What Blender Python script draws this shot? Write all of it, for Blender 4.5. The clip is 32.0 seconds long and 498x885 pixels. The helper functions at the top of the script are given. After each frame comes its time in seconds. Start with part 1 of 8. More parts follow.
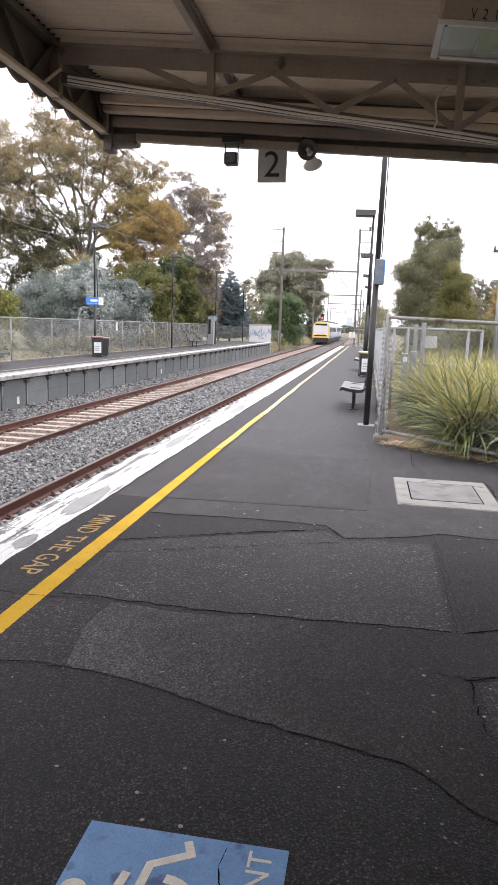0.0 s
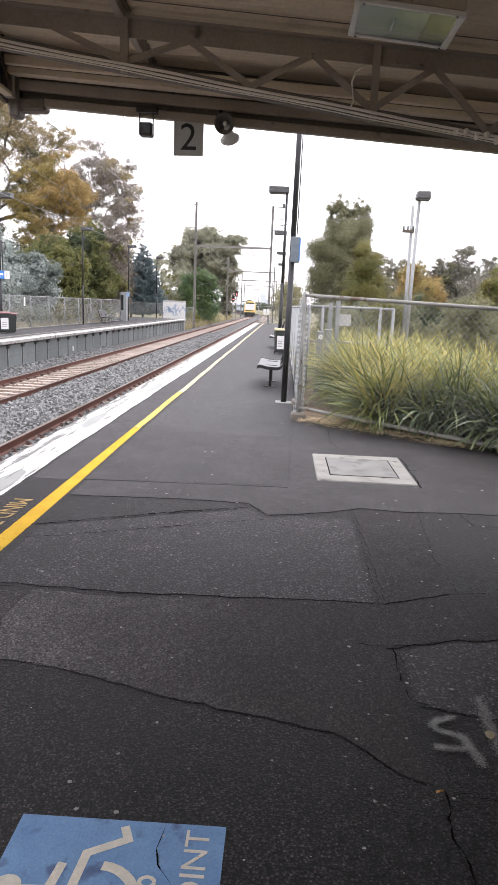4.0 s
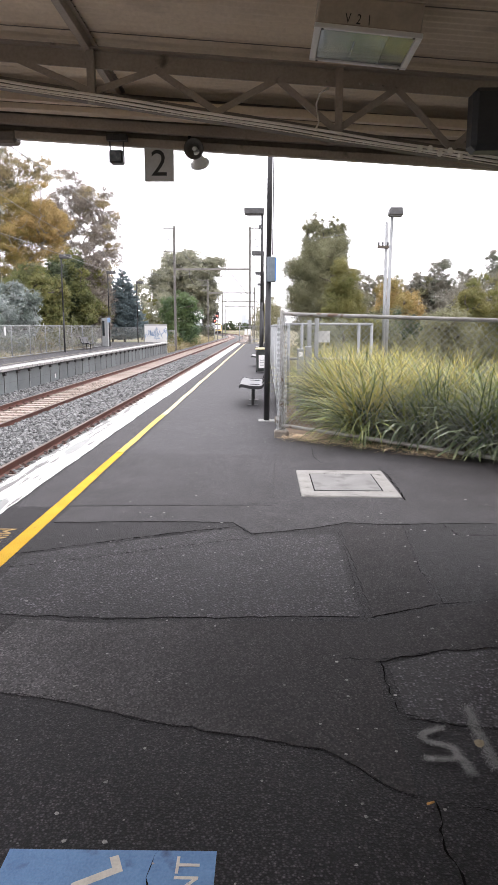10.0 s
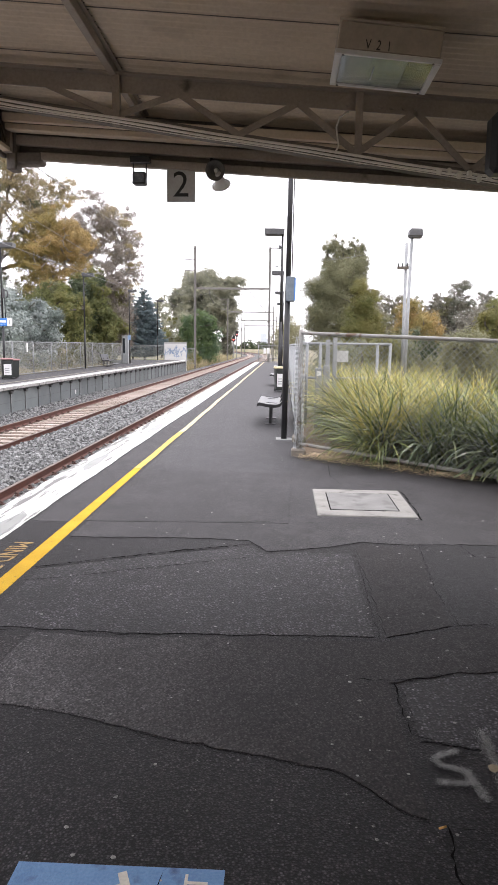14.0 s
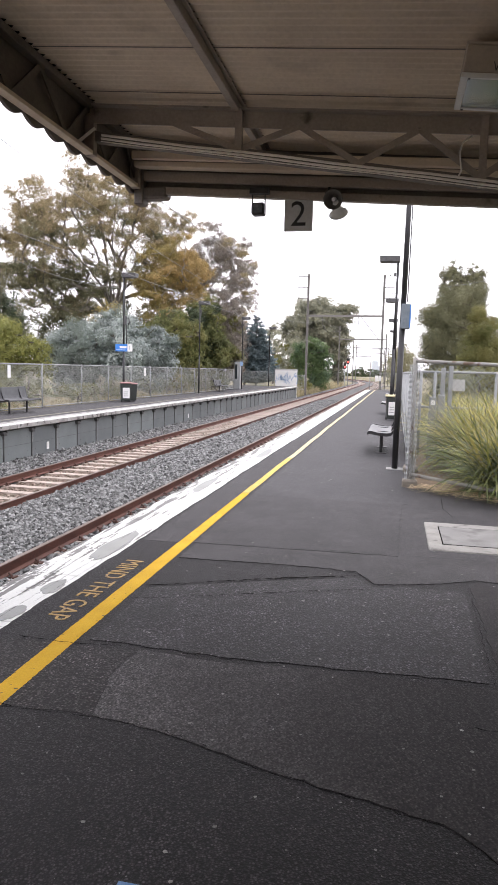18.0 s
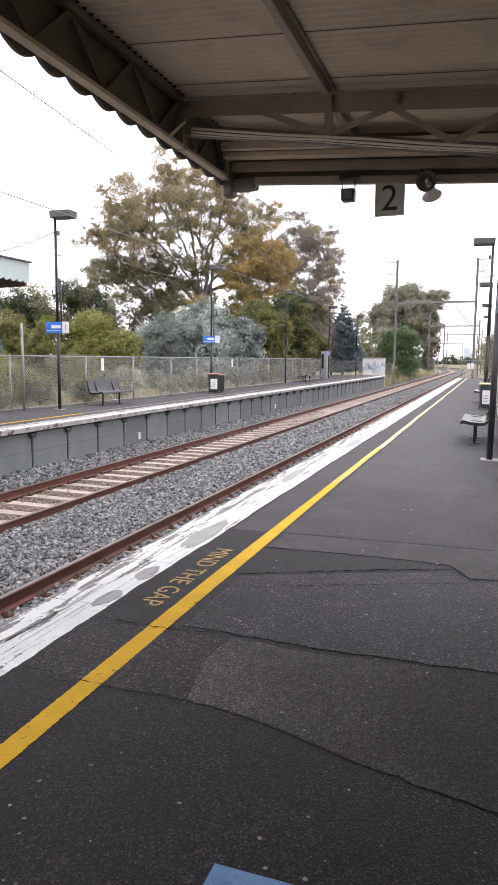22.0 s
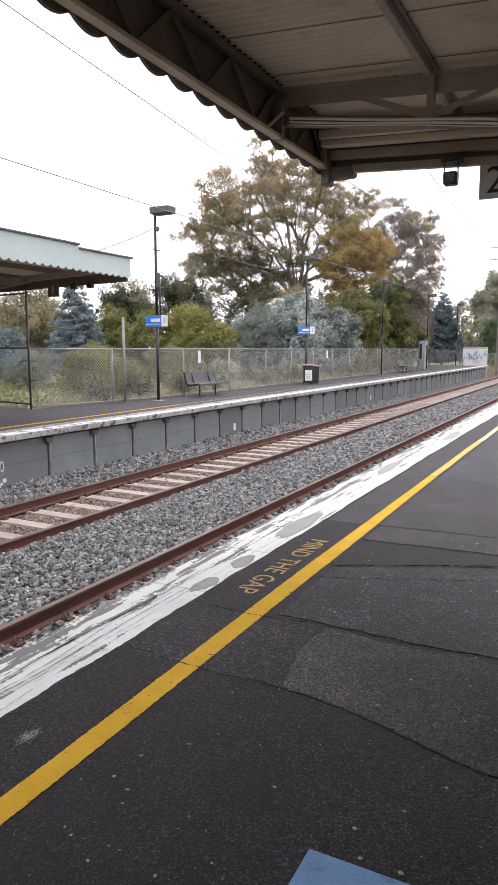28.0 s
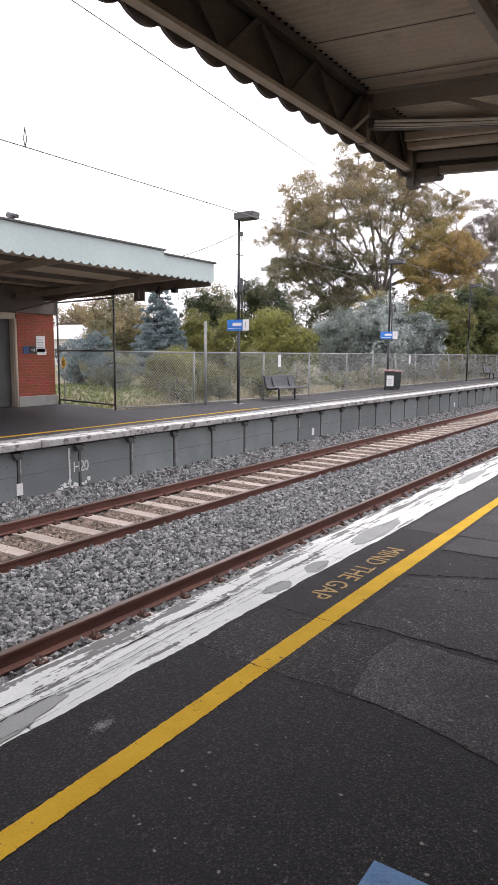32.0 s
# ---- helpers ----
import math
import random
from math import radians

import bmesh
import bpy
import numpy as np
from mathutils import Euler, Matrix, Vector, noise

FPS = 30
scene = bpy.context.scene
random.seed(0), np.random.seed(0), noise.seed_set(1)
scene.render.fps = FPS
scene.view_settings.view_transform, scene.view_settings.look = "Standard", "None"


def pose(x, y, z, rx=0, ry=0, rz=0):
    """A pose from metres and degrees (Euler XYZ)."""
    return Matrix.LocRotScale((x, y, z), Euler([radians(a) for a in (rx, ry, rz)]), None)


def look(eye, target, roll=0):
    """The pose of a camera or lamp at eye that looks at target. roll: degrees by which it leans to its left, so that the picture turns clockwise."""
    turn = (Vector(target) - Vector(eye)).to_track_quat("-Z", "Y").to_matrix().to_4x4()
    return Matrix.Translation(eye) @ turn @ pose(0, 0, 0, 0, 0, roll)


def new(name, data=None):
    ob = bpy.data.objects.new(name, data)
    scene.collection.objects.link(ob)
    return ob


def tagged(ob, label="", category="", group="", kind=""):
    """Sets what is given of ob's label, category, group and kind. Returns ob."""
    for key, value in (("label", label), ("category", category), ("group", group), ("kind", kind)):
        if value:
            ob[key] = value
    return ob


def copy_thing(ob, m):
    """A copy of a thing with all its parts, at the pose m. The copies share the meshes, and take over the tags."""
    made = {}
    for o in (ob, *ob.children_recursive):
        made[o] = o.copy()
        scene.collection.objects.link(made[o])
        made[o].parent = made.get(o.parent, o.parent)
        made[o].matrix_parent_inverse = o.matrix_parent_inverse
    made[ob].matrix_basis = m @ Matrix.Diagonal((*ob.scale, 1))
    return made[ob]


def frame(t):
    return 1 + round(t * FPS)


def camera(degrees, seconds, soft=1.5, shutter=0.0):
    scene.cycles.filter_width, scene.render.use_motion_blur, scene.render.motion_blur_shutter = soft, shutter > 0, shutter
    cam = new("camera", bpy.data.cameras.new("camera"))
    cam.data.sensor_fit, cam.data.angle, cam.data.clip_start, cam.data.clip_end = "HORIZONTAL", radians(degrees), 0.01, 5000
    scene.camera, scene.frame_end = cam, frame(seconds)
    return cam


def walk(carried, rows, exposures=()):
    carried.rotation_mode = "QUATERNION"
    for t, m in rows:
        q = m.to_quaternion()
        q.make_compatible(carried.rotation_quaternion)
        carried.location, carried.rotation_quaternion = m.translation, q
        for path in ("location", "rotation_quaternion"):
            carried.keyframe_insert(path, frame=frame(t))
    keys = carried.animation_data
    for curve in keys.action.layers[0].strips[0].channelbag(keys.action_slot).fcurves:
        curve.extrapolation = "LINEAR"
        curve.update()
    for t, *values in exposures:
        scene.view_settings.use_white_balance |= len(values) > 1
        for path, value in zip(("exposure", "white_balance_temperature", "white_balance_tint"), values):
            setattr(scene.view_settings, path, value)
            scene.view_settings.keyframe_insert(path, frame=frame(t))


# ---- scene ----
cam = camera(40.7, 32.0)
PATH = [
    (0, (1.3, -0.46, 1.502), (0.966, 1.482, 1.16), 1.9),
    (0.5, (1.244, -0.463, 1.498), (0.932, 1.47, 1.091), 2.9),
    (1, (1.223, -0.463, 1.502), (0.976, 1.481, 1.104), 3.2),
    (1.5, (1.225, -0.455, 1.504), (1.054, 1.5, 1.12), 3.8),
    (2, (1.23, -0.445, 1.509), (1.092, 1.514, 1.129), 3.7),
    (2.5, (1.242, -0.446, 1.504), (1.133, 1.513, 1.114), 3.3),
    (3, (1.249, -0.447, 1.507), (1.156, 1.512, 1.112), 2.9),
    (3.5, (1.252, -0.449, 1.508), (1.173, 1.51, 1.111), 2.8),
    (4, (1.253, -0.446, 1.508), (1.171, 1.512, 1.109), 2.4),
    (4.5, (1.256, -0.449, 1.506), (1.186, 1.511, 1.115), 2.3),
    (6.5, (1.281, -0.455, 1.51), (1.215, 1.506, 1.123), 1.3),
    (7, (1.28, -0.462, 1.509), (1.222, 1.5, 1.126), 1.3),
    (7.5, (1.275, -0.457, 1.507), (1.21, 1.504, 1.121), 1.6),
    (8, (1.279, -0.455, 1.506), (1.211, 1.507, 1.125), 1.1),
    (8.5, (1.282, -0.453, 1.504), (1.221, 1.509, 1.123), 1.0),
    (9, (1.285, -0.457, 1.507), (1.229, 1.508, 1.143), 0.6),
    (9.5, (1.29, -0.459, 1.507), (1.244, 1.508, 1.148), 0.6),
    (10, (1.293, -0.457, 1.507), (1.248, 1.514, 1.166), 0.1),
    (10.5, (1.288, -0.448, 1.506), (1.24, 1.523, 1.17), 0.3),
    (11, (1.29, -0.464, 1.505), (1.216, 1.507, 1.174), 0.5),
    (11.5, (1.294, -0.467, 1.501), (1.199, 1.506, 1.182), 0.9),
    (12, (1.3, -0.468, 1.5), (1.215, 1.506, 1.188), 0.6),
    (12.5, (1.304, -0.47, 1.501), (1.252, 1.505, 1.19), 0.1),
    (13, (1.3, -0.461, 1.499), (1.224, 1.516, 1.204), 0.8),
    (13.5, (1.296, -0.469, 1.502), (1.204, 1.508, 1.213), 1.1),
    (14, (1.302, -0.475, 1.504), (1.204, 1.502, 1.217), 0.7),
    (14.5, (1.302, -0.464, 1.502), (1.155, 1.506, 1.188), 0.6),
    (16.5, (1.312, -0.474, 1.506), (1.018, 1.485, 1.232), 1.7),
    (17, (1.308, -0.451, 1.505), (1.023, 1.509, 1.229), 1.4),
    (17.5, (1.296, -0.456, 1.505), (0.943, 1.5, 1.285), 1.4),
    (18, (1.285, -0.452, 1.505), (0.867, 1.492, 1.29), 1.4),
    (18.5, (1.28, -0.449, 1.503), (0.816, 1.483, 1.269), 1.3),
    (19, (1.301, -0.507, 1.504), (0.813, 1.417, 1.263), 1.0),
    (19.5, (1.306, -0.513, 1.51), (0.802, 1.407, 1.272), 0.7),
    (20, (1.292, -0.471, 1.505), (0.778, 1.448, 1.267), 0.5),
    (20.5, (1.286, -0.475, 1.507), (0.748, 1.438, 1.281), 0.5),
    (21, (1.282, -0.466, 1.506), (0.679, 1.425, 1.259), 0.2),
    (21.5, (1.27, -0.468, 1.502), (0.597, 1.399, 1.257), 0.2),
    (22, (1.258, -0.445, 1.502), (0.595, 1.426, 1.254), 0.5),
    (22.5, (1.259, -0.45, 1.503), (0.6, 1.421, 1.251), 0.7),
    (23, (1.261, -0.445, 1.501), (0.594, 1.425, 1.258), 0.8),
    (23.5, (1.27, -0.468, 1.498), (0.568, 1.389, 1.257), 0.6),
    (24, (1.271, -0.462, 1.5), (0.529, 1.379, 1.259), 0.3),
    (24.5, (1.269, -0.465, 1.499), (0.48, 1.356, 1.255), 0.3),
    (25, (1.266, -0.458, 1.497), (0.451, 1.35, 1.239), 0.4),
    (25.5, (1.272, -0.478, 1.501), (0.459, 1.333, 1.263), 0.6),
    (27.5, (1.273, -0.487, 1.499), (0.372, 1.278, 1.225), -0.2),
    (28, (1.251, -0.461, 1.498), (0.334, 1.295, 1.224), -0.1),
    (28.5, (1.246, -0.457, 1.493), (0.307, 1.289, 1.227), 0.4),
    (29, (1.252, -0.46, 1.492), (0.309, 1.285, 1.232), 0.9),
    (29.5, (1.26, -0.477, 1.492), (0.3, 1.257, 1.23), 1.1),
    (30, (1.267, -0.485, 1.495), (0.288, 1.24, 1.237), 1.4),
    (30.5, (1.277, -0.49, 1.497), (0.261, 1.213, 1.234), 1.3),
    (31, (1.269, -0.475, 1.498), (0.212, 1.203, 1.24), 0.5),
    (31.5, (1.265, -0.472, 1.497), (0.183, 1.191, 1.247), 0.5),
    (32, (1.269, -0.463, 1.496), (0.151, 1.174, 1.234), 0.4),
]
walk(cam, [(t, look(e, g, r)) for t, e, g, r in PATH], [(0, 0.82, 6350, 17), (4, 0.91, 6350, 16), (9, 1.0, 6350, 16), (14, 0.93, 6350, 16), (19, 0.72, 6350, 17), (25, 0.64, 6350, 17), (32, 0.46, 6350, 17)])

# ---- world and light ----
world = bpy.data.worlds.new("overcast_sky")
scene.world = world
world.use_nodes = True
_n, _l = world.node_tree.nodes, world.node_tree.links
sky = _n.new("ShaderNodeTexSky")
sky.sky_type, sky.sun_disc = "NISHITA", False
sky.sun_elevation, sky.sun_rotation = radians(52), radians(200)
sky.air_density, sky.dust_density, sky.ozone_density = 1.0, 1.0, 1.0
grey = _n.new("ShaderNodeHueSaturation")
grey.inputs["Saturation"].default_value = 0.12
_l.new(sky.outputs[0], grey.inputs["Color"])
# an even layer of cloud over the clear sky
cloud = _n.new("ShaderNodeMix")
cloud.data_type = "RGBA"
cloud.inputs["Factor"].default_value = 0.75
cloud.inputs["B"].default_value = (10.0, 9.9, 10.0, 1)
_l.new(grey.outputs[0], cloud.inputs["A"])
_l.new(cloud.outputs["Result"], _n["Background"].inputs["Color"])
_n["Background"].inputs["Strength"].default_value = 0.15

sun = new("sun", bpy.data.lights.new("sun", "SUN"))
sun.data.energy, sun.data.angle, sun.data.color = 0.9, radians(25), (1.0, 0.97, 0.93)
sun.matrix_basis = look((0, 0, 60), (0 + 60 * math.sin(radians(200)) * 0.62, 60 * math.cos(radians(200)) * 0.62, 0)) 

# ---- materials ----
MATS = {}


def mk(name, c1, c2, rough=0.7, scale=6.0, bump=0.15, fine=60.0, metal=0.0, vary="", amount=0.25, stretch=(1, 1, 1), spec=0.5, translucent=0.0, stain=None):
    """A painted or natural surface: two tones mixed by a broad and a fine noise, relief, and a spread per object or island."""
    m = bpy.data.materials.new(name)
    m.use_nodes = True
    n, l = m.node_tree.nodes, m.node_tree.links
    b = n["Principled BSDF"]
    co = n.new("ShaderNodeTexCoord")
    mp = n.new("ShaderNodeMapping")
    mp.inputs["Scale"].default_value = stretch
    l.new(co.outputs["Object"], mp.inputs["Vector"])
    broad, small = n.new("ShaderNodeTexNoise"), n.new("ShaderNodeTexNoise")
    broad.inputs["Scale"].default_value, broad.inputs["Detail"].default_value = scale, 6
    small.inputs["Scale"].default_value, small.inputs["Detail"].default_value = fine, 3
    l.new(mp.outputs[0], broad.inputs["Vector"])
    l.new(mp.outputs[0], small.inputs["Vector"])
    mixv = n.new("ShaderNodeMix")
    mixv.inputs["Factor"].default_value = 0.45
    l.new(broad.outputs["Fac"], mixv.inputs["A"])
    l.new(small.outputs["Fac"], mixv.inputs["B"])
    ramp = n.new("ShaderNodeValToRGB")
    ramp.color_ramp.elements[0].position, ramp.color_ramp.elements[1].position = 0.36, 0.64
    ramp.color_ramp.elements[0].color, ramp.color_ramp.elements[1].color = (*c1, 1), (*c2, 1)
    l.new(mixv.outputs["Result"], ramp.inputs["Fac"])
    col = ramp.outputs["Color"]
    if vary:
        hs = n.new("ShaderNodeHueSaturation")
        src = n.new("ShaderNodeObjectInfo" if vary == "object" else "ShaderNodeNewGeometry")
        rnd = src.outputs["Random" if vary == "object" else "Random Per Island"]
        mr = n.new("ShaderNodeMapRange")
        mr.inputs["To Min"].default_value, mr.inputs["To Max"].default_value = 1 - amount, 1 + amount
        l.new(rnd, mr.inputs["Value"])
        l.new(mr.outputs[0], hs.inputs["Value"])
        mh = n.new("ShaderNodeMapRange")
        mh.inputs["To Min"].default_value, mh.inputs["To Max"].default_value = 0.5 + amount * 0.06, 0.5 - amount * 0.06
        l.new(rnd, mh.inputs["Value"])
        l.new(mh.outputs[0], hs.inputs["Hue"])
        l.new(col, hs.inputs["Color"])
        col = hs.outputs["Color"]
    if stain:
        st = n.new("ShaderNodeTexNoise")
        st.inputs["Scale"].default_value, st.inputs["Detail"].default_value = stain[1], 8
        l.new(mp.outputs[0], st.inputs["Vector"])
        sr = n.new("ShaderNodeValToRGB")
        sr.color_ramp.elements[0].position, sr.color_ramp.elements[1].position = stain[2], stain[2] + stain[3]
        l.new(st.outputs["Fac"], sr.inputs["Fac"])
        sm = n.new("ShaderNodeMix")
        sm.data_type = "RGBA"
        l.new(sr.outputs["Color"], sm.inputs["Factor"])
        l.new(col, sm.inputs["A"])
        sm.inputs["B"].default_value = (*stain[0], 1)
        col = sm.outputs["Result"]
    l.new(col, b.inputs["Base Color"])
    b.inputs["Metallic"].default_value = metal
    b.inputs["Specular IOR Level"].default_value = spec
    rr = n.new("ShaderNodeMapRange")
    rr.inputs["To Min"].default_value, rr.inputs["To Max"].default_value = max(0.03, rough - 0.1), min(1, rough + 0.12)
    l.new(mixv.outputs["Result"], rr.inputs["Value"])
    l.new(rr.outputs[0], b.inputs["Roughness"])
    if bump:
        bp = n.new("ShaderNodeBump")
        bp.inputs["Strength"].default_value, bp.inputs["Distance"].default_value = bump, 0.01
        l.new(small.outputs["Fac"], bp.inputs["Height"])
        l.new(bp.outputs[0], b.inputs["Normal"])
    if translucent:
        tr, ms = n.new("ShaderNodeBsdfTranslucent"), n.new("ShaderNodeMixShader")
        ms.inputs[0].default_value = translucent
        l.new(col, tr.inputs["Color"])
        l.new(b.outputs[0], ms.inputs[1])
        l.new(tr.outputs[0], ms.inputs[2])
        l.new(ms.outputs[0], n["Material Output"].inputs["Surface"])
    MATS[name] = m
    return m


def asphalt_mat(name, dark, light, speck, rough=0.72, coarse=150.0, relief=0.8, worn=None):
    """Asphalt: a broad worn tone, fine gritty aggregate with relief and pits, a few bright chips."""
    m = mk(name, dark, light, rough, 0.8, 1.0, 7.0)
    n, l = m.node_tree.nodes, m.node_tree.links
    b = n["Principled BSDF"]
    col = b.inputs["Base Color"].links[0].from_socket
    co = n["Texture Coordinate"]
    if worn:
        # the repair wears to the older surface across the platform, with shade painted in
        xyz, no, ad, mr, mx = n.new("ShaderNodeSeparateXYZ"), n.new("ShaderNodeTexNoise"), n.new("ShaderNodeMath"), n.new("ShaderNodeMapRange"), n.new("ShaderNodeMix")
        no.inputs["Scale"].default_value, no.inputs["Detail"].default_value = 2.2, 7
        l.new(co.outputs["Object"], xyz.inputs[0])
        l.new(co.outputs["Object"], no.inputs["Vector"])
        ad.operation, ad.inputs[1].default_value = "MULTIPLY_ADD", 1.6
        l.new(no.outputs["Fac"], ad.inputs[0])
        l.new(xyz.outputs["X"], ad.inputs[2])
        mr.inputs["From Min"].default_value, mr.inputs["From Max"].default_value = worn[0], worn[1]
        l.new(ad.outputs[0], mr.inputs["Value"])
        mx.data_type = "RGBA"
        l.new(mr.outputs[0], mx.inputs["Factor"])
        l.new(col, mx.inputs["A"])
        mx.inputs["B"].default_value = (*worn[2], 1)
        col = mx.outputs["Result"]
    vo = n.new("ShaderNodeTexVoronoi")
    vo.inputs["Scale"].default_value = coarse
    l.new(co.outputs["Object"], vo.inputs["Vector"])
    pick = n.new("ShaderNodeSeparateColor")
    l.new(vo.outputs["Color"], pick.inputs[0])
    grit = n.new("ShaderNodeValToRGB")
    e = grit.color_ramp.elements
    e[0].position, e[0].color = 0.0, (0.36, 0.36, 0.38, 1)
    e[1].position, e[1].color = 1.0, (1.15 + 0.95 * relief, 1.15 + 0.95 * relief, 1.15 + 0.95 * relief, 1)
    k = e.new(0.85)
    k.color = (1.12, 1.12, 1.12, 1)
    l.new(pick.outputs[1], grit.inputs["Fac"])
    big = n.new("ShaderNodeTexNoise")
    big.inputs["Scale"].default_value, big.inputs["Detail"].default_value, big.inputs["Roughness"].default_value = coarse * 0.6, 4, 0.6
    l.new(co.outputs["Object"], big.inputs["Vector"])
    pits = n.new("ShaderNodeMapRange")
    pits.inputs["From Min"].default_value, pits.inputs["From Max"].default_value = 0.3, 1.0
    dome, proud, lump = (n.new("ShaderNodeMath") for _ in range(3))
    dome.operation, dome.inputs[1].default_value, dome.inputs[2].default_value = "MULTIPLY_ADD", -1.3, 1.0
    dome.use_clamp = True
    l.new(vo.outputs["Distance"], dome.inputs[0])
    proud.operation = "MULTIPLY"
    l.new(dome.outputs[0], proud.inputs[0])
    l.new(pick.outputs[1], proud.inputs[1])
    lump.operation, lump.inputs[1].default_value = "MULTIPLY_ADD", 0.8
    l.new(big.outputs["Fac"], lump.inputs[0])
    l.new(proud.outputs[0], lump.inputs[2])
    l.new(lump.outputs[0], pits.inputs["Value"])
    # pits darkened and stone tops lightened in colour, as light would do
    pit_shade = n.new("ShaderNodeMapRange")
    pit_shade.inputs["To Min"].default_value, pit_shade.inputs["To Max"].default_value = 1 - 0.5 * relief, 1 + 0.75 * relief
    l.new(pits.outputs[0], pit_shade.inputs["Value"])
    # shade in the gaps between the stones, painted as darker colour
    gaps = n.new("ShaderNodeMapRange")
    gaps.inputs["From Min"].default_value, gaps.inputs["From Max"].default_value = 0.32, 0.62
    gaps.inputs["To Min"].default_value, gaps.inputs["To Max"].default_value = 1 + 0.15 * relief, 1 - 0.55 * min(1.0, relief)
    l.new(vo.outputs["Distance"], gaps.inputs["Value"])
    deep = n.new("ShaderNodeMath")
    deep.operation = "MULTIPLY"
    l.new(pit_shade.outputs[0], deep.inputs[0])
    l.new(gaps.outputs[0], deep.inputs[1])
    pitted = n.new("ShaderNodeMix")
    pitted.data_type, pitted.blend_type = "RGBA", "MULTIPLY"
    pitted.inputs["Factor"].default_value = 1.0
    l.new(grit.outputs["Color"], pitted.inputs["A"])
    l.new(deep.outputs[0], pitted.inputs["B"])
    tone = n.new("ShaderNodeMix")
    tone.data_type, tone.blend_type = "RGBA", "MULTIPLY"
    tone.inputs["Factor"].default_value = 1.0
    l.new(col, tone.inputs["A"])
    l.new(pitted.outputs["Result"], tone.inputs["B"])
    dust = n.new("ShaderNodeTexNoise")
    dust.inputs["Scale"].default_value, dust.inputs["Detail"].default_value, dust.inputs["Roughness"].default_value = 2.6, 9, 0.68
    l.new(co.outputs["Object"], dust.inputs["Vector"])
    spread_ = n.new("ShaderNodeMapRange")
    spread_.inputs["From Min"].default_value, spread_.inputs["From Max"].default_value = 0.3, 0.7
    spread_.inputs["To Min"].default_value, spread_.inputs["To Max"].default_value = 1 - 0.38 * relief, 1 + 0.38 * relief
    l.new(dust.outputs["Fac"], spread_.inputs["Value"])
    stained = n.new("ShaderNodeMix")
    stained.data_type, stained.blend_type = "RGBA", "MULTIPLY"
    stained.inputs["Factor"].default_value = 1.0
    l.new(tone.outputs["Result"], stained.inputs["A"])
    l.new(spread_.outputs[0], stained.inputs["B"])
    tone = stained
    chip = n.new("ShaderNodeTexVoronoi")
    chip.inputs["Scale"].default_value = 42.0
    l.new(co.outputs["Object"], chip.inputs["Vector"])
    cp = n.new("ShaderNodeSeparateColor")
    l.new(chip.outputs["Color"], cp.inputs[0])
    near, some, both = (n.new("ShaderNodeMath") for _ in range(3))
    near.operation, near.inputs[1].default_value = "LESS_THAN", 0.14
    some.operation, some.inputs[1].default_value = "GREATER_THAN", 0.972
    both.operation = "MULTIPLY"
    l.new(chip.outputs["Distance"], near.inputs[0])
    l.new(cp.outputs[0], some.inputs[0])
    l.new(near.outputs[0], both.inputs[0])
    l.new(some.outputs[0], both.inputs[1])
    add = n.new("ShaderNodeMix")
    add.data_type = "RGBA"
    l.new(both.outputs[0], add.inputs["Factor"])
    l.new(tone.outputs["Result"], add.inputs["A"])
    add.inputs["B"].default_value = (*speck, 1)
    l.new(add.outputs["Result"], b.inputs["Base Color"])
    b.inputs["Specular IOR Level"].default_value = 0.24
    bp = [x for x in n if x.type == "BUMP"][0]
    bp.inputs["Strength"].default_value, bp.inputs["Distance"].default_value = min(1.0, relief), 0.0026
    l.new(pits.outputs[0], bp.inputs["Height"])
    return m


# canopy shade is partly put into this near-black base colour
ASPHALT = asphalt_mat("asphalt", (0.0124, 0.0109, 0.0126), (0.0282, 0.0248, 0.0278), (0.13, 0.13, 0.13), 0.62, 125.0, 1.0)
ASPHALT_COARSE = asphalt_mat("asphalt_coarse", (0.02, 0.0172, 0.018), (0.044, 0.0378, 0.039), (0.13, 0.13, 0.13), 0.62, 95.0, 1.25)
ASPHALT_PATCH = asphalt_mat("asphalt_patch", (0.066, 0.0617, 0.063), (0.108, 0.1012, 0.103), (0.15, 0.15, 0.14), 0.7, 115.0, 0.42, (1.05, 2.1, (0.0335, 0.0294, 0.0302)))
ASPHALT_DARK = asphalt_mat("asphalt_dark", (0.0208, 0.0187, 0.0213), (0.0445, 0.0402, 0.0446), (0.14, 0.14, 0.145), 0.58, 85.0, 1.2)
# darker towards the fence: brown stain plus building shade put into the colour
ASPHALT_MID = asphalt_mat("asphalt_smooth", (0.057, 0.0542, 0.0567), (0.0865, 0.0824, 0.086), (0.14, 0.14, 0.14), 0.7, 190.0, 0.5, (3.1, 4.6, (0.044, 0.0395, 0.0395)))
# worn grey, with open-sky light put into the paler colour
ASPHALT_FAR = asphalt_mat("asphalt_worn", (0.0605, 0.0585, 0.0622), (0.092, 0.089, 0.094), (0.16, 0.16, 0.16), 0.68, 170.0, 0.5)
BEIGE = mk("dried_beige_spill", (0.22, 0.18, 0.11), (0.32, 0.27, 0.18), 0.8, 40, 0.2, 120)
BEIGE_ORANGE = mk("orange_paper", (0.6, 0.32, 0.09), (0.7, 0.42, 0.15), 0.7, 40, 0.1, 120)
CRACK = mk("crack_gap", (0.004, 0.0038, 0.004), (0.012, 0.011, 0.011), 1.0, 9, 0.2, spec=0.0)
WHITE_LINE = mk("worn_white_paint", (0.62, 0.635, 0.615), (0.79, 0.8, 0.775), 0.62, 3, 0.2, 80)


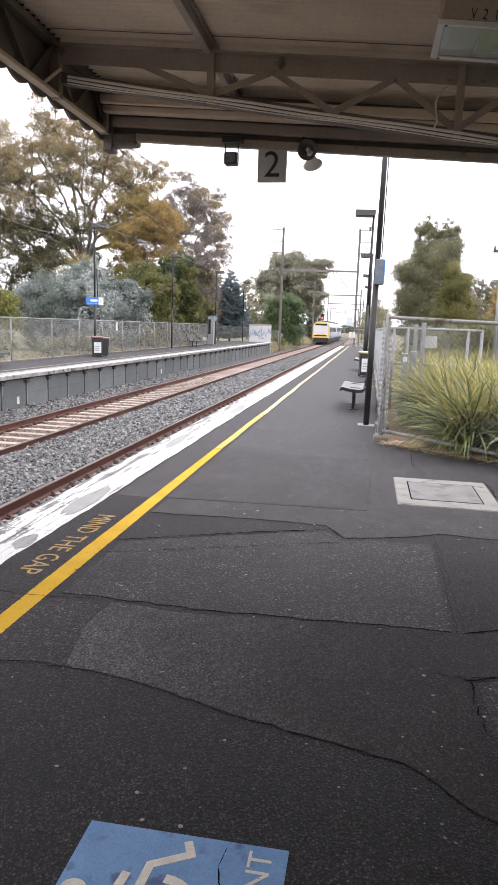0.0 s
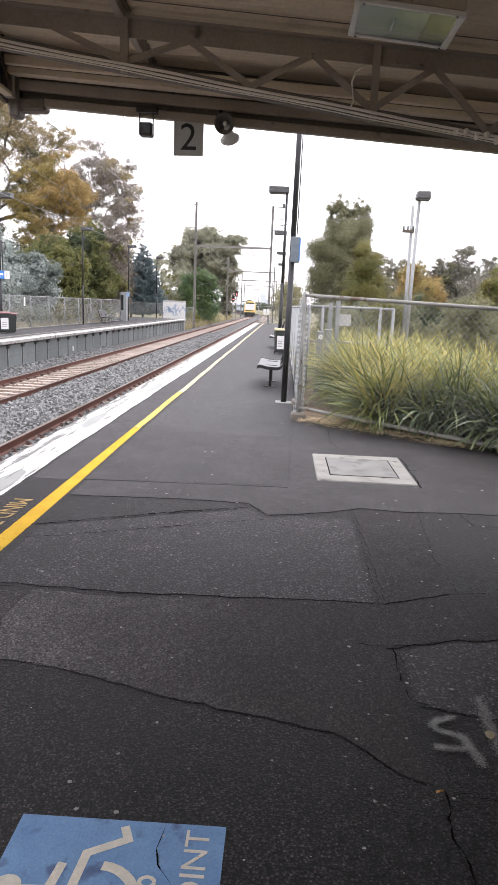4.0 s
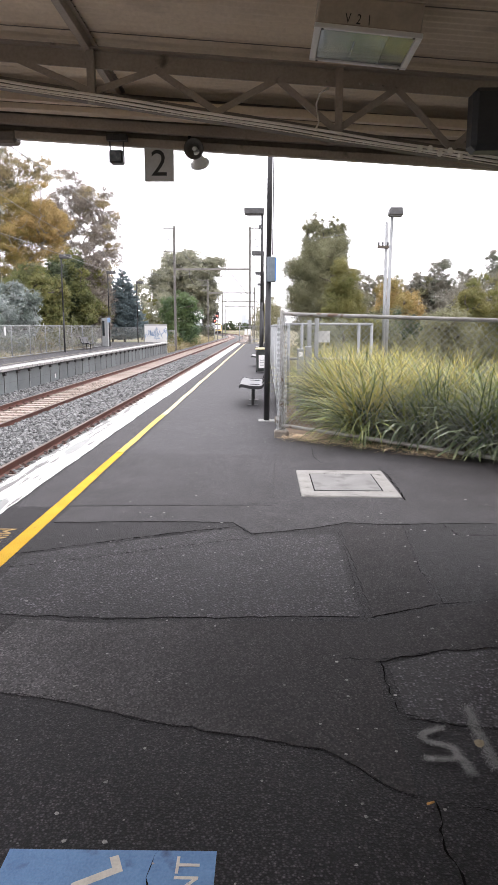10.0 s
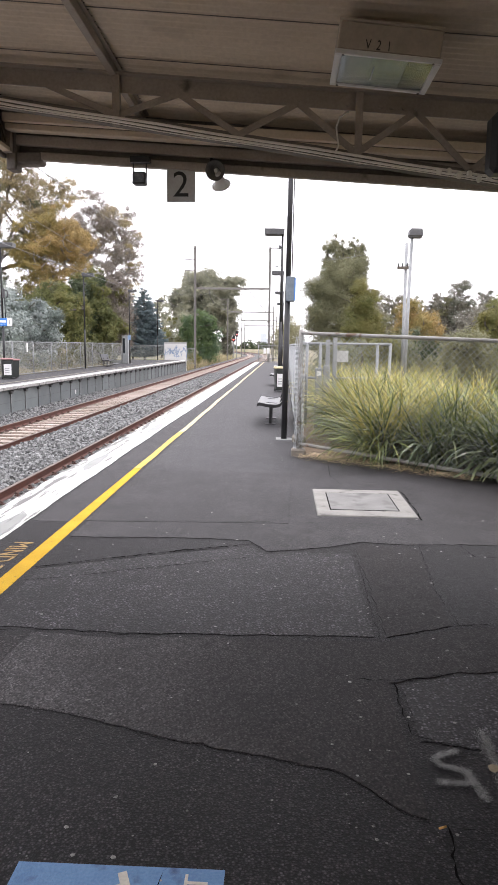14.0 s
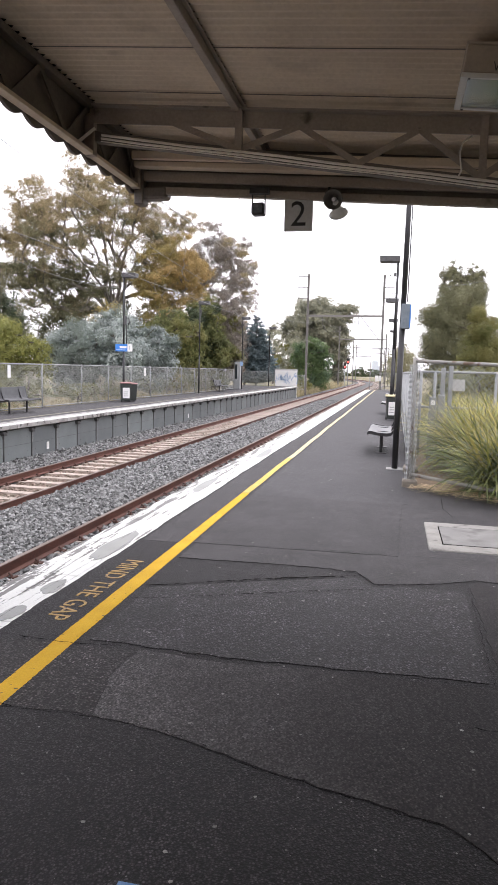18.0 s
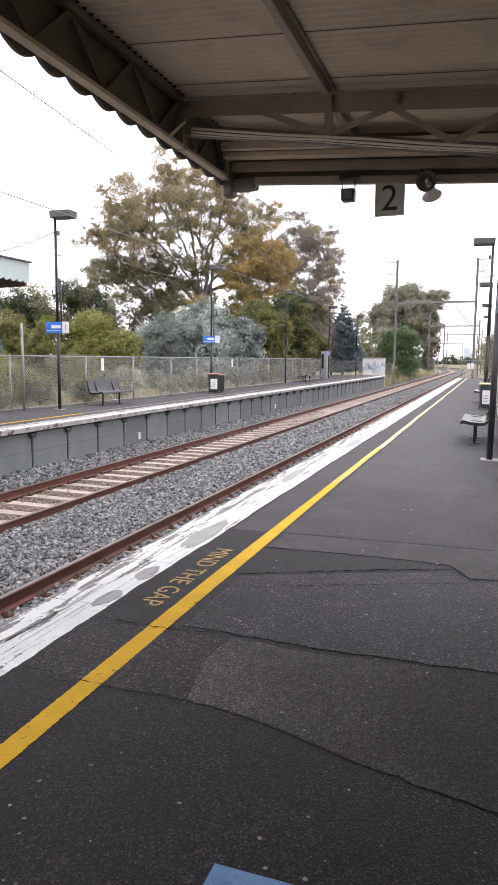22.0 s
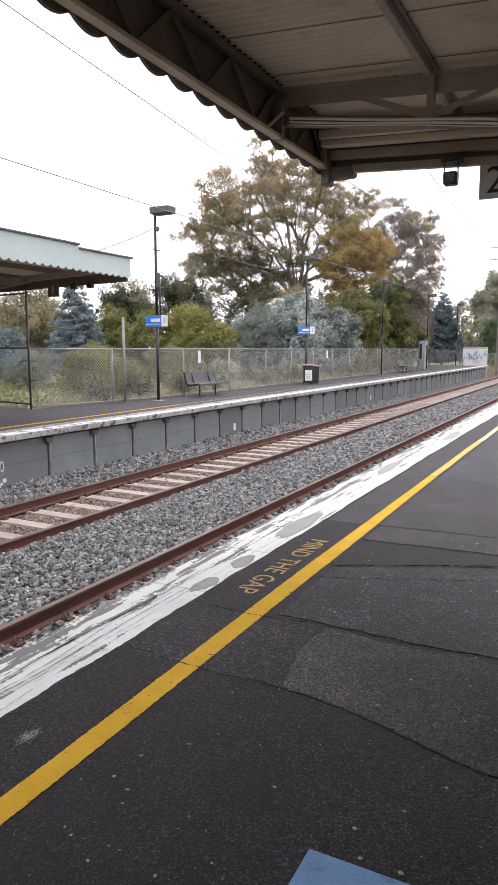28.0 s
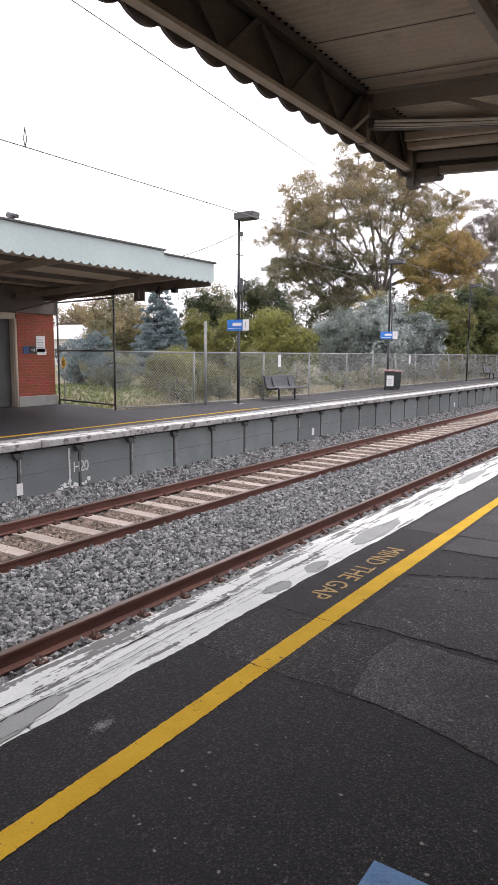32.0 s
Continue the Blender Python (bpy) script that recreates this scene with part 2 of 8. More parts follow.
def flaking(m, under, along_):
    """Bare concrete where paint has flaked off in long ragged strips, more towards the outer edge."""
    n, l = m.node_tree.nodes, m.node_tree.links
    b = n["Principled BSDF"]
    col = b.inputs["Base Color"].links[0].from_socket
    co = n["Texture Coordinate"]
    mp = n.new("ShaderNodeMapping")
    mp.inputs["Scale"].default_value = along_
    l.new(co.outputs["Object"], mp.inputs["Vector"])
    no, fi = n.new("ShaderNodeTexNoise"), n.new("ShaderNodeTexNoise")
    no.inputs["Scale"].default_value, no.inputs["Detail"].default_value, no.inputs["Roughness"].default_value = 4.2, 9, 0.62
    fi.inputs["Scale"].default_value, fi.inputs["Detail"].default_value = 30.0, 5
    l.new(mp.outputs[0], no.inputs["Vector"])
    l.new(co.outputs["Object"], fi.inputs["Vector"])
    xyz = n.new("ShaderNodeSeparateXYZ")
    l.new(co.outputs["Object"], xyz.inputs[0])
    edge = n.new("ShaderNodeMapRange")
    edge.inputs["From Min"].default_value, edge.inputs["From Max"].default_value = -1.28, -0.95
    edge.inputs["To Min"].default_value, edge.inputs["To Max"].default_value = 0.09, -0.055
    l.new(xyz.outputs["X"], edge.inputs["Value"])
    s1, s2 = n.new("ShaderNodeMath"), n.new("ShaderNodeMath")
    l.new(no.outputs["Fac"], s1.inputs[0])
    l.new(edge.outputs[0], s1.inputs[1])
    s2.operation = "MULTIPLY_ADD"
    s2.inputs[1].default_value = 0.24
    l.new(fi.outputs["Fac"], s2.inputs[0])
    l.new(s1.outputs[0], s2.inputs[2])
    rp = n.new("ShaderNodeValToRGB")
    rp.color_ramp.elements[0].position, rp.color_ramp.elements[1].position = 0.676, 0.684
    l.new(s2.outputs[0], rp.inputs["Fac"])
    mx = n.new("ShaderNodeMix")
    mx.data_type = "RGBA"
    l.new(rp.outputs["Color"], mx.inputs["Factor"])
    l.new(col, mx.inputs["A"])
    mx.inputs["B"].default_value = (*under, 1)
    l.new(mx.outputs["Result"], b.inputs["Base Color"])


flaking(WHITE_LINE, (0.17, 0.167, 0.16), (3.6, 0.3, 1))
REPAIR = mk("grey_mortar", (0.29, 0.298, 0.286), (0.355, 0.362, 0.35), 0.8, 5, 0.15, 90)
YELLOW_LINE = mk("worn_yellow_paint", (0.59, 0.345, 0.014), (0.74, 0.46, 0.034), 0.75, 5, 0.5, 140, spec=0.2, stain=((0.12, 0.09, 0.05), 30.0, 0.66, 0.05))
YELLOW_MID = mk("weathered_yellow_paint", (0.55, 0.39, 0.09), (0.68, 0.5, 0.15), 0.7, 4, 0.4, 110, spec=0.2, stain=((0.16, 0.13, 0.08), 16.0, 0.64, 0.06))
YELLOW_PALE = mk("sun_faded_yellow_paint", (0.5, 0.42, 0.22), (0.62, 0.54, 0.33), 0.6, 2, 0.3, 90, stain=((0.2, 0.18, 0.12), 14.0, 0.62, 0.08))
YELLOW_TEXT = mk("faded_yellow_paint", (0.32, 0.21, 0.07), (0.5, 0.33, 0.11), 0.65, 30, 0.4, 140, stain=((0.05, 0.05, 0.05), 45.0, 0.58, 0.05))
BLUE_PAINT = mk("worn_blue_paint", (0.095, 0.215, 0.43), (0.155, 0.305, 0.53), 0.55, 7, 0.4, 120, stain=((0.05, 0.10, 0.22), 9.0, 0.58, 0.1))
CREAM_PAINT = mk("worn_cream_paint", (0.55, 0.52, 0.44), (0.7, 0.66, 0.56), 0.6, 20, 0.3, 120)
SPRAY = mk("white_spray_paint", (0.19, 0.19, 0.187), (0.32, 0.32, 0.312), 0.8, 25, 0.2, 130, vary="island", amount=0.5)
CONCRETE = mk("light_concrete", (0.32, 0.315, 0.295), (0.44, 0.43, 0.405), 0.8, 4, 0.3, 70)
PIT_CONCRETE = mk("weathered_pit_concrete", (0.27, 0.262, 0.245), (0.38, 0.37, 0.345), 0.85, 6, 0.5, 70, stain=((0.15, 0.145, 0.135), 8.0, 0.58, 0.12))
PIT_LID = mk("grey_concrete_lid", (0.20, 0.197, 0.19), (0.285, 0.28, 0.27), 0.75, 5, 0.3, 70, stain=((0.14, 0.137, 0.133), 4.0, 0.52, 0.14))
COPING_FAR = mk("weathered_concrete_coping", (0.2, 0.195, 0.185), (0.46, 0.455, 0.44), 0.85, 3, 0.6, 40, stain=((0.09, 0.085, 0.08), 6.0, 0.54, 0.1))
WHITE_WORN = mk("white_coping_paint", (0.6, 0.6, 0.59), (0.8, 0.8, 0.79), 0.65, 4, 0.2, 60, stain=((0.22, 0.21, 0.2), 5.0, 0.54, 0.06))
PANEL = mk("grey_painted_panel", (0.138, 0.156, 0.16), (0.19, 0.208, 0.21), 0.7, 1.6, 0.15, 40, vary="object", amount=0.16, stain=((0.21, 0.22, 0.22), 1.3, 0.66, 0.1))
PANEL_POST = mk("dark_steel_post", (0.05, 0.05, 0.05), (0.10, 0.10, 0.10), 0.6, 5, 0.2, 50)
RUST_DARK = mk("dark_rusty_clip", (0.05, 0.024, 0.018), (0.09, 0.045, 0.034), 0.8, 9, 0.3, 70)
RUST = mk("rusty_rail_steel", (0.078, 0.03, 0.021), (0.152, 0.059, 0.041), 0.7, 5, 0.4, 70, stretch=(1, 0.3, 1))
RAIL_TOP = mk("polished_rail_top", (0.135, 0.095, 0.08), (0.26, 0.21, 0.185), 0.38, 5, 0.05, 40, metal=0.7, stretch=(1, 0.1, 1))
SLEEPER = mk("dusty_concrete_sleeper", (0.36, 0.29, 0.25), (0.50, 0.43, 0.38), 0.85, 4, 0.4, 60, vary="object", amount=0.15)
STONE = mk("ballast_stone", (0.085, 0.087, 0.086), (0.28, 0.283, 0.28), 0.8, 12, 0.4, 60, vary="island", amount=0.75)
# darker than the stones: shade of the gaps between them, put into colour
BALLAST_BED = mk("ballast_bed", (0.03, 0.0295, 0.03), (0.16, 0.157, 0.155), 0.9, 14, 1.0, 24)
BALLAST_RUST = mk("rusty_ballast_bed", (0.15, 0.105, 0.083), (0.36, 0.27, 0.215), 0.9, 14, 1.0, 24)
CANOPY_PAINT = mk("old_cream_paint", (0.58, 0.49, 0.385), (0.7, 0.6, 0.475), 0.6, 2.0, 0.15, 40, stain=((0.38, 0.32, 0.25), 2.2, 0.62, 0.2))
CANOPY_STEEL = mk("brown_painted_steel", (0.28, 0.238, 0.202), (0.38, 0.327, 0.28), 0.55, 3, 0.15, 50, stain=((0.10, 0.085, 0.07), 4.0, 0.66, 0.1))
CANOPY_DARK = mk("brown_painted_timber", (0.11, 0.092, 0.08), (0.175, 0.15, 0.13), 0.65, 3, 0.2, 40)
CONDUIT = mk("cream_conduit", (0.8, 0.76, 0.69), (0.9, 0.86, 0.79), 0.45, 3, 0.05, 50)
BLACK = mk("black_powder_coat", (0.012, 0.012, 0.014), (0.03, 0.03, 0.033), 0.45, 5, 0.08, 60)
DARK_PLASTIC = mk("dark_plastic", (0.022, 0.024, 0.028), (0.04, 0.042, 0.046), 0.5, 8, 0.05, 60)
LAMP_GREY = mk("grey_lamp_housing", (0.055, 0.055, 0.058), (0.1, 0.1, 0.104), 0.5, 8, 0.05, 50)
GALV = mk("galvanised_steel", (0.24, 0.25, 0.255), (0.36, 0.37, 0.375), 0.5, 9, 0.1, 60, metal=0.35)
GALV_RUST = mk("weathered_galvanised_pipe", (0.22, 0.215, 0.2), (0.36, 0.35, 0.325), 0.6, 5, 0.25, 50, metal=0.2, stain=((0.15, 0.10, 0.07), 7.0, 0.6, 0.08))
WIRE = mk("galvanised_wire", (0.24, 0.25, 0.25), (0.38, 0.39, 0.39), 0.5, 9, 0.0, 60, metal=0.3)
WIRE_FAR = mk("weathered_wire", (0.34, 0.345, 0.335), (0.48, 0.485, 0.475), 0.6, 9, 0.0, 60, metal=0.2)
CABLE = mk("overhead_wire", (0.16, 0.16, 0.16), (0.24, 0.24, 0.24), 0.6, 9, 0.0, 60)
GROUND = mk("dry_grass_ground", (0.14, 0.12, 0.07), (0.27, 0.23, 0.14), 0.95, 0.35, 1.0, 12, stain=((0.11, 0.13, 0.05), 0.25, 0.52, 0.12))
MULCH = mk("dry_leaf_mulch", (0.10, 0.07, 0.045), (0.22, 0.16, 0.105), 0.95, 6, 1.0, 50)
BRICK = mk("red_brick", (0.29, 0.068, 0.038), (0.37, 0.105, 0.06), 0.8, 6, 0.3, 60, vary="object", amount=0.2)
MORTAR = mk("brick_mortar", (0.29, 0.12, 0.085), (0.36, 0.17, 0.125), 0.9, 8, 0.3, 60)
PALE_FASCIA = mk("pale_blue_grey_paint", (0.43, 0.51, 0.5), (0.5, 0.585, 0.57), 0.55, 0.8, 0.02, 20)
DOOR_GREY = mk("grey_door_paint", (0.09, 0.092, 0.092), (0.13, 0.132, 0.13), 0.55, 2, 0.1, 40)
WHITE = mk("white_paint", (0.72, 0.72, 0.71), (0.8, 0.8, 0.79), 0.5, 3, 0.05, 40)
SIGN_GREY = mk("pale_grey_sign", (0.44, 0.44, 0.43), (0.54, 0.54, 0.53), 0.5, 4, 0.05, 40)
SIGN_BLUE = mk("sign_blue", (0.03, 0.19, 0.6), (0.04, 0.22, 0.66), 0.4, 3, 0.02, 40)
LETTER_BLACK = mk("black_lettering", (0.012, 0.012, 0.012), (0.02, 0.02, 0.02), 0.5, 3, 0.0, 40)
LETTER_GREY = mk("grey_print", (0.3, 0.3, 0.3), (0.36, 0.36, 0.36), 0.5, 3, 0.0, 40)
BARK = mk("pale_gum_bark", (0.17, 0.15, 0.13), (0.42, 0.39, 0.35), 0.9, 2.5, 0.6, 25, stretch=(1, 1, 0.3))
BARK_DARK = mk("dark_bark", (0.06, 0.05, 0.04), (0.14, 0.12, 0.10), 0.9, 2.5, 0.6, 25, stretch=(1, 1, 0.3))
BIN_RED = mk("bin_lid_red", (0.33, 0.17, 0.17), (0.4, 0.24, 0.23), 0.5, 4, 0.05, 40)
BIN_YELLOW = mk("bin_lid_yellow", (0.6, 0.53, 0.32), (0.7, 0.62, 0.4), 0.5, 4, 0.05, 40)
BIN_GREEN = mk("dark_bin_plastic", (0.018, 0.022, 0.02), (0.035, 0.04, 0.037), 0.5, 6, 0.05, 40)
TRAIN_YELLOW = mk("train_yellow", (0.74, 0.55, 0.16), (0.8, 0.62, 0.2), 0.4, 2, 0.02, 30)
TRAIN_SILVER = mk("train_silver", (0.38, 0.43, 0.48), (0.46, 0.51, 0.56), 0.4, 2, 0.02, 30)
TRAIN_BLUE = mk("train_blue", (0.14, 0.22, 0.34), (0.17, 0.26, 0.4), 0.4, 2, 0.02, 30)
TRAIN_DARK = mk("underframe_black", (0.02, 0.02, 0.02), (0.045, 0.042, 0.04), 0.8, 4, 0.1, 30)
GLASS_DARK = mk("dark_window_glass", (0.02, 0.025, 0.03), (0.035, 0.04, 0.045), 0.12, 2, 0.0, 30, spec=0.8)
# the reflected sky is painted in as a near-white base colour
GLASS_PALE = mk("pale_reflecting_glass", (0.68, 0.7, 0.72), (0.76, 0.78, 0.8), 0.15, 2, 0.0, 30, spec=0.8)
HOUSE_WALL = mk("pale_house_wall", (0.5, 0.49, 0.46), (0.62, 0.6, 0.57), 0.8, 3, 0.1, 30)
# distance haze is mixed into the tower's own colour
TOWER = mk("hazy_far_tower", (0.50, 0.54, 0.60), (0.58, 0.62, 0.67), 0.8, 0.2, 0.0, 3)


def leaf(name, c1, c2, rough=0.55, tl=0.4, amount=0.2):
    return mk(name, c1, c2, rough, 0.7, 0.0, 4.0, vary="island", amount=amount, translucent=tl, spec=0.3)


LEAF_GUM = leaf("gum_leaf_olive", (0.185, 0.18, 0.108), (0.32, 0.304, 0.188))
LEAF_GUM_BROWN = leaf("gum_leaf_bronze", (0.275, 0.226, 0.13), (0.44, 0.368, 0.22))
LEAF_ORANGE = leaf("autumn_leaf_orange", (0.30, 0.215, 0.085), (0.48, 0.355, 0.155))
LEAF_SILVER = leaf("silver_leaf", (0.25, 0.29, 0.275), (0.46, 0.5, 0.475), amount=0.4)
LEAF_GREEN = leaf("green_leaf", (0.109, 0.138, 0.036), (0.232, 0.246, 0.065))
LEAF_DARK = leaf("dark_green_leaf", (0.041, 0.061, 0.032), (0.087, 0.109, 0.052))
LEAF_CONIFER = leaf("blue_green_needle", (0.16, 0.21, 0.22), (0.3, 0.365, 0.38))
LEAF_CONIFER_DARK = leaf("dark_needle", (0.105, 0.145, 0.155), (0.2, 0.255, 0.265))
# darker copy of the olive gum leaf, with crown shade in its colour
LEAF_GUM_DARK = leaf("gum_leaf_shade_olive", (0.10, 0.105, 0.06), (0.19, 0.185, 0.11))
LEAF_GOLD = leaf("golden_brown_leaf", (0.24, 0.195, 0.07), (0.41, 0.33, 0.13))
LEAF_SILVER_DARK = leaf("grey_green_leaf", (0.14, 0.172, 0.15), (0.26, 0.30, 0.265))
LEAF_PALE = leaf("pale_dry_flower", (0.36, 0.33, 0.26), (0.52, 0.48, 0.4))
LEAF_YG = leaf("bright_yellow_green_leaf", (0.175, 0.185, 0.05), (0.3, 0.305, 0.095))
LEAF_OLIVE = leaf("olive_leaf", (0.145, 0.152, 0.051), (0.246, 0.239, 0.087))
LEAF_SCRUB = leaf("grey_scrub_leaf", (0.17, 0.184, 0.11), (0.30, 0.305, 0.19))
LEAF_CONIFER_MID = leaf("mid_needle", (0.125, 0.17, 0.182), (0.24, 0.3, 0.315))
LEAF_DULL = leaf("dull_grey_leaf", (0.19, 0.182, 0.15), (0.32, 0.305, 0.255), tl=0.5)
LEAF_GREY = leaf("grey_brown_leaf", (0.21, 0.182, 0.155), (0.34, 0.303, 0.262), tl=0.5)
# pale leaf colour with distance haze mixed in
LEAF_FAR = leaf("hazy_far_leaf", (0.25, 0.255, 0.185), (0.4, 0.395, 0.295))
LEAF_BRIGHT = leaf("fresh_green_leaf", (0.085, 0.14, 0.06), (0.185, 0.255, 0.11))
LEAF_PINE = leaf("deep_pine_leaf", (0.08, 0.13, 0.075), (0.165, 0.235, 0.135))
LEAF_HEDGE = leaf("hedge_leaf", (0.10, 0.115, 0.042), (0.22, 0.225, 0.08))
# darker copy of the hazy leaf, crown shade put into its colour
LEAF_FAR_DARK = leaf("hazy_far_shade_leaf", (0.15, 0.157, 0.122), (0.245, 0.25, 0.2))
LEAF_FEATHER = leaf("feathery_olive_leaf", (0.165, 0.158, 0.05), (0.27, 0.25, 0.095))
LEAF_RIGHT = leaf("dark_olive_feathery_leaf", (0.172, 0.174, 0.1), (0.298, 0.295, 0.178), tl=0.5)
BLADE = leaf("strap_leaf_green", (0.062, 0.09, 0.026), (0.32, 0.36, 0.115), 0.42, 0.18, 0.65)
BLADE_DARK = leaf("dark_strap_leaf", (0.07, 0.10, 0.05), (0.19, 0.225, 0.125), 0.3, 0.15, 0.5)
# paler green: the sky's sheen on drooping lower blades, put into colour
BLADE_LOW = leaf("sky_glint_strap_leaf", (0.10, 0.135, 0.06), (0.36, 0.40, 0.2), 0.3, 0.15, 0.6)
BLADE_DRY = leaf("strap_leaf_straw", (0.40, 0.36, 0.09), (0.6, 0.53, 0.2), 0.6, 0.25, 0.3)
STRAW = leaf("dry_straw", (0.5, 0.38, 0.23), (0.74, 0.6, 0.4), 0.8, 0.1, 0.3)
DRY_GRASS = leaf("dry_grass_blade", (0.30, 0.26, 0.15), (0.47, 0.415, 0.26), 0.8, 0.2, 0.3)

GLASS = bpy.data.materials.new("lamp_glass")
GLASS.use_nodes = True
_b = GLASS.node_tree.nodes["Principled BSDF"]
_b.inputs["Base Color"].default_value = (0.9, 0.95, 0.96, 1)
_b.inputs["Roughness"].default_value, _b.inputs["Transmission Weight"].default_value = 0.03, 0.92
_b.inputs["IOR"].default_value = 1.5
SIGNAL_RED = bpy.data.materials.new("red_signal_light")
SIGNAL_RED.use_nodes = True
SIGNAL_RED.node_tree.nodes["Principled BSDF"].inputs["Emission Color"].default_value = (1, 0.04, 0.02, 1)
SIGNAL_RED.node_tree.nodes["Principled BSDF"].inputs["Emission Strength"].default_value = 5.0


# ---- mesh helpers ----
def box(bm, x0, x1, y0, y1, z0, z1, m=None, bev=0.0):
    r = bmesh.ops.create_cube(bm, size=1.0)
    vs = r["verts"]
    t = Matrix.Translation(((x0 + x1) / 2, (y0 + y1) / 2, (z0 + z1) / 2)) @ Matrix.Diagonal((x1 - x0, y1 - y0, z1 - z0, 1))
    bmesh.ops.transform(bm, matrix=t, verts=vs)
    if bev:
        es = list({e for v in vs for e in v.link_edges})
        g = bmesh.ops.bevel(bm, geom=es, offset=bev, segments=1, affect="EDGES", profile=0.5)
        vs = list({v for f in g["faces"] for v in f.verts} | {v for v in vs if v.is_valid})
    if m is not None:
        bmesh.ops.transform(bm, matrix=m, verts=vs)
    return vs


def bar(bm, p, q, w, d, up=(0, 0, 1), bev=0.0):
    """A straight bar of section w by d from p to q; d is measured along up."""
    p, q = Vector(p), Vector(q)
    ax = (q - p)
    ln = ax.length
    ax.normalize()
    u = Vector(up)
    s = ax.cross(u).normalized()
    u = s.cross(ax).normalized()
    m = Matrix((s, ax, u)).transposed().to_4x4()
    m.translation = (p + q) / 2
    return box(bm, -w / 2, w / 2, -ln / 2, ln / 2, -d / 2, d / 2, m, bev)


def tube(bm, pts, r0, r1=None, n=8, cap=True):
    """A tapered tube along pts."""
    r1 = r0 if r1 is None else r1
    pts = [Vector(p) for p in pts]
    rings = []
    k = len(pts)
    ref = Vector((0.13, 0.27, 0.95))
    for i, p in enumerate(pts):
        a = (pts[min(i + 1, k - 1)] - pts[max(i - 1, 0)]).normalized()
        s = a.cross(ref if abs(a.dot(ref)) < 0.9 else Vector((1, 0, 0))).normalized()
        t = a.cross(s)
        r = r0 + (r1 - r0) * i / max(1, k - 1)
        rings.append([bm.verts.new(p + (s * math.cos(j * math.tau / n) + t * math.sin(j * math.tau / n)) * r) for j in range(n)])
    for a, b in zip(rings, rings[1:]):
        for j in range(n):
            bm.faces.new((a[j], a[(j + 1) % n], b[(j + 1) % n], b[j])).smooth = n > 4
    if cap:
        bm.faces.new(rings[0][::-1])
        bm.faces.new(rings[-1])
    return rings


def prism(bm, poly, z0, z1):
    """An upright prism over a plan polygon (anticlockwise)."""
    lo = [bm.verts.new((x, y, z0)) for x, y in poly]
    hi = [bm.verts.new((x, y, z1)) for x, y in poly]
    k = len(poly)
    bm.faces.new(hi)
    bm.faces.new(lo[::-1])
    for i in range(k):
        bm.faces.new((lo[i], lo[(i + 1) % k], hi[(i + 1) % k], hi[i]))


def extrude_profile(bm, prof, path):
    """Sweep a closed (offset, height) profile along rows of (point, side vector)."""
    rings = [[bm.verts.new(p + s * a + Vector((0, 0, b))) for a, b in prof] for p, s in path]
    k = len(prof)
    for a, b in zip(rings, rings[1:]):
        for j in range(k):
            bm.faces.new((a[j], a[(j + 1) % k], b[(j + 1) % k], b[j]))
    bm.faces.new(rings[0])
    bm.faces.new(rings[-1][::-1])


def mesh_np(name, verts, faces, smooth=False):
    """A mesh from arrays of vertices and of faces that all have the same number of corners."""
    me = bpy.data.meshes.new(name)
    k = faces.shape[1]
    me.vertices.add(len(verts))
    me.vertices.foreach_set("co", np.ascontiguousarray(verts, dtype=np.float32).ravel())
    me.loops.add(faces.size)
    me.loops.foreach_set("vertex_index", np.ascontiguousarray(faces, dtype=np.int32).ravel())
    me.polygons.add(len(faces))
    me.polygons.foreach_set("loop_start", np.arange(0, faces.size, k, dtype=np.int32))
    me.polygons.foreach_set("loop_total", np.full(len(faces), k, dtype=np.int32))
    me.update(calc_edges=True)
    if not smooth:
        me.shade_flat()
    return me


def link_mesh(name, me, material, parent=None, label=""):
    me.materials.append(material)
    ob = new(name, me)
    if parent is not None:
        ob.parent = parent
    if label:
        tagged(ob, label)
    return ob


def part(name, bm, material, parent=None, label=""):
    me = bpy.data.meshes.new(name)
    bmesh.ops.recalc_face_normals(bm, faces=bm.faces)
    bm.to_mesh(me)
    bm.free()
    return link_mesh(name, me, material, parent, label)


def thing(name, label, category, m=None, group=""):
    ob = new(name)
    ob.empty_display_size = 0.2
    if m is not None:
        ob.matrix_basis = m
    return tagged(ob, label, category, group)


def structure(ob, label=""):
    return tagged(ob, label, kind="structure")


def text_mesh(name, body, size, material, parent, m, depth=0.002, spacing=1.0, sx=1.0):
    """Lettering as a thin mesh, centred on m."""
    cu = bpy.data.curves.new(name, "FONT")
    cu.body, cu.size, cu.align_x, cu.align_y, cu.extrude, cu.space_character = body, size, "CENTER", "CENTER", depth, spacing
    cu.resolution_u = 3
    tmp = bpy.data.objects.new(name, cu)
    scene.collection.objects.link(tmp)
    bpy.context.view_layer.update()
    me = bpy.data.meshes.new_from_object(tmp.evaluated_get(bpy.context.evaluated_depsgraph_get()))
    bpy.data.objects.remove(tmp)
    me.transform(Matrix.Diagonal((sx, 1, 1, 1)))
    ob = link_mesh(name, me, material, parent)
    ob.matrix_basis = m
    return ob


def BM():
    return bmesh.new()

# ---- ground, tracks ----
RAIL_Z = -1.05
TRACK_FAR, TRACK_NEAR = -6.5, -2.74
CURVE_Y, CURVE_R, MID = 150.0, 460.0, -4.62


